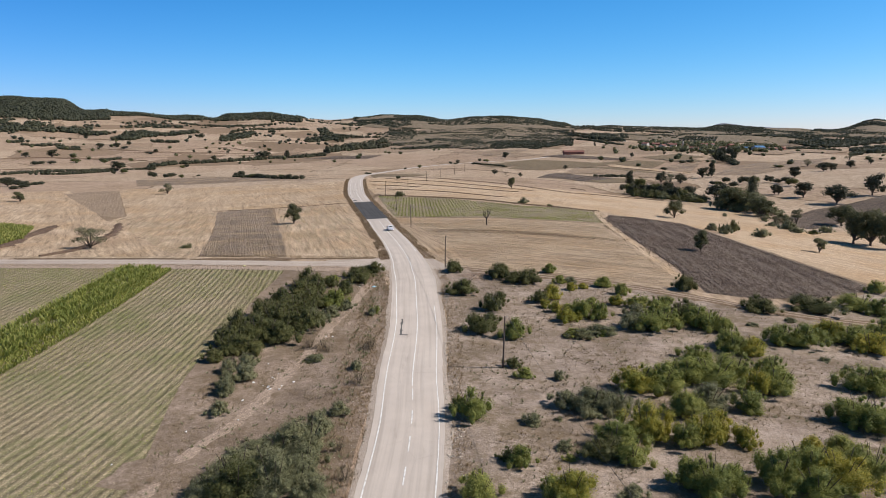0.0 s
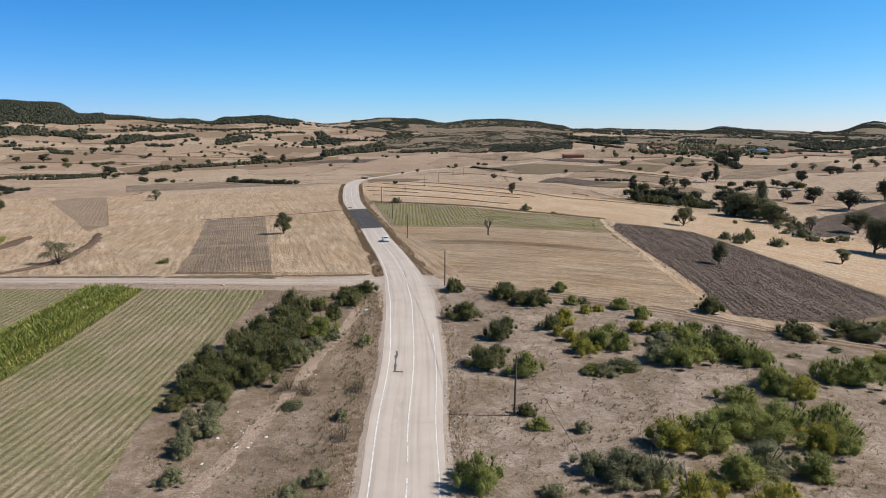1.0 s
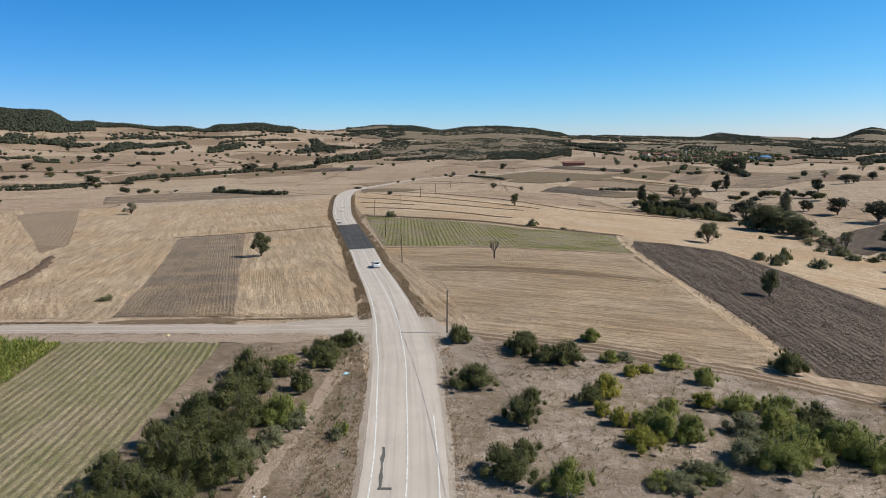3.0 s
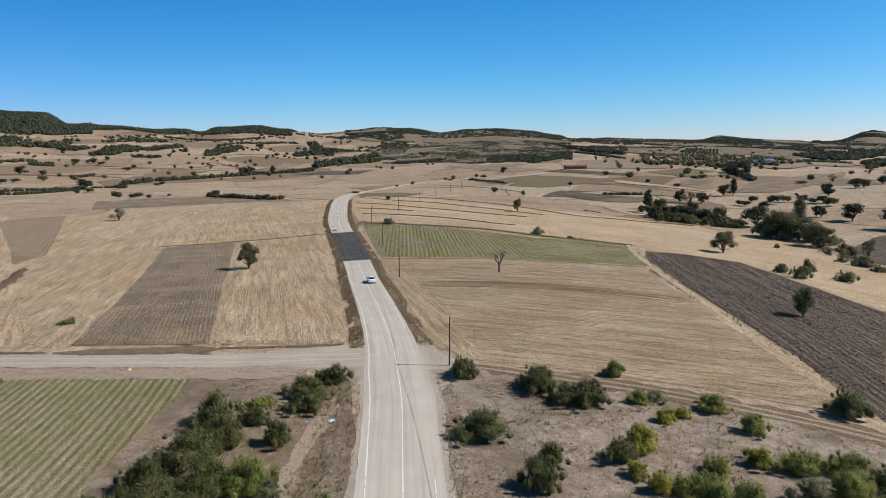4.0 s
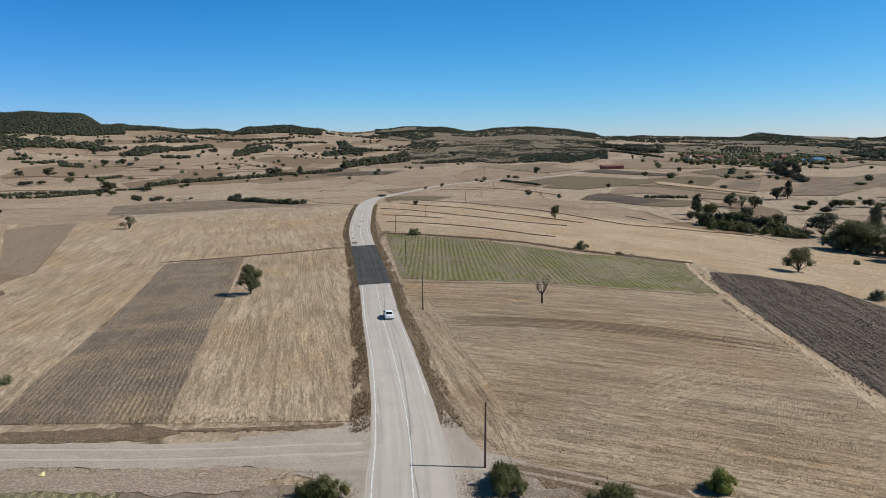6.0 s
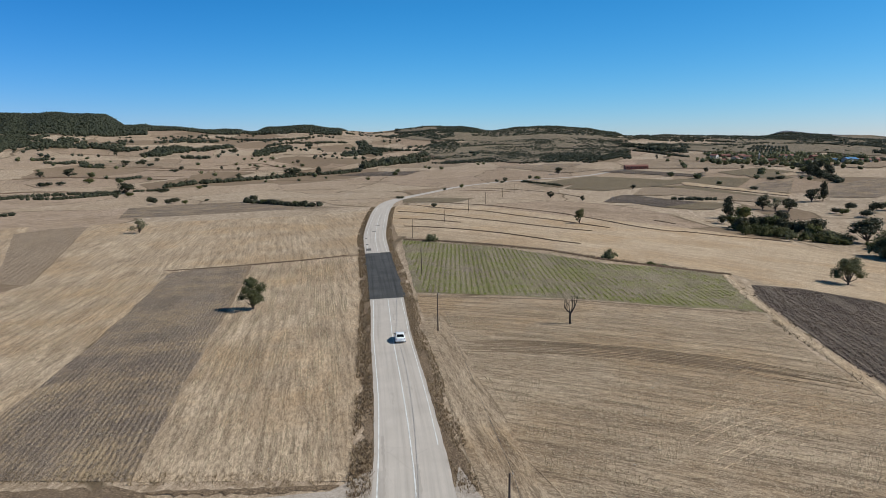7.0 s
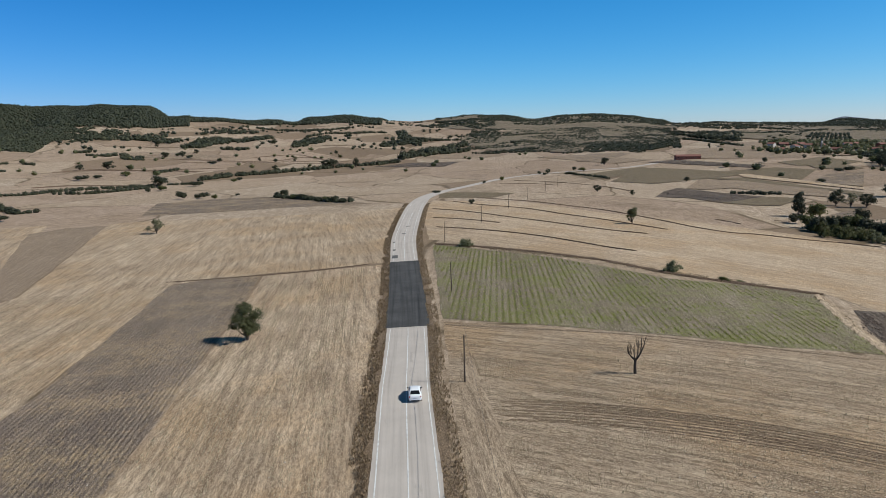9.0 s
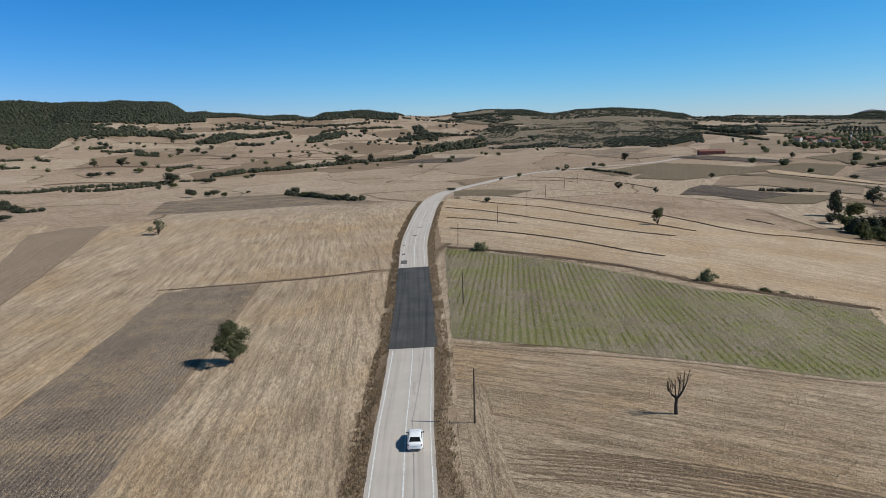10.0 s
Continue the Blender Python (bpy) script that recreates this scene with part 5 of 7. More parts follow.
tree(161, 494, 8.6, 9.4, "d")
tree(165, 486, 7.7, 8.5, "o")
tree(172, 484, 8.5, 7.0, "d")
tree(125, 448, 8.2, 11.7, "p")
tree(211, 526, 6.9, 12.1, "p")
tree(204, 526, 10.3, 8.6, "d")
tree(151, 365, 12.6, 10.4, "o")
tree(160, 344, 9.3, 15.5, "p")
tree(144, 326, 15.2, 12.3, "d")
tree(141, 331, 11.3, 9.3, "d")
tree(150, 318, 11.1, 10.2, "g")
tree(197, 395, 4.6, 5.9, "d")
tree(254, 482, 7.5, 5.8, "r")
tree(-499, 843, 14.2, 10.3, "r")
tree(-517, 819, 9.4, 7.0, "r")
tree(-534, 1029, 12.2, 8.5, "r")
tree(-514, 1043, 11.3, 9.4, "r")
tree(-522, 1101, 8.9, 6.9, "r")
tree(-327, 662, 16.2, 9.9, "r")
tree(-304, 874, 7.4, 8.1, "r")
tree(-258, 942, 21.8, 12.5, "o")
tree(-227, 956, 9.4, 12.6, "o")
tree(-477, 1310, 10.2, 10.2, "d")
tree(-333, 1022, 7.8, 7.8, "o")
tree(-319, 1176, 5.9, 6.9, "d")
tree(-386, 1021, 5.3, 5.3, "d")
tree(-358, 1012, 6.0, 5.2, "d")
tree(146, 304, 10.5, 8.7, "o")
tree(-430, 989, 7.8, 5.2, "r")
tree(-661, 1128, 5.3, 5.3, "d")
tree(-644, 1145, 5.4, 5.4, "d")
tree(-641, 1194, 11.1, 13.3, "d")
tree(276, 841, 4.2, 5.6, "d")
tree(310, 877, 5.9, 5.9, "d")
tree(68, 173, 4.8, 5.9, "d")
tree(-85, 156, 6.5, 5.3, "o")
tree(-205, 317, 5.9, 5.2, "d")
tree(115, 200, 4.8, 4.4, "g")
tree(144, 230, 10.3, 11.9, "d")
tree(148, 227, 11.3, 12.8, "d")
tree(150, 221, 11.1, 13.1, "d")
tree(168, 278, 12.3, 8.5, "d")
tree(205, 345, 13.8, 9.7, "d")
tree(203, 374, 11.0, 8.8, "d")
tree(198, 392, 4.9, 6.1, "d")
tree(236, 365, 11.2, 12.0, "d")
tree(300, 527, 10.4, 7.3, "r")
tree(307, 529, 8.4, 6.3, "r")
tree(340, 558, 8.4, 6.7, "r")
tree(459, 757, 7.6, 10.6, "o")
tree(399, 625, 5.1, 5.7, "r")
tree(263, 499, 7.7, 6.8, "r")
tree(330, 606, 7.1, 7.1, "o")
tree(149, 278, 6.0, 6.6, "o")
tree(-282, 425, 10.5, 6.1, "r")
bush(-434, 706, 13.2, 5.3)
bush(-430, 726, 9.4, 4.0)
bush(-430, 772, 12.7, 4.9)
bush(-496, 1030, 11.1, 4.6)
bush(-426, 959, 11.8, 4.2)
bush(-302, 602, 4.7, 3.7)
bush(-304, 626, 8.7, 4.4)
bush(-238, 538, 8.1, 5.9)
bush(-229, 544, 5.4, 4.1)
bush(-227, 550, 7.3, 4.1)
bush(-216, 542, 5.3, 3.1)
bush(-212, 569, 3.7, 1.9)
bush(-302, 678, 11.6, 5.2)
bush(-290, 743, 6.3, 3.8)
bush(-288, 726, 7.4, 3.7)
bush(6, 746, 4.1, 3.5)
bush(11, 734, 4.0, 2.9)
bush(40, 771, 4.2, 4.2)
bush(-26, 681, 4.7, 3.7)
bush(-39, 650, 3.0, 2.5)
bush(-64, 550, 5.8, 2.1)
bush(-33, 464, 3.4, 2.7)
bush(-22, 323, 4.4, 3.1)
bush(34, 285, 4.1, 3.0)
bush(44, 277, 2.9, 1.1)
bush(48, 277, 1.8, 0.7)
bush(303, 605, 10.6, 2.6)
bush(239, 493, 2.9, 2.5)
bush(-171, 542, 6.0, 4.3)
bush(-168, 547, 6.1, 4.8)
bush(-152, 522, 5.7, 3.3)
bush(-146, 519, 5.7, 3.7)
bush(-137, 510, 4.7, 3.2)
bush(-129, 501, 4.6, 2.7)
bush(-122, 494, 5.3, 3.4)
bush(-116, 491, 5.3, 3.8)
bush(-109, 484, 5.1, 3.3)
bush(-106, 488, 3.0, 3.0)
bush(189, 457, 5.2, 3.7)
bush(201, 474, 6.2, 4.7)
bush(194, 445, 7.3, 4.4)
bush(207, 460, 8.3, 5.7)
bush(217, 466, 7.8, 4.7)
bush(225, 460, 7.0, 4.7)
bush(226, 451, 6.1, 3.8)
bush(229, 445, 7.6, 4.6)
bush(226, 431, 8.8, 5.2)
bush(188, 464, 5.3, 3.4)
bush(126, 296, 2.2, 1.8)
bush(47, 766, 8.4, 3.6)
bush(257, 699, 8.2, 4.1)
bush(247, 694, 6.9, 4.0)
bush(204, 621, 6.1, 3.0)
bush(321, 789, 17.6, 6.8)
bush(313, 747, 15.4, 5.1)
bush(295, 686, 9.4, 4.7)
bush(95, 233, 4.3, 3.1)
bush(96, 225, 4.7, 4.1)
bush(104, 236, 4.0, 4.9)
bush(110, 228, 5.7, 3.5)
bush(-62, 158, 1.2, 1.5)
bush(-259, 406, 6.6, 3.3)
bush(-259, 396, 6.5, 2.9)
bush(137, 261, 6.1, 4.1)
bush(136, 252, 4.9, 2.5)
bush(141, 250, 4.0, 2.0)
bush(150, 257, 5.1, 3.1)
bush(114, 422, 7.0, 4.5)
bush(113, 406, 6.7, 6.1)
bush(113, 396, 7.1, 6.6)
bush(119, 398, 7.2, 7.3)
bush(123, 397, 6.6, 6.7)
bush(126, 396, 7.8, 7.9)
bush(129, 392, 7.2, 7.2)
bush(132, 388, 6.5, 6.6)
bush(133, 382, 7.0, 7.1)
bush(135, 376, 6.9, 6.4)
bush(138, 373, 6.9, 4.6)
bush(140, 370, 6.3, 4.6)
bush(147, 398, 7.4, 6.2)
bush(129, 437, 8.7, 8.1)
bush(145, 430, 6.7, 6.7)
hedge([(-353, 567), (-334, 579), (-331, 611), (-328, 653)], 3.8, 1)
hedge([(-333, 686), (-309, 703)], 3.0, 2)
hedge([(-327, 741), (-319, 788), (-306, 819), (-288, 879), (-266, 921), (-231, 986), (-188, 1050)], 6.7, 3)
hedge([(-582, 1183), (-562, 1212), (-619, 1363), (-572, 1347), (-542, 1453)], 9.0, 4)
hedge([(-423, 1265), (-425, 1367), (-425, 1478)], 9.0, 5)
hedge([(-511, 1175), (-478, 1194)], 7.3, 6)
hedge([(-666, 1018), (-652, 1034)], 7.0, 7)
hedge([(-624, 980), (-593, 983)], 4.7, 8)
hedge([(-553, 967), (-536, 980)], 4.5, 9)
hedge([(-421, 814), (-425, 869)], 4.5, 10)
hedge([(-792, 1202), (-782, 1277), (-711, 1291)], 9.0, 11)
hedge([(-660, 1671), (-529, 1648), (-444, 1737)], 7.3, 12)
hedge([(-477, 1489), (-440, 1574), (-338, 1636)], 6.7, 13)
hedge([(-194, 1093), (-175, 1126), (-146, 1183), (-108, 1238)], 13.0, 14)
hedge([(-197, 1150), (-171, 1222), (-122, 1336)], 13.0, 15)
hedge([(-273, 1331), (-232, 1407), (-202, 1438)], 9.0, 16)
hedge([(-269, 1551), (-206, 1467), (-147, 1467)], 7.4, 17)
hedge([(-93, 1557), (-17, 1583), (47, 1613)], 6.5, 18)
hedge([(31, 740), (61, 674)], 2.7, 19)
hedge([(125, 556), (152, 550)], 3.0, 20)
hedge([(276, 1519), (303, 1372), (339, 1268)], 9.0, 21)
hedge([(261, 1329), (291, 1099)], 5.0, 22)
hedge([(346, 1195), (364, 1041)], 4.7, 23)
hedge([(353, 886), (336, 816), (287, 658)], 5.4, 24)
hedge([(451, 958), (552, 1033), (624, 1060)], 6.6, 25)
hedge([(818, 1738), (847, 1549), (903, 1505)], 6.0, 26)
hedge([(673, 1297), (767, 1288)], 9.0, 27)
hedge([(308, 1618), (472, 1564), (691, 1802)], 5.7, 28)
hedge([(379, 945), (466, 989)], 6.0, 29)
hedge([(-386, 542), (-370, 555), (-367, 604), (-334, 670)], 3.5, 30)
hedge([(-640, 821), (-633, 847)], 4.1, 31)
hedge([(-568, 742), (-569, 766)], 3.6, 32)
hedge([(-619, 858), (-605, 859)], 4.9, 33)
hedge([(-331, 482), (-284, 442), (-274, 446)], 3.4, 34)

for x_, y_, w_, h_ in ((139, 331, 9, 7), (146, 326, 10, 8), (152, 319, 9, 6), (150, 336, 8, 6), (158, 343, 9, 8), (143, 322, 8, 5), (156, 311, 7, 4)):
    bush(x_, y_, w_, h_)


# ---- far woods and scrub ----
def woods(name, label, spots, lo, hi, leaf, seed, squat=1.0):
    """Far trees, past counting: at each spot a ragged crown of a few dozen faces."""
    rnd = np.random.RandomState(seed)
    spots = np.array(spots)
    m = len(spots)
    z = height(spots[:, 0], spots[:, 1])
    size = rnd.uniform(lo, hi, m) * rnd.uniform(0.75, 1.2, m)
    lump = rnd.uniform(0.72, 1.2, (m, 12, 1))
    base = np.array([(math.cos(2.39996 * k) * math.sqrt(1 - q * q), math.sin(2.39996 * k) * math.sqrt(1 - q * q), q) for k, q in ((k, 1 - 2 * (k + 0.5) / 12) for k in range(12))])
    hull = bmesh.new()
    vs = [hull.verts.new(tuple(p)) for p in base]
    bmesh.ops.convex_hull(hull, input=vs)
    hull.verts.index_update()
    tri = [tuple(v.index for v in f.verts) for f in hull.faces]
    hull.free()
    wide = size[:, None, None] * np.array([0.55, 0.55, 0.5 * squat])
    v = base[None] * lump * wide + np.c_[spots, z + size * 0.42 * squat][:, None, :]
    n = 12 * m
    faces = [tuple(i * 12 + a for a in f) for i in range(m) for f in tri]
    # loose leaf clumps that break the outline
    q = 9
    d = rnd.normal(size=(m, q, 3))
    d[:, :, 2] = np.abs(d[:, :, 2])
    d /= np.linalg.norm(d, axis=2)[:, :, None]
    c = d * wide * rnd.uniform(0.85, 1.3, (m, q, 1)) + np.c_[spots, z + size * 0.42 * squat][:, None, :]
    a = np.cross(d, rnd.normal(size=(m, q, 3)))
    a /= np.linalg.norm(a, axis=2)[:, :, None] + 1e-9
    e = np.cross(d, a) + 0.3 * d
    s = (size[:, None] * rnd.uniform(0.09, 0.2, (m, q)))[:, :, None]
    t = np.stack([c - a * s, c + a * s, c + e * s * 1.6], 2).reshape(-1, 3)
    faces += [(n + 3 * i, n + 3 * i + 1, n + 3 * i + 2) for i in range(m * q)]
    return tagged(new(name, mesh_of(name, v.reshape(-1, 3).tolist() + t.tolist(), faces, LEAF[leaf], None, False)), label, "trees", kind="stuff")


def sector(n, az0, az1, r0, r1, seed, clump=0.0, grain=90.0, y0=70.0):
    """n spots between two bearings and two distances from (0, y0), gathered into thickets where clump is over 0."""
    rnd = np.random.RandomState(seed)
    out = []
    while len(out) < n:
        a, r = radians(rnd.uniform(az0, az1)), math.sqrt(rnd.uniform(r0 * r0, r1 * r1))
        x, y = r * math.sin(a), y0 + r * math.cos(a)
        if clump and noise.noise((x / grain, y / grain, seed)) < clump:
            continue
        out.append((x, y))
    return out


woods("pine_wood", "dark pine wood running down a ridge", sector(3600, -29, -20.5, 1860, 2300, 24, -0.45, 170), 4.5, 7.5, "f", 24)
wood_foot = lambda az: np.interp(az, (-47, -39, -37.4, -35, -32, -28), (2000, 2000, 1700, 1630, 1620, 1720))
woods("pine_wood", "dark pine wood covering a far hill", [(x, y) for x, y in sector(16500, -47, -27.6, 1600, 2480, 1) if math.hypot(x, y - 70) > wood_foot(math.degrees(math.atan2(x, y - 70)))], 5, 8.5, "f", 1, 1.15)
woods("pine_wood", "dark wood along a far ridge", sector(4600, -30, -12.5, 1880, 2600, 2, -0.2, 170), 5.5, 9, "f", 2)
woods("hill_scrub", "dark scrub on a rounded hill", sector(1900, -21, -13, 1950, 2400, 3, -0.05, 120), 5, 9, "f", 3, 0.8)
woods("hill_scrub", "low scrub patches along the ridge", sector(1300, -8, -1, 1950, 2600, 4, 0.08, 140), 4.5, 8, "f", 4, 0.7)
woods("hill_scrub", "low scrub over the ridge", sector(2200, -1, 13, 1850, 2500, 5, 0.0, 160), 4.5, 8, "f", 5, 0.7)
woods("hill_scrub", "dense dark scrub on the nearer hill", sector(4600, -5, 11.5, 1080, 1720, 6, -0.02, 70), 2.2, 4.6, "f", 6, 0.7)
woods("hill_scrub", "dense dark scrub on the nearer hill", sector(800, 2.5, 11.5, 1000, 1200, 16, 0.0, 60), 2.2, 4.4, "f", 16, 0.7)
woods("valley_wood", "mixed trees below the wooded hill", sector(620, -47, -28, 1330, 1640, 7, 0.18, 70), 4, 8, "f", 7, 0.8)
woods("valley_wood", "low dark scrub at the foot of the wooded hill", sector(2600, -47, -36.8, 1380, 2010, 17, -0.1, 110), 3, 6, "f", 17, 0.8)
woods("far_trees", "scattered trees across far fields", sector(480, -40, -1, 1200, 2300, 8, 0.15, 110), 4, 9, "f", 8, 0.75)
woods("far_trees", "scattered trees across far fields", sector(420, 11, 38, 1150, 2100, 9, 0.15, 110), 3.5, 7, "f", 9, 0.75)
woods("far_trees", "thin scatter of field trees", sector(75, -45, 0, 800, 1250, 10), 3.5, 8, "t", 10, 0.8)
woods("far_trees", "thin scatter of field trees", sector(60, 14, 36, 620, 1200, 11, 0.0, 150), 3.5, 7, "t", 11, 0.8)
woods("village_trees", "leafy trees among the village houses", sector(420, 16.5, 28, 880, 1220, 12, -0.15, 90), 4, 8, "t", 12)
woods("hill_scrub", "dark scrub on the far low hill", sector(2600, 13, 27, 1800, 2600, 13, 0.03, 200), 4, 7, "f", 13, 0.7)
woods("hill_scrub", "dark scrub on a far slope", sector(1500, 27, 38, 1900, 2700, 14, 0.03, 200), 4, 7, "f", 14, 0.7)
woods("hill_scrub", "dark wood on a far rounded hill", sector(5200, 29.5, 39, 2700, 3700, 18, -0.3, 200), 6, 10, "f", 18, 0.8)
woods("orchard", "orchard trees in straight rows", [(448 + 7.5 * i + 0.42 * 16 * j, 1285 + 16 * j) for i in range(10) for j in range(20)], 4, 5.5, "f", 15, 0.9)


# ---- low growth and litter of the ground ----
def tufts(name, label, xy, lo, hi, mat, seed, blades=5, lean=0.6, wide=0.12, lift=0.03):
    """Small plants, each a spray of narrow blades."""
    rnd = np.random.RandomState(seed)
    xy = np.asarray(xy, float)
    m = len(xy)
    z = height(xy[:, 0], xy[:, 1]) + lift
    h = rnd.uniform(lo, hi, (m, blades, 1))
    ang = rnd.uniform(0, 2 * math.pi, (m, blades))
    out = np.stack([np.cos(ang), np.sin(ang)], 2)
    foot = np.c_[xy, z][:, None, :] + np.concatenate([out * h * 0.15, np.zeros((m, blades, 1))], 2)
    tip = foot + np.concatenate([out * h * rnd.uniform(0.1, lean, (m, blades, 1)), h], 2)
    side = np.stack([-np.sin(ang), np.cos(ang), 0 * ang], 2) * h * wide
    v = np.stack([foot - side * 0.6, foot + side * 0.6, tip + side * 0.5, tip - side * 0.5], 2).reshape(-1, 3)
    faces = [(4 * i, 4 * i + 1, 4 * i + 2, 4 * i + 3) for i in range(m * blades)]
    return tagged(new(name, mesh_of(name, v.tolist(), faces, mat, None, False)), label, "plants", kind="stuff")


def verge(n, y0, y1, o0, o1, seed, side):
    rnd = np.random.RandomState(seed)
    s = rnd.uniform(S(y0), S(y1), n)
    gap = np.array([half(v) for v in s])
    k = rnd.uniform(o0, o1, n)
    keep = np.array([noise.noise((v * 0.13, w * 0.6, seed)) > -0.22 for v, w in zip(s, k)])
    x, y = road_at(s, side * (gap + k))
    return np.c_[x, y][keep]


tufts("dry_weeds", "tall dry brown weeds along the road", verge(11000, 146, 470, 0.15, 2.3, 1, -1), 0.1, 0.38, LEAF["w"], 1, 6, 1.3, 0.13)
tufts("dry_weeds", "dry brown weeds along the road", verge(8000, 146, 470, 0.15, 2.4, 2, 1), 0.08, 0.32, LEAF["w"], 2, 6, 1.4, 0.14)
tufts("dry_weeds", "dry weeds and seed heads beside the road", verge(4200, 16, 134, 0.5, 5.2, 3, -1), 0.08, 0.32, LEAF["w"], 3, 10, 1.7, 0.06)
tufts("dry_weeds", "sparse dry weeds beside the road", verge(1700, 16, 136, 0.6, 2.6, 4, 1), 0.08, 0.3, LEAF["w"], 4, 10, 1.7, 0.06)
tufts("green_weeds", "grey-green weeds beside the road", verge(260, 16, 134, 1.5, 5.0, 5, -1), 0.15, 0.42, LEAF["o"], 5, 16, 1.5, 0.09)


def area(n, pts, seed, clump=-2.0, grain=4.0):
    """n spots inside the outline pts."""
    rnd = np.random.RandomState(seed)
    p = np.array(pts, float)
    lo, hi = p.min(0), p.max(0)
    out = []
    while len(out) < n:
        q = rnd.uniform(lo, hi, (n, 2))
        inside = np.zeros(n, bool)
        for (ax, ay), (bx, by) in zip(p, np.roll(p, -1, 0)):
            cross = ((ay > q[:, 1]) != (by > q[:, 1])) & (q[:, 0] < (bx - ax) * (q[:, 1] - ay) / (by - ay + 1e-12) + ax)
            inside ^= cross
        out += [tuple(v) for v in q[inside] if noise.noise((v[0] / grain, v[1] / grain, seed)) > clump]
    return np.array(out[:n])


def thicket(label, n, pts, lo, hi, leaf, seed, squat=0.85, clump=-2.0, grain=30.0, name="thicket"):
    """A far copse or scrub patch, past counting."""
    return woods(name, label, area(n, pts, seed, clump, grain), lo, hi, leaf, seed, squat)


thicket("dark copse along a far field boundary", 230, [(-775, 1162), (-825, 1240), (-824, 1305), (-845, 1376), (-817, 1358), (-771, 1346), (-740, 1352), (-733, 1394), (-705, 1339), (-716, 1296), (-739, 1252), (-765, 1209)], 5, 9, "f", 201)
thicket("dark copse between stubble fields", 230, [(-591, 1197), (-630, 1325), (-615, 1377), (-565, 1370), (-553, 1476), (-528, 1433), (-549, 1331), (-567, 1257), (-551, 1176), (-577, 1179)], 5, 9, "f", 202)
thicket("dark copse on a far slope", 170, [(-438, 1293), (-468, 1409), (-436, 1482), (-414, 1457), (-400, 1378), (-411, 1285), (-419, 1260)], 5, 8, "f", 203)
thicket("row of dark trees below the wood", 130, [(-694, 1435), (-692, 1539), (-639, 1536), (-607, 1553), (-589, 1508), (-620, 1476), (-662, 1458), (-680, 1405)], 4, 7, "f", 204)
thicket("low bushes along a fallow strip", 60, [(-605, 993), (-602, 1032), (-554, 1008), (-541, 976), (-564, 965)], 3, 5.5, "f", 205)
thicket("bushes straggling down a slope", 90, [(-323, 1691), (-306, 1703), (-219, 1418), (-200, 1343), (-217, 1346), (-261, 1450)], 5, 9, "f", 207)
thicket("bushes along a dark bank", 60, [(-295, 1405), (-258, 1466), (-244, 1400), (-280, 1363)], 4, 7, "f", 208)
thicket("dark scrub under the skyline", 420, [(-296, 1867), (-245, 1968), (-181, 1991), (-109, 2049), (-95, 1886), (-132, 1771), (-203, 1878), (-253, 1783)], 4, 8, "f", 209, 0.7, -0.15)
thicket("hedgerow trees below the ridge", 110, [(-195, 1559), (-133, 1611), (-68, 1679), (-28, 1646), (-27, 1587), (-91, 1588), (-137, 1500)], 3.5, 6.5, "f", 210, 0.75)
HILL = [(-81, 1313), (-57, 1393), (16, 1551), (89, 1698), (170, 1806), (325, 1818), (333, 1631), (224, 1251), (184, 1075), (140, 1018), (88, 1133), (85, 1220), (58, 1310), (13, 1278), (-52, 1291)]
thicket("low dark scrub covering the nearer hill", 2200, HILL, 2.0, 4.4, "f", 211, 0.7, 0.04, 45.0, "hill_scrub")
thicket("dense scrub at the hill's foot", 800, [(73, 1196), (105, 1347), (166, 1292), (224, 1251), (184, 1075), (140, 1018), (88, 1133)], 2.5, 4.6, "f", 212, 0.75, -0.3, 40.0, "hill_scrub")
thicket("dark trees on the hill's shoulder", 190, [(273, 1394), (376, 1640), (443, 1632), (386, 1420), (315, 1372)], 4.5, 8, "f", 213, 0.8, -0.1)
thicket("dark hedgerow trees beyond the village", 260, [(861, 1770), (918, 1696), (1133, 1888), (1068, 1780), (869, 1605), (793, 1630)], 5, 9, "f", 216, 0.8)
thicket("dark tree belt beyond the village", 520, [(670, 1296), (960, 1599), (1108, 1685), (932, 1416), (658, 1125), (613, 1129)], 5, 10, "f", 217, 0.8, -0.2)
thicket("trees at the village edge", 190, [(641, 1057), (762, 1156), (677, 1026), (544, 889)], 5, 9, "f", 218, 0.85)
thicket("dark scrub on the western slope", 4600, [(-1371, 1629), (-1357, 1728), (-1014, 1434), (-878, 1337), (-806, 1260), (-812, 1155), (-762, 1065), (-727, 1004), (-771, 997), (-825, 1026)], 3, 6.5, "f", 219, 0.8, -0.25, 60.0, "hill_scrub")
woods("hill_scrub", "dense dark scrub along the ridge", sector(1800, 2.5, 10.6, 2120, 2540, 221, -0.12, 110), 4, 7, "f", 221, 0.7)
woods("hill_scrub", "dense dark scrub on a ridge top", sector(1000, -4.4, -0.6, 2120, 2500, 222, -0.3, 160), 4, 7, "f", 222, 0.7)
woods("pine_wood", "dark wood on the far low hill", sector(3200, 17.5, 26, 2280, 2850, 223, -0.35, 200), 5, 8, "f", 223, 0.8)
GULLY = [(106, 380), (111, 400), (124, 403), (134, 384), (145, 364), (141, 350), (130, 364), (118, 379)]
rnd_ = np.random.RandomState(31)
for n_, (x_, y_) in enumerate(area(15, [(279, 703), (355, 879), (400, 941), (335, 771), (292, 661), (282, 674)], 214)):
    tree(x_, y_, rnd_.uniform(7, 12), rnd_.uniform(7, 12), "drdp"[n_ % 4])
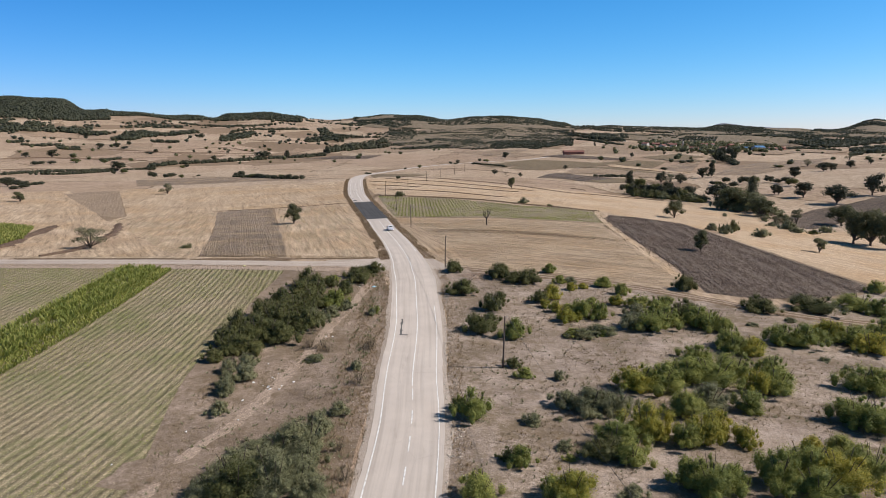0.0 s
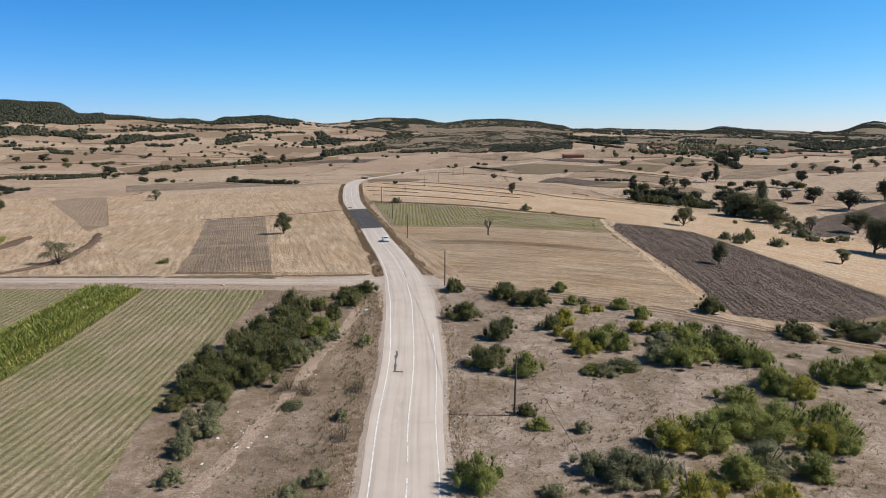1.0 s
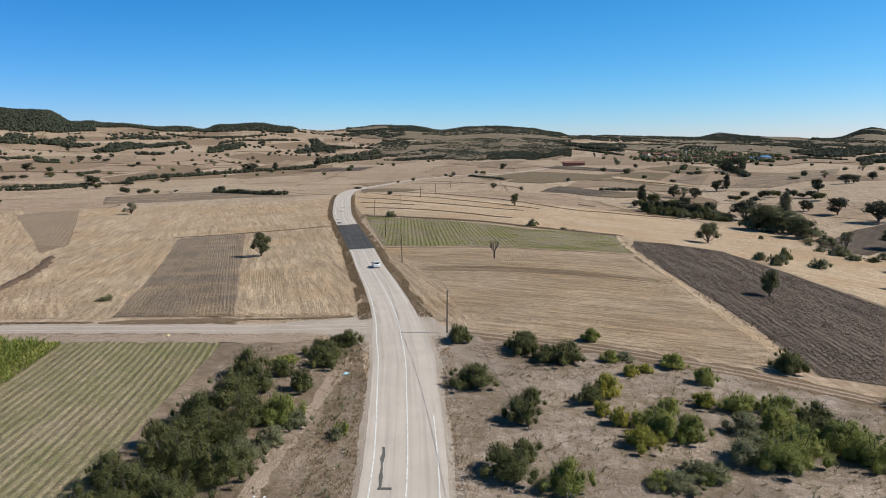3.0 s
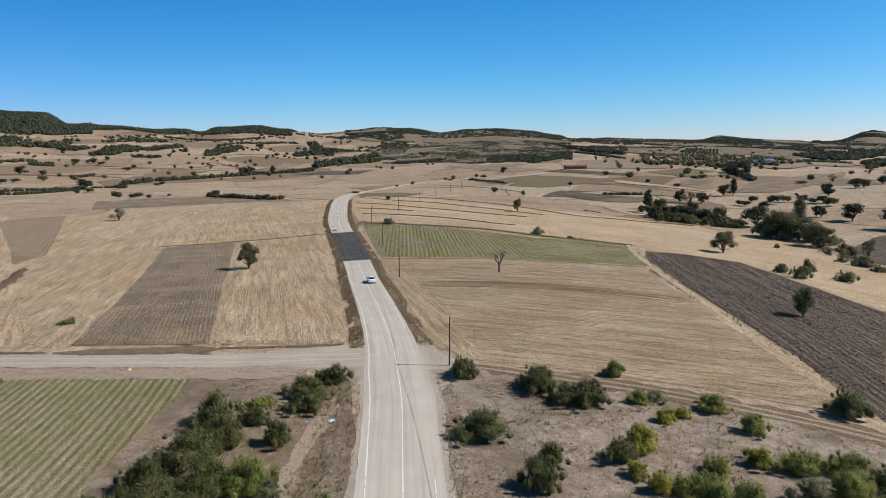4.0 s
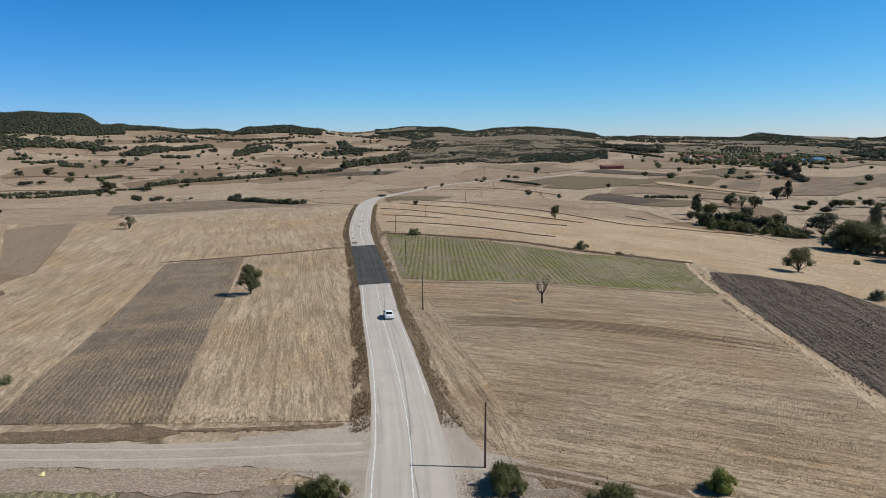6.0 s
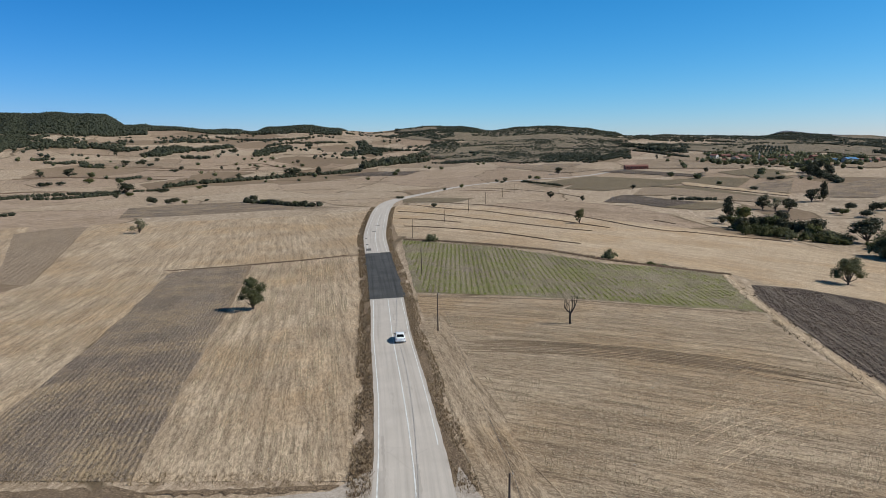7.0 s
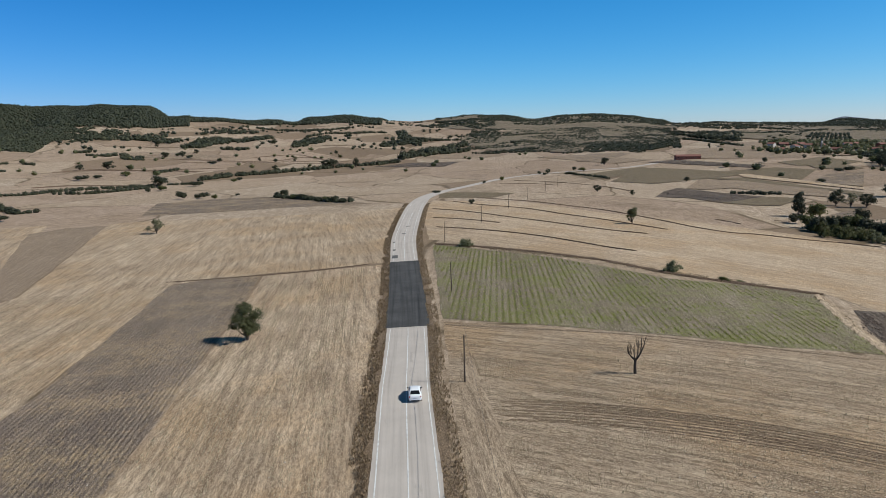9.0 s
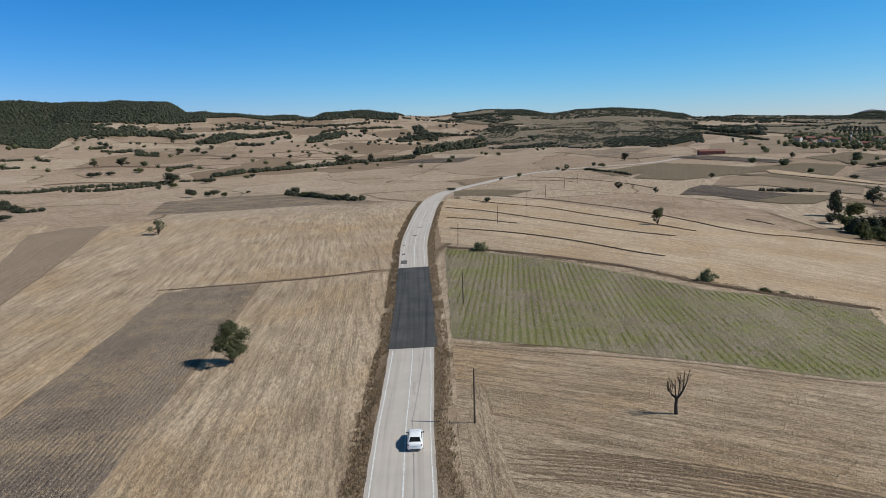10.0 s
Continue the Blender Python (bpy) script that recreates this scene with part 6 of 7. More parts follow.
for n_, (x_, y_) in enumerate(area(34, GULLY, 224)):
    shrub(x_, y_, rnd_.uniform(4.5, 7.5), rnd_.uniform(3, 6), "od"[n_ % 2])
for n_, (x_, y_) in enumerate(area(16, [(143, 353), (156, 356), (160, 329), (154, 310), (142, 328)], 225)):
    shrub(x_, y_, rnd_.uniform(5, 8), rnd_.uniform(3.5, 6), "ddo"[n_ % 3])
for n_, (x_, y_) in enumerate(area(30, [(152, 324), (158, 304), (148, 284), (140, 262), (133, 266), (136, 285), (146, 310)], 226)):
    shrub(x_, y_, rnd_.uniform(1.8, 4.5), rnd_.uniform(1.2, 3.2), "oob"[n_ % 3])
hedge([(-172, 543), (-160, 530), (-146, 518), (-132, 503), (-118, 491), (-106, 486)], 3.4, 35)
for n_, rows_ in enumerate(([(-524, 782), (-508, 819), (-480, 832), (-427, 853), (-376, 838)], [(-602, 1002), (-575, 1031), (-560, 1086)], [(-515, 1014), (-456, 998), (-415, 1000), (-359, 1037), (-339, 1085), (-292, 1048), (-240, 980)],
                            [(-415, 1067), (-368, 1118), (-318, 1076), (-263, 1007)], [(-412, 613), (-401, 645), (-341, 669)], [(-388, 1319), (-341, 1308), (-284, 1355)], [(-699, 1133), (-662, 1188), (-591, 1187)], [(258, 1441), (291, 1268), (346, 1162)])):
    ribbon("field_edge", rows_, 3.4, MAT_BANK, "dark weedy boundary across far stubble", "bank", 0.3, 8, 0.5, 230 + n_, 0.5)

SCRUB = [(2, 30), (2, 125), (8, 133), (30, 125), (56, 110), (85, 100), (85, 40)]
tufts("dry_grass", "low tufts of dry grass on bare scrubland", area(11000, SCRUB, 6, 0.0, 5.0), 0.05, 0.17, LEAF["b"], 6, 9, 1.8, 0.1)
tufts("dry_grass", "pale dry grass on bare scrubland", area(2200, SCRUB, 7, 0.0, 6), 0.04, 0.12, LEAF["w"], 7, 8, 2.0, 0.07)
tufts("low_weeds", "small dark weeds on bare scrubland", area(1000, SCRUB, 8, 0.0, 5), 0.08, 0.26, LEAF["o"], 8, 16, 1.8, 0.12)
tufts("dry_weeds", "clumps of dark dry weeds on bare scrubland", area(1500, SCRUB, 61, 0.12, 9), 0.1, 0.28, LEAF["b"], 61, 24, 2.2, 0.07)
tufts("dry_weeds", "clumps of russet dry weeds on bare scrubland", area(700, SCRUB, 62, 0.1, 7), 0.1, 0.26, LEAF["w"], 62, 24, 2.2, 0.07)
STRIP = [(-12.5, 30), (-10, 90), (-13, 130), (-29, 130), (-30, 88), (-27, 55), (-25, 30)]
tufts("dry_grass", "low dry grass on the roadside strip", area(5200, STRIP, 9, 0.0, 4), 0.05, 0.2, LEAF["b"], 9, 9, 1.8, 0.1)
tufts("low_weeds", "small weeds on the roadside strip", area(600, STRIP, 10, 0.0, 4), 0.08, 0.28, LEAF["o"], 10, 16, 1.6, 0.12)
tufts("dry_grass", "dry weeds on the field edges", np.concatenate([area(1500, [(-33, 331), (-22, 326), (17, 302), (34, 285), (63, 270), (62, 266), (33, 280), (16, 297), (-23, 321), (-33, 327)], 11, -0.1, 5), area(450, [(64, 269), (58, 240), (54, 205), (52, 150), (51.5, 126), (48.5, 126), (49, 150), (51, 205), (55, 240), (60, 269)], 12, -0.1, 5)]), 0.12, 0.4, LEAF["b"], 11, 6, 1.2, 0.12)
tufts("dry_grass", "dry grass beside the gravel lane", np.concatenate([area(1500, [(-95, 131), (-14, 136.5), (-14, 134), (-95, 128.5)], 13), area(900, [(-55, 146.5), (-16, 149.5), (-16, 147), (-55, 144)], 14)]), 0.06, 0.22, LEAF["w"], 13, 6, 1.3)


def gappy(xy, angle, seed, least=-0.02):
    """Only the spots of a sowing that came up: bands along the rows and bare places between."""
    ca, sa = math.cos(radians(angle)), math.sin(radians(angle))
    return np.array([(a, b) for a, b in xy if noise.noise(((a * ca + b * sa) * 0.05, (b * ca - a * sa) * 0.6, seed)) + 0.6 * noise.noise(((a * ca + b * sa) * 0.35, (b * ca - a * sa) * 1.6, seed + 9.0)) > least])


def gappy_at(angle, xy):
    return gappy(xy, angle, 5.0)


def curved_rows(v0, v1, y0, y1, gap, step, seed, jitter=0.06):
    """Spots along the curving rows of the maize field."""
    rnd = np.random.RandomState(seed)
    U, V = np.meshgrid(np.arange(y0, y1, step), np.arange(v0, v1, gap))
    U, V = U.ravel() + rnd.uniform(-step / 2, step / 2, U.size), V.ravel() + rnd.normal(scale=jitter, size=U.size)
    return np.c_[V + bend(U), U]


def inside(xy, pts):
    p, x, y = np.array(pts, float), xy[:, 0], xy[:, 1]
    hit = np.zeros(len(x), bool)
    for (ax, ay), (bx, by) in zip(p, np.roll(p, -1, 0)):
        hit ^= ((ay > y) != (by > y)) & (x < (bx - ax) * (y - ay) / (by - ay + 1e-12) + ax)
    return xy[hit]


def rows_in(pts, angle, gap, step, seed, jitter=0.1):
    """Spots along parallel rows inside an outline."""
    rnd = np.random.RandomState(seed)
    p = np.array(pts, float)
    ca, sa = math.cos(radians(angle)), math.sin(radians(angle))
    u, v = p[:, 0] * ca + p[:, 1] * sa, -p[:, 0] * sa + p[:, 1] * ca
    U, V = np.meshgrid(np.arange(u.min(), u.max(), step), np.arange(v.min(), v.max(), gap))
    U, V = U.ravel() + rnd.uniform(-step / 2, step / 2, U.size), V.ravel() + rnd.normal(scale=jitter, size=U.size)
    x, y = U * ca - V * sa, U * sa + V * ca
    inside = np.zeros(len(x), bool)
    for (ax, ay), (bx, by) in zip(p, np.roll(p, -1, 0)):
        inside ^= ((ay > y) != (by > y)) & (x < (bx - ax) * (y - ay) / (by - ay + 1e-12) + ax)
    return np.c_[x, y][inside]


BEANS = [(-33, 326), (-23, 320), (6, 301), (31, 275), (47, 271), (61, 266), (54, 225), (37, 225), (13, 229), (-16, 237)]
BEAN_ANGLE = 93
sp = rows_in(BEANS, BEAN_ANGLE, 1.3, 0.16, 15, 0.17)
sp = sp[[1.3 * noise.noise((a * 0.06, b * 0.06, 3.0)) + 0.8 * noise.noise((a * 0.5, b * 0.3, 5.0)) > 0.06 - 0.006 * (30 - a) for a, b in sp]]
tufts("bean_rows", "withering green bean plants in rows", sp, 0.06, 0.2, LEAF["v"], 15, 5, 1.5, 0.32)
tufts("bean_rows", "dry stalks among bean rows", rows_in(BEANS, BEAN_ANGLE, 1.3, 0.9, 16, 0.3), 0.1, 0.35, LEAF["s"], 16, 4, 1.6, 0.15)
MAIZE = [(-32.5, 129), (-32, 90), (-31.5, 76), (-28.5, 58), (-27, 45), (-75, 45), (-95, 80), (-95, 127), (-62, 128.5)]
sp = inside(curved_rows(-110, -20, 40, 130, 1.0, 0.38, 17, 0.1), MAIZE)
tufts("maize_stubs", "cut maize stalks standing in rows", sp[::3], 0.08, 0.2, LEAF["s"], 17, 3, 1.0, 0.12)
tufts("maize_straw", "pale maize straw lying along cut rows", sp[1::3] + 0.15, 0.04, 0.1, LEAF["s"], 27, 3, 5.0, 0.3)
sp = inside(curved_rows(-110, -20, 40, 130, 1.0, 0.3, 117, 0.16), MAIZE) + (0.5, 0)
green = sp[[noise.noise((a * 0.05, b * 0.035, 7.0)) + 0.5 * noise.noise((a * 0.2, b * 0.2, 1.0)) + 0.012 * (b - 95) > -0.05 for a, b in sp]]
tufts("green_regrowth", "green weeds sprouting between cut rows", green[::2], 0.06, 0.2, LEAF["c"], 18, 6, 1.7, 0.2)
CORN = curved_rows(-61.6, -55.2, 42, 128.5, 0.7, 0.4, 19, 0.22)
CORN = CORN[[noise.noise((a * 0.5, b * 0.16, 2.0)) > -0.3 for a, b in CORN]]
tufts("maize_stand", "uncut strip of tall green maize", CORN, 0.35, 1.05, LEAF["c"], 19, 10, 1.5, 0.13)
tufts("green_weeds", "green weeds at the foot of the maize", curved_rows(-55, -52.4, 45, 129, 0.5, 0.3, 20, 0.15), 0.15, 0.5, LEAF["c"], 20, 6, 1.2, 0.25)
tufts("green_crop", "distant patch of green crop", area(2600, [(-147.6, 216.8), (-130.5, 207.4), (-112.4, 173.5), (-110, 160.9), (-150, 160)], 21), 0.5, 1.1, LEAF["c"], 21, 6, 0.6, 0.2)


def lumps(name, label, xy, lo, hi, mat, seed, flat=0.6):
    """Stones or clods: small uneven solids."""
    rnd = np.random.RandomState(seed)
    xy = np.asarray(xy, float)
    m = len(xy)
    base = np.array([(1, 0, 0), (-0.5, 0.87, 0), (-0.5, -0.87, 0), (0.45, 0.5, 0.75), (-0.6, 0.05, 0.8), (0.4, -0.5, 0.7), (0, 0, -0.4)])
    tri = [(0, 3, 5), (0, 1, 3), (1, 4, 3), (1, 2, 4), (2, 5, 4), (2, 0, 5), (3, 4, 5), (0, 6, 1), (1, 6, 2), (2, 6, 0)]
    s = lo + (hi - lo) * rnd.random((m, 1, 1)) ** 2.2
    a = rnd.uniform(0, 2 * math.pi, m)
    v = base[None] * rnd.uniform(0.65, 1.3, (m, 7, 3)) * s * (1, 1, flat)
    v = np.stack([v[:, :, 0] * np.cos(a)[:, None] - v[:, :, 1] * np.sin(a)[:, None], v[:, :, 0] * np.sin(a)[:, None] + v[:, :, 1] * np.cos(a)[:, None], v[:, :, 2]], 2)
    v += np.c_[xy, height(xy[:, 0], xy[:, 1]) + 0.08][:, None, :]
    faces = [tuple(7 * i + k for k in f) for i in range(m) for f in tri]
    return tagged(new(name, mesh_of(name, v.reshape(-1, 3).tolist(), faces, mat, None, False)), label, "stones", kind="stuff")


MAT_STONE = plain("limestone", (0.46, 0.40, 0.33), 0.9, grain=0.25, scale=3)
MAT_RUBBLE = plain("brown rubble", (0.40, 0.29, 0.215), 0.95, grain=0.4, scale=2)
PLOUGH = [(64, 253), (75, 254), (89, 246), (91, 215), (92, 174), (94, 145), (91, 139), (71, 124), (57, 120.5), (50, 123), (52, 150), (54, 200), (58, 240)]
GOLD = [(-13, 223), (14, 221), (36, 217), (50, 214), (49, 190), (49, 165), (48, 146), (48, 125), (36, 131), (24, 134.5), (8, 140), (0, 168)]
tufts("stubble", "short cut straw in drill rows", gappy(rows_in(GOLD, -12, 0.5, 0.3, 40, 0.08), -12, 3.0), 0.07, 0.2, LEAF["s"], 40, 3, 1.2, 0.22)
tufts("stubble", "short cut straw in drill rows", gappy_at(104.5, rows_in([(-35, 148), (-17, 149.5), (-22, 176), (-32, 227), (-46, 293), (-72, 283), (-58, 231)], 104.5, 0.5, 0.3, 41, 0.08)), 0.07, 0.2, LEAF["s"], 41, 3, 1.2, 0.22)
TERRACE = [(-55, 446), (-54, 482), (-6, 480), (31, 428), (69, 405), (100, 380), (121, 350), (137, 324), (144, 299), (97, 224), (90, 244), (69, 260), (66, 271), (48, 277), (33, 283), (7, 309), (-21, 332), (-35, 341)]
RISE = [(-121, 256), (-195, 398), (-182, 407), (-92, 425), (-70, 443), (-48, 299), (-76, 288), (-95, 275), (-107, 266)]
WEST = [(-63, 148), (-120, 236), (-122, 254), (-108, 263), (-95, 272), (-65, 174), (-57, 148)]
tufts("stubble", "pale cut straw across stubble terraces", gappy(rows_in(TERRACE, -36, 1.0, 0.9, 44, 0.2), -36, 8.0, 0.0), 0.05, 0.14, LEAF["s"], 44, 3, 1.5, 0.3)
tufts("stubble", "pale cut straw on a gentle rise", gappy(rows_in(RISE, 108, 0.9, 0.9, 45, 0.2), 108, 9.0, -0.05), 0.05, 0.15, LEAF["s"], 45, 3, 1.5, 0.3)
tufts("stubble", "short cut straw in drill rows", gappy(rows_in(WEST, 107, 0.6, 0.5, 46, 0.1), 107, 10.0, -0.05), 0.07, 0.2, LEAF["s"], 46, 3, 1.2, 0.3)
lumps("clods", "rough clods of freshly turned dark earth", gappy(rows_in(PLOUGH, -96, 0.55, 0.4, 30, 0.12), -96, 6.0, -0.1), 0.07, 0.3, MAT_CLOD, 30, 0.8)
lumps("clods", "dry pale clods on dark ploughed earth", area(3000, PLOUGH, 130), 0.05, 0.2, MAT_CLOD_PALE, 130, 0.7)
TILLED = [(-54, 145), (-36, 147), (-60, 231), (-75, 284), (-87, 281), (-94, 270), (-68, 192)]
tufts("straw_stubs", "pale straw stubs in lines between furrows", gappy(rows_in(TILLED, 107, 0.65, 0.5, 42, 0.08), 107, 4.0, 0.0), 0.06, 0.16, LEAF["s"], 42, 3, 1.6, 0.25)
tufts("straw_stubs", "straw left thick near the field's lower end", gappy(rows_in([(-54, 145), (-36, 147), (-45, 180), (-63, 178)], 107, 1.25, 0.16, 43, 0.25), 107, 7.0, -0.15), 0.05, 0.15, LEAF["b"], 43, 3, 1.8, 0.3)
lumps("clods", "clods of tilled grey earth", rows_in([(-54, 145), (-36, 147), (-60, 231), (-75, 284), (-87, 281), (-94, 270), (-68, 192)], 107, 0.65, 1.2, 31, 0.1), 0.04, 0.15, MAT_CLOD_PALE, 31)
lumps("stones", "pale stones along the road edge", verge(1500, 20, 136, 0.2, 1.9, 32, 1), 0.03, 0.17, MAT_STONE, 32)
lumps("stones", "pale stones along the road edge", verge(600, 20, 136, 0.4, 3.0, 33, -1), 0.03, 0.14, MAT_STONE, 33)
lumps("stones", "stones along the gravel lane", area(900, [(-95, 132.5), (-14, 138), (-14, 135.5), (-95, 130)], 34), 0.03, 0.13, MAT_STONE, 34)
lumps("rubble_heap", "heap of broken pale rubble", area(900, [(4, 127), (9.5, 126), (12, 130), (8, 134), (3.5, 132.5)], 35), 0.03, 0.15, MAT_RUBBLE, 35, 0.8)
lumps("stones", "loose stones on scrubland", area(1400, SCRUB, 36), 0.03, 0.11, MAT_STONE, 36)
lumps("stones", "gravel spilled at the lane mouth", area(700, [(-24, 142.5), (-10.5, 143), (-10.5, 137), (-20, 137.5)], 37), 0.03, 0.11, MAT_STONE, 37)

lumps("stones", "scattered pale stones on stubble", np.concatenate([area(160, GOLD, 38), area(160, [(-35, 148), (-17, 149.5), (-22, 176), (-32, 227), (-46, 293), (-72, 283), (-58, 231)], 39), area(140, TILLED, 137)]), 0.05, 0.16, MAT_STONE, 38)

# ---- the dead tree ----
def dead_tree(x, y, h):
    rnd = np.random.RandomState(5)
    pieces = []

    def limb(pts, thick, thin):
        """A crooked limb through pts, given in tree heights, with short side twigs."""
        pts = [Vector(p) * h for p in pts]
        pieces.append(tube(pts, [thick + (thin - thick) * k / (len(pts) - 1) for k in range(len(pts))], 7))
        return pts

    def shoots(a, b, n, rise, spread, thick):
        """Upright shoots along the line from a to b, each with a few twigs."""
        a, b = Vector(a) * h, Vector(b) * h
        for k in range(n):
            p = a.lerp(b, (k + 0.5) / n)
            t = rnd.uniform(0, 2 * math.pi)
            q = p + Vector((math.cos(t) * spread, math.sin(t) * spread, rise * rnd.uniform(0.75, 1.15))) * h
            mid = p.lerp(q, 0.5) + Vector(rnd.normal(scale=0.012 * h, size=3))
            pieces.append(tube([p, mid, q], (thick, thick * 0.7, thick * 0.3), 5))
            for _ in range(4):
                f = rnd.uniform(0.3, 0.95)
                u = rnd.uniform(0, 2 * math.pi)
                o = p.lerp(q, f)
                pieces.append(tube([o, o + Vector((math.cos(u) * 0.05, math.sin(u) * 0.05, 0.06)) * h * rnd.uniform(0.6, 1.3)], (thick * 0.4, thick * 0.2), 4))

    limb([(0.02, 0, -0.03), (0, 0, 0.02), (-0.01, 0, 0.2), (0.0, 0, 0.38)], 0.26, 0.17)
    limb([(0, 0, 0.35), (-0.09, 0.02, 0.42), (-0.16, 0.03, 0.5), (-0.18, 0.03, 0.58)], 0.16, 0.1)
    limb([(0, 0, 0.35), (0.06, -0.02, 0.44), (0.12, -0.02, 0.55), (0.18, 0, 0.7), (0.24, 0.02, 0.98)], 0.17, 0.03)
    limb([(0.03, 0, 0.4), (0.06, 0.08, 0.52), (0.07, 0.14, 0.72)], 0.1, 0.03)
    limb([(0.0, 0, 0.36), (-0.05, -0.09, 0.5), (-0.06, -0.15, 0.68)], 0.1, 0.03)
    shoots((-0.1, 0.02, 0.44), (-0.2, 0.03, 0.58), 5, 0.24, 0.03, 0.045)
    shoots((0.06, -0.02, 0.46), (0.14, -0.02, 0.6), 3, 0.4, 0.03, 0.05)
    shoots((0.14, -0.01, 0.6), (0.2, 0, 0.76), 4, 0.14, 0.2, 0.04)
    shoots((0.06, 0.1, 0.55), (0.07, 0.14, 0.7), 3, 0.2, 0.08, 0.035)
    shoots((-0.05, -0.1, 0.52), (-0.06, -0.15, 0.66), 3, 0.2, 0.08, 0.035)
    root = tagged(new("dead_tree"), "bare dead tree with upright grey branches in stubble", "tree")
    part("trunk", merged(pieces), MAT_DEADWOOD, root, "dark weathered branching trunk")
    root.location = (x, y, ground_z(x, y))


dead_tree(13.3, 207.5, 5.8)

# ---- poles and wires ----
MAT_POLE = plain("tarred pole", (0.115, 0.085, 0.065), 0.85, grain=0.3, scale=4)
MAT_WIRE = plain("wire", (0.03, 0.03, 0.03), 0.6)
MAT_GLAZE = plain("glazed porcelain", (0.5, 0.48, 0.45), 0.25)
POLES = [(13.2, 28), (7.6, 80.7), (0.2, 138.2), (-10.4, 202.8), (-19.2, 261), (-30.1, 333), (-21.4, 382), (-12.4, 441), (-3.6, 499), (8, 564), (17.8, 605)]


def ring(r, z, n=10):
    return [(r * math.cos(2 * math.pi * k / n), r * math.sin(2 * math.pi * k / n), z) for k in range(n)]


def lathe(rows, n=10):
    """A turned solid from (radius, height) rows."""
    verts = [p for r, z in rows for p in ring(r, z, n)]
    faces = [(i * n + k, i * n + (k + 1) % n, (i + 1) * n + (k + 1) % n, (i + 1) * n + k) for i in range(len(rows) - 1) for k in range(n)]
    return verts, faces + [tuple(range(n))[::-1], tuple((len(rows) - 1) * n + k for k in range(n))]


def moved(data, m):
    return [tuple(m @ Vector(p)) for p in data[0]], data[1]


def box(x0, x1, y0, y1, z0, z1, bev=0.0):
    bm = bmesh.new()
    bmesh.ops.create_cube(bm, size=1, matrix=Matrix.Translation(((x0 + x1) / 2, (y0 + y1) / 2, (z0 + z1) / 2)) @ Matrix.Diagonal((x1 - x0, y1 - y0, z1 - z0, 1)))
    if bev:
        bmesh.ops.bevel(bm, geom=bm.edges[:], offset=bev, segments=2, affect="EDGES", profile=0.5)
    bm.verts.index_update()
    out = [tuple(v.co) for v in bm.verts], [tuple(v.index for v in f.verts) for f in bm.faces]
    bm.free()
    return out


def utility_pole():
    root = tagged(new("utility_pole"), "slender dark wooden utility pole at the field edge", "pole", "poles along the road")
    part("pole", lathe([(0.125, -0.3), (0.12, 1.5), (0.105, 4.0), (0.085, 6.75), (0.075, 6.9)], 10), MAT_POLE, root, "", True)
    arm = part("bracket", merged([tube([(0, 0, 6.6), (0.22, 0, 6.62), (0.26, 0, 6.78)], (0.018, 0.018, 0.014), 6)]), MAT_WIRE, root, "bent iron bracket")
    part("insulator", moved(lathe([(0.02, 0), (0.05, 0.03), (0.055, 0.08), (0.03, 0.11), (0.04, 0.14), (0.02, 0.18)], 8), Matrix.Translation((0.26, 0, 6.76))), MAT_GLAZE, arm, "pale porcelain insulator")
    return root


tops = []
first = None
for n_, (x, y) in enumerate(POLES):
    m = pose(x, y, ground_z(x, y), (n_ * 1.7) % 2 - 1, (n_ * 2.3) % 3 - 1.4, 10 + n_ * 3)
    if first is None:
        first = utility_pole()
        first.matrix_basis = m
    else:
        copy_thing(first, m)
    tops.append(m @ Vector((0.26, 0, 6.93)))
for a, b in zip(tops, tops[1:]):
    pts = [a.lerp(b, k / 16) - Vector((0, 0, 0.55 * 4 * (k / 16) * (1 - k / 16))) for k in range(17)]
    v, f = tube(pts, [0.016] * 17, 4)
    tagged(new("wire", mesh_of("wire", v, f, MAT_WIRE)), "thin dark overhead wire slung between poles", "wire", "overhead wires")

# ---- the car ----
MAT_CARPAINT = plain("white car paint", (0.80, 0.80, 0.80), 0.22, spec=0.6, grain=0.02)
MAT_GLASS = plain("tinted car glass", (0.012, 0.014, 0.017), 0.06, spec=0.7, grain=0.0)
MAT_RUBBER = plain("black rubber", (0.02, 0.02, 0.02), 0.8)
MAT_RIM = plain("alloy wheel", (0.45, 0.45, 0.46), 0.35, metal=0.8)
MAT_TAIL = plain("red tail lamp glass", (0.30, 0.012, 0.012), 0.2, spec=0.6)
MAT_LAMP = plain("clear lamp glass", (0.6, 0.62, 0.65), 0.1, spec=0.7)
MAT_TRIM = plain("dark plastic trim", (0.03, 0.03, 0.032), 0.6)
MAT_PLATE = plain("number plate", (0.55, 0.56, 0.58), 0.5)


def loft(rings, close=True):
    n = len(rings[0])
    verts = [tuple(p) for r in rings for p in r]
    faces = [(i * n + k, i * n + (k + 1) % n, (i + 1) * n + (k + 1) % n, (i + 1) * n + k) for i in range(len(rings) - 1) for k in range(n)]
    if close:
        faces += [tuple(range(n))[::-1], tuple((len(rings) - 1) * n + k for k in range(n))]
    return verts, faces


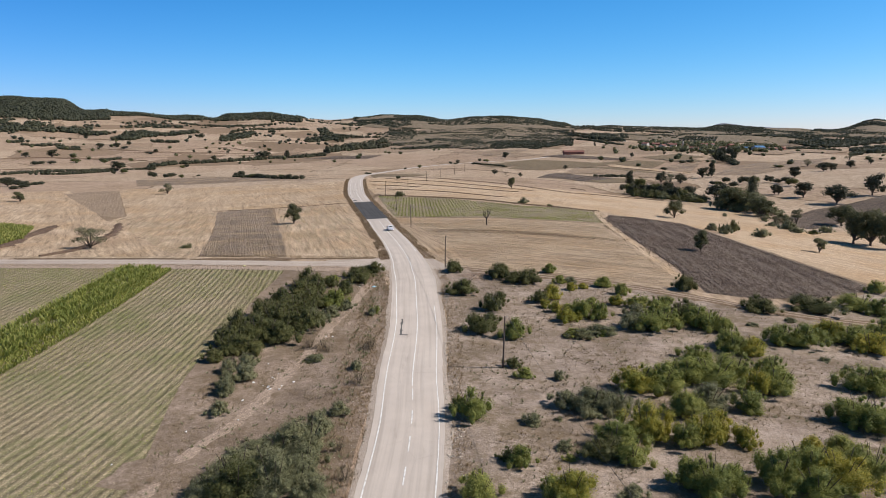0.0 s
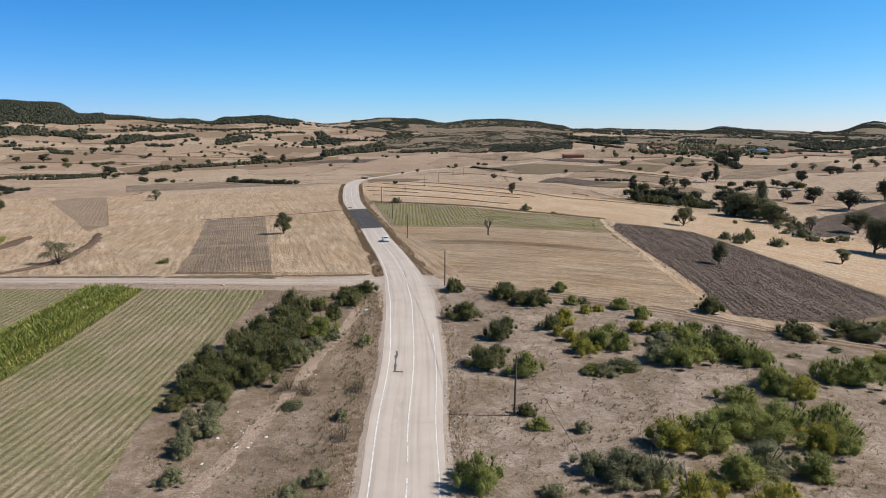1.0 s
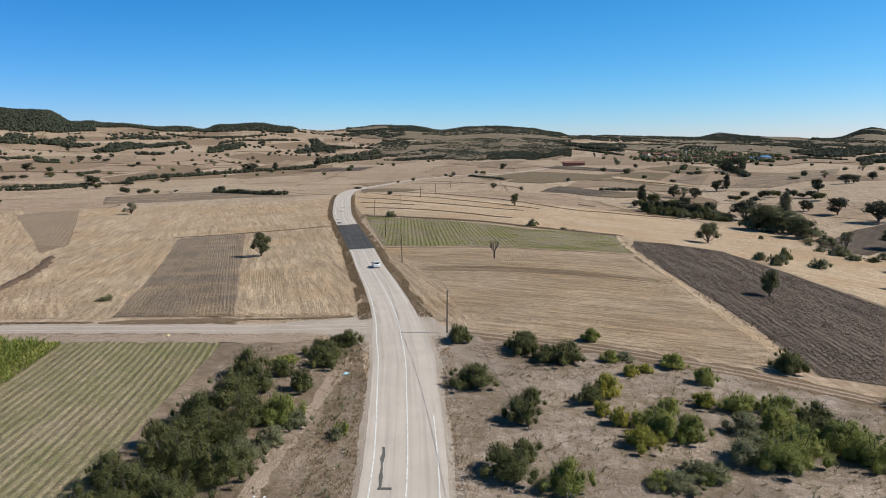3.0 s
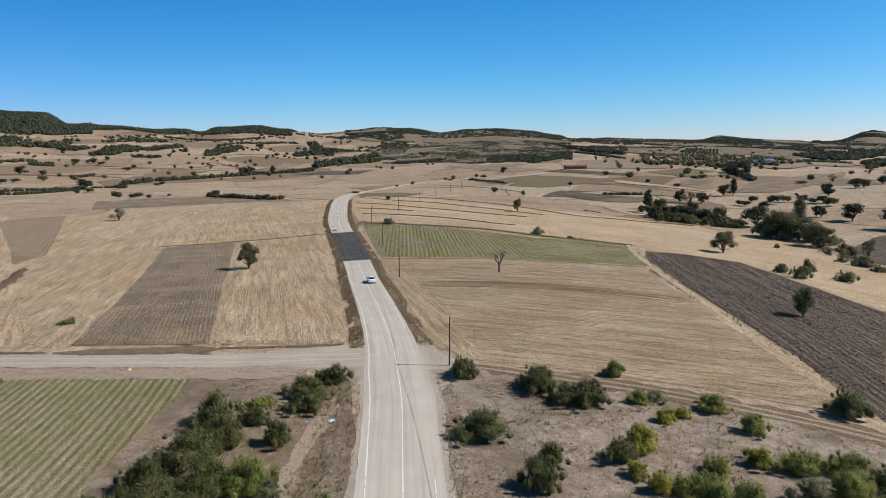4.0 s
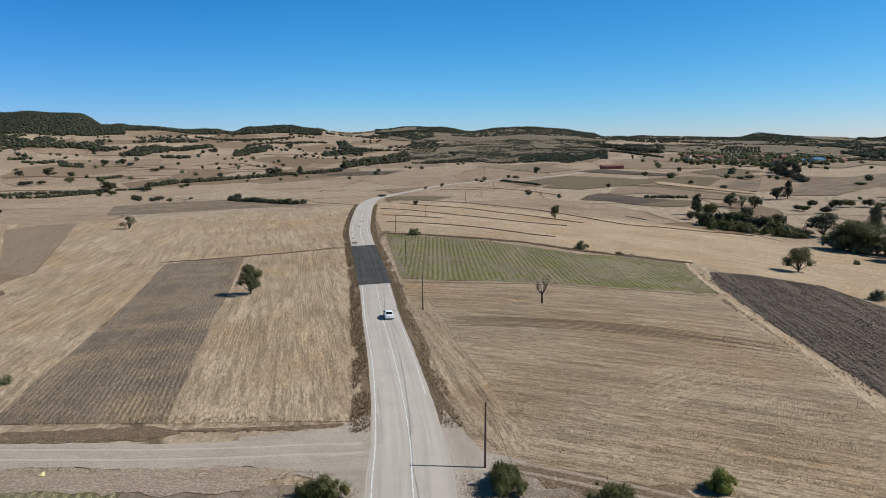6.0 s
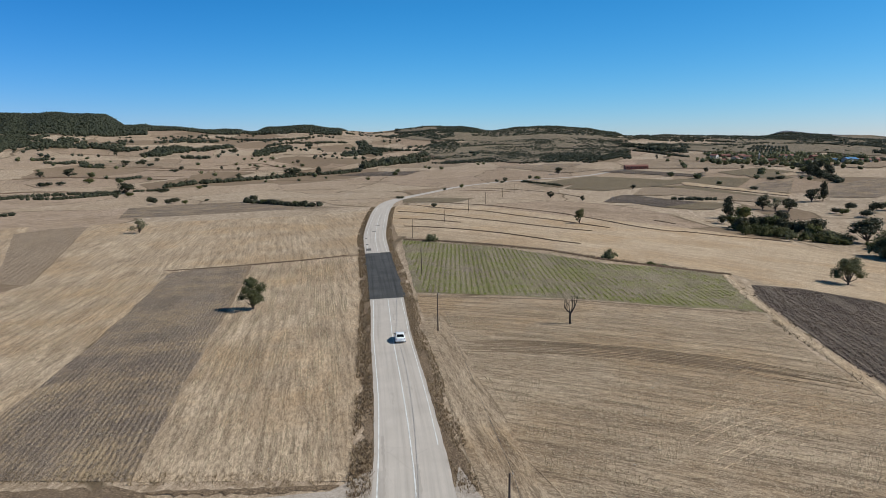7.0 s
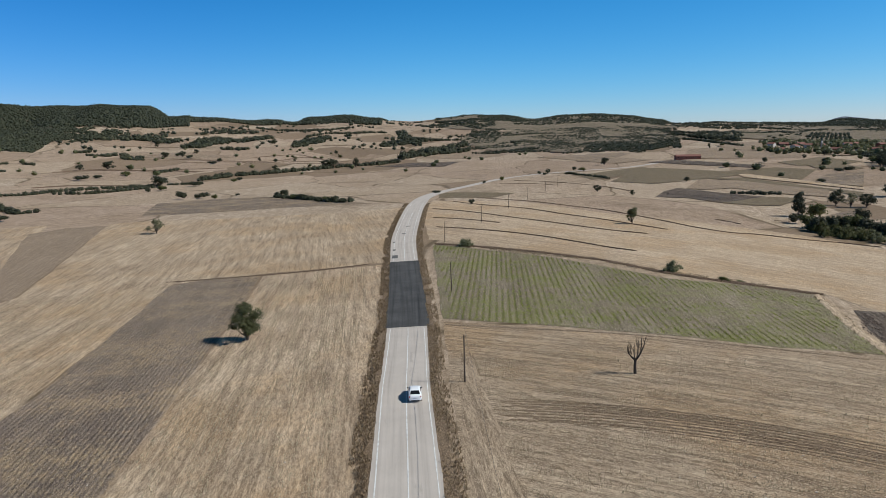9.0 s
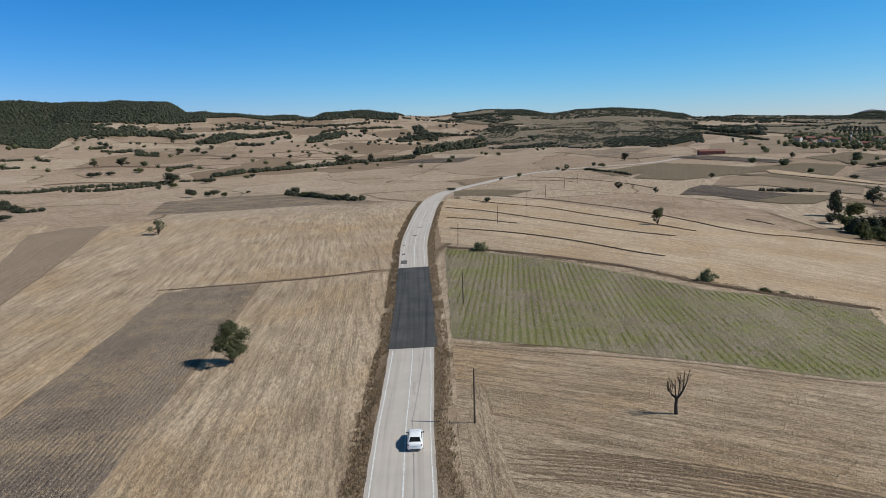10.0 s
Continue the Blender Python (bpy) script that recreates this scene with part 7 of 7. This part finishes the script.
def car(x, y, heading):
    root = tagged(new("car"), "white four-door saloon car on the road", "car")
    hull = []
    for yy, w, zb, zt in ((-2.17, 0.66, 0.42, 0.74), (-2.12, 0.78, 0.33, 0.93), (-1.98, 0.84, 0.27, 1.0), (-1.6, 0.87, 0.22, 1.0), (-1.0, 0.88, 0.20, 0.97), (0, 0.88, 0.19, 0.94),
                          (0.8, 0.875, 0.19, 0.92), (1.2, 0.865, 0.2, 0.90), (1.7, 0.84, 0.22, 0.82), (2.02, 0.77, 0.27, 0.72), (2.15, 0.66, 0.34, 0.62)):
        side = [(w * 0.86, zb), (w * 0.98, zb + 0.1), (w, zb + (zt - zb) * 0.5), (w * 0.975, zt - 0.12), (w * 0.9, zt - 0.02), (w * 0.6, zt + 0.015), (0.0, zt + 0.025)]
        hull.append([(a, yy, b) for a, b in side] + [(-a, yy, b) for a, b in side[-2::-1]])
    part("body", loft(hull), MAT_CARPAINT, root, "", True)

    def level(z, y0, y1, w, r):
        out = []
        for cx, cy, a0 in ((w - r, y1 - r, 0), (-w + r, y1 - r, 90), (-w + r, y0 + r, 180), (w - r, y0 + r, 270)):
            for k in range(4):
                t = radians(a0 + 30 * k)
                out.append((cx + r * math.cos(t), cy + r * math.sin(t), z))
        return out

    part("roof", loft([level(0.9, -1.82, 1.08, 0.82, 0.12), level(1.12, -1.55, 0.72, 0.755, 0.13), level(1.36, -1.16, 0.2, 0.66, 0.14), level(1.43, -0.98, 0.05, 0.6, 0.16), level(1.455, -0.75, -0.15, 0.45, 0.2)]), MAT_CARPAINT, root, "", True)

    def pane(name, quad, label):
        a, b, c, d = (Vector(q) for q in quad)
        n = (b - a).cross(d - a).normalized() * 0.014
        inner = [q for q in (a, b, c, d)]
        verts = [tuple(q + n) for q in inner] + [tuple(q - n * 3) for q in inner]
        part(name, (verts, [(0, 1, 2, 3), (7, 6, 5, 4), (0, 4, 5, 1), (1, 5, 6, 2), (2, 6, 7, 3), (3, 7, 4, 0)]), MAT_GLASS, root, label)

    pane("rear_window", [(-0.63, -1.68, 1.02), (0.63, -1.68, 1.02), (0.53, -1.2, 1.335), (-0.53, -1.2, 1.335)], "dark tinted rear window")
    pane("windscreen", [(0.66, 0.87, 1.03), (-0.66, 0.87, 1.03), (-0.55, 0.24, 1.34), (0.55, 0.24, 1.34)], "dark sloping windscreen")
    for s in (1, -1):
        for y0, y1, t0, t1 in ((-0.42, 0.62, -0.42, 0.14), (-1.4, -0.5, -1.06, -0.5)):
            q = [(0.79 * s, y0, 1.0), (0.79 * s, y1, 1.0), (0.672 * s, t1, 1.335), (0.672 * s, t0, 1.335)]
            pane("side_window", q if s > 0 else q[::-1], "dark side window")
        part("mirror", moved(box(-0.1, 0.1, -0.06, 0.05, -0.06, 0.07, 0.03), Matrix.Translation((0.93 * s, 0.62, 1.02))), MAT_TRIM, root, "dark door mirror", True)
        part("tail_light", moved(box(-0.15, 0.13, -0.05, 0.05, -0.07, 0.09, 0.025), pose(0.66 * s, -2.08, 0.83, 0, 0, -18 * s)), MAT_TAIL, root, "red tail light", True)
        part("headlight", moved(box(-0.17, 0.17, -0.06, 0.05, -0.06, 0.06, 0.025), pose(0.58 * s, 2.0, 0.66, 0, 0, -24 * s)), MAT_LAMP, root, "clear headlight", True)
        part("door_handle", box(0.875 * s - 0.02, 0.875 * s + 0.02, -0.3, -0.14, 0.8, 0.83, 0.008), MAT_CARPAINT, root)
        for yy in (-1.32, 1.32):
            turn_ = Matrix.Translation((0.78 * s, yy, 0.31)) @ pose(0, 0, 0, 0, 90, 0)
            wheel = part("wheel", moved(lathe([(0.2, -0.1), (0.3, -0.1), (0.315, -0.06), (0.315, 0.06), (0.3, 0.1), (0.2, 0.1)], 20), turn_), MAT_RUBBER, root, "black tyre", True)
            part("rim", moved(lathe([(0.06, -0.108), (0.2, -0.106), (0.205, 0.0), (0.2, 0.106), (0.06, 0.108)], 14), turn_), MAT_RIM, wheel, "silver wheel rim", True)
    bumper = part("bumper", box(-0.72, 0.72, -2.2, -2.0, 0.38, 0.58, 0.05), MAT_CARPAINT, root, "", True)
    part("bumper_insert", box(-0.5, 0.5, -2.208, -2.05, 0.36, 0.42, 0.01), MAT_TRIM, bumper, "dark lower bumper strip")
    part("number_plate", box(-0.26, 0.26, -2.185, -2.12, 0.64, 0.75, 0.005), MAT_PLATE, root, "plain pale number plate")
    root.matrix_basis = pose(x, y, ground_z(x, y) + 0.105, 0, 0, heading)


_s = S(196.6)
_x, _y = road_at(_s, 1.35)
_p, _q = road_at(_s - 3, 1.35), road_at(_s + 3, 1.35)
car(float(_x), float(_y), math.degrees(math.atan2(-(_q[0] - _p[0]), _q[1] - _p[1])))

# ---- shed, village ----
MAT_TILE = plain("red roof tiles", (0.21, 0.09, 0.068), 0.85, grain=0.3, scale=0.8)
MAT_PLASTER = plain("pale plaster", (0.47, 0.43, 0.385), 0.9, grain=0.15, scale=0.4)
MAT_BRICKWALL = plain("red brick wall", (0.26, 0.10, 0.07), 0.9, grain=0.25, scale=0.6)
MAT_BLUE = plain("blue sheet roof", (0.07, 0.19, 0.36), 0.5, grain=0.1)
MAT_PANE = plain("dark window", (0.03, 0.035, 0.04), 0.15)
MAT_DOOR = plain("brown door", (0.12, 0.07, 0.045), 0.7)


def house(name, label, x, y, w, d, h, rise, turn, wall, roof, windows=2):
    root = tagged(new(name), label, "house" if name == "house" else "shed", "village houses" if name == "house" else "")
    v = [(a * w / 2, b * d / 2, z) for z in (-0.6, h) for a, b in ((-1, -1), (1, -1), (1, 1), (-1, 1))] + [(-w / 2, 0, h + rise), (w / 2, 0, h + rise)]
    part("wall", (v, [(0, 1, 5, 4), (2, 3, 7, 6), (1, 2, 6, 9, 5), (3, 0, 4, 8, 7)]), wall, root)
    e, t = 0.45, 0.18
    lift = rise * (1 + e / (d / 2))
    prof = [(-d / 2 - e, h + rise - lift), (0, h + rise), (d / 2 + e, h + rise - lift)]
    rv = [(s * (w / 2 + e), b, z + 0.03 + k * t) for s in (-1, 1) for k in (0, 1) for b, z in prof]
    part("roof", (rv, [(3, 4, 10, 9), (4, 5, 11, 10), (0, 6, 7, 1), (1, 7, 8, 2), (0, 1, 4, 3), (1, 2, 5, 4), (6, 9, 10, 7), (7, 10, 11, 8), (0, 3, 9, 6), (2, 8, 11, 5)]), roof, root)
    for k in range(windows):
        cx = (k + 0.5 - windows / 2) * w / windows
        win = part("window", box(cx - 0.55, cx + 0.55, -d / 2 - 0.05, -d / 2 + 0.1, h * 0.38, h * 0.38 + 1.2), MAT_PLASTER, root, "pale window frame")
        part("pane", box(cx - 0.47, cx + 0.47, -d / 2 - 0.06, -d / 2 + 0.05, h * 0.38 + 0.08, h * 0.38 + 1.12), MAT_PANE, win, "dark window glass")
    part("door", box(-0.5 + w * 0.18, 0.5 + w * 0.18, -d / 2 - 0.06, -d / 2 + 0.1, 0, 2.05), MAT_DOOR, root, "brown door")
    root.matrix_basis = pose(x, y, ground_z(x, y), 0, 0, turn)


house("shed", "long low red shed beside the far road", 167, 868, 26, 9, 3.4, 1.6, 4, MAT_BRICKWALL, MAT_TILE, 6)
for n_, (x, y) in enumerate(((317, 1059), (344, 1092), (366, 1092), (350, 1025), (378, 1058), (365, 983), (399, 1029), (443, 1105), (488, 1177), (444, 1039), (446, 1010), (430, 953), (329, 1011), (301, 985), (379, 945), (383, 921), (470, 960), (505, 1000))):
    tall = 3.2 + 2.6 * (n_ % 3 == 0)
    pale = n_ % 4 != 1
    house("house", "village house with red tiled gable roof" if n_ != 11 else "village house with bright blue sheet roof", x, y, 9 + 2.5 * (n_ % 3), 8, tall, 1.9, (n_ * 37) % 90 - 45, MAT_PLASTER if pale else MAT_BRICKWALL, MAT_BLUE if n_ == 11 else MAT_TILE)
house("house", "big village building with blue sheet roof", 442, 943, 16, 10, 4.8, 2.2, 20, MAT_PLASTER, MAT_BLUE, 4)
tower = tagged(new("minaret"), "slim white village minaret with pointed cap", "tower")
part("shaft", lathe([(1.0, -0.5), (0.9, 9.5), (1.3, 9.8), (1.3, 10.6), (0.75, 10.7), (0.7, 13)], 12), MAT_PLASTER, tower, "", True)
part("cap", lathe([(0.85, 13), (0.1, 16.5)], 12), MAT_PANE, tower, "dark pointed cap")
tower.location = (352, 990, ground_z(352, 990))

# ---- litter ----
MAT_BAG = plain("white plastic bag", (0.70, 0.70, 0.69), 0.5, grain=0.1, scale=12)
MAT_BLUEBAG = plain("pale blue plastic", (0.35, 0.58, 0.70), 0.5, grain=0.1, scale=12)
MAT_YELLOW = plain("yellowed sack", (0.58, 0.53, 0.25), 0.7, grain=0.2, scale=9)


def rag(name, label, x, y, size, mat, seed):
    rnd = np.random.RandomState(seed)
    v = ICO_V * rnd.uniform(0.55, 1.25, (len(ICO_V), 1)) * size * (1, 0.7, 0.35)
    v[:, 2] = np.maximum(v[:, 2], -0.03)
    ob = tagged(new(name, mesh_of(name, v.tolist(), ICO_F, mat, None, False)), label, "litter", "roadside litter")
    ob.matrix_basis = pose(x, y, ground_z(x, y) + (0.2 if name == "sack" else 0.08), 0, 0, seed * 47)


rag("plastic_sheet", "crumpled pale blue plastic sheet on dry ground", -13.0, 119.5, 0.7, MAT_BLUEBAG, 1)
rag("sack", "dirty yellow sack beside the gravel lane", -41.2, 133.4, 0.6, MAT_YELLOW, 2)
rnd_ = np.random.RandomState(8)
for n_ in range(14):
    rag("plastic_bag", "crumpled white plastic litter on bare soil", -20.3 + rnd_.normal(0, 1.6), 73.5 + rnd_.normal(0, 3.2) + n_ * 0.12, rnd_.uniform(0.1, 0.3), MAT_BAG, 10 + n_)
for n_ in range(12):
    rag("plastic_bag", "white plastic scrap blown onto dry ground", rnd_.uniform(-30, -10), rnd_.uniform(50, 130), rnd_.uniform(0.1, 0.25), MAT_BAG, 40 + n_)
rag("plastic_bag", "white plastic bag caught on a shrub", 40.5, 88, 0.35, MAT_BAG, 60)
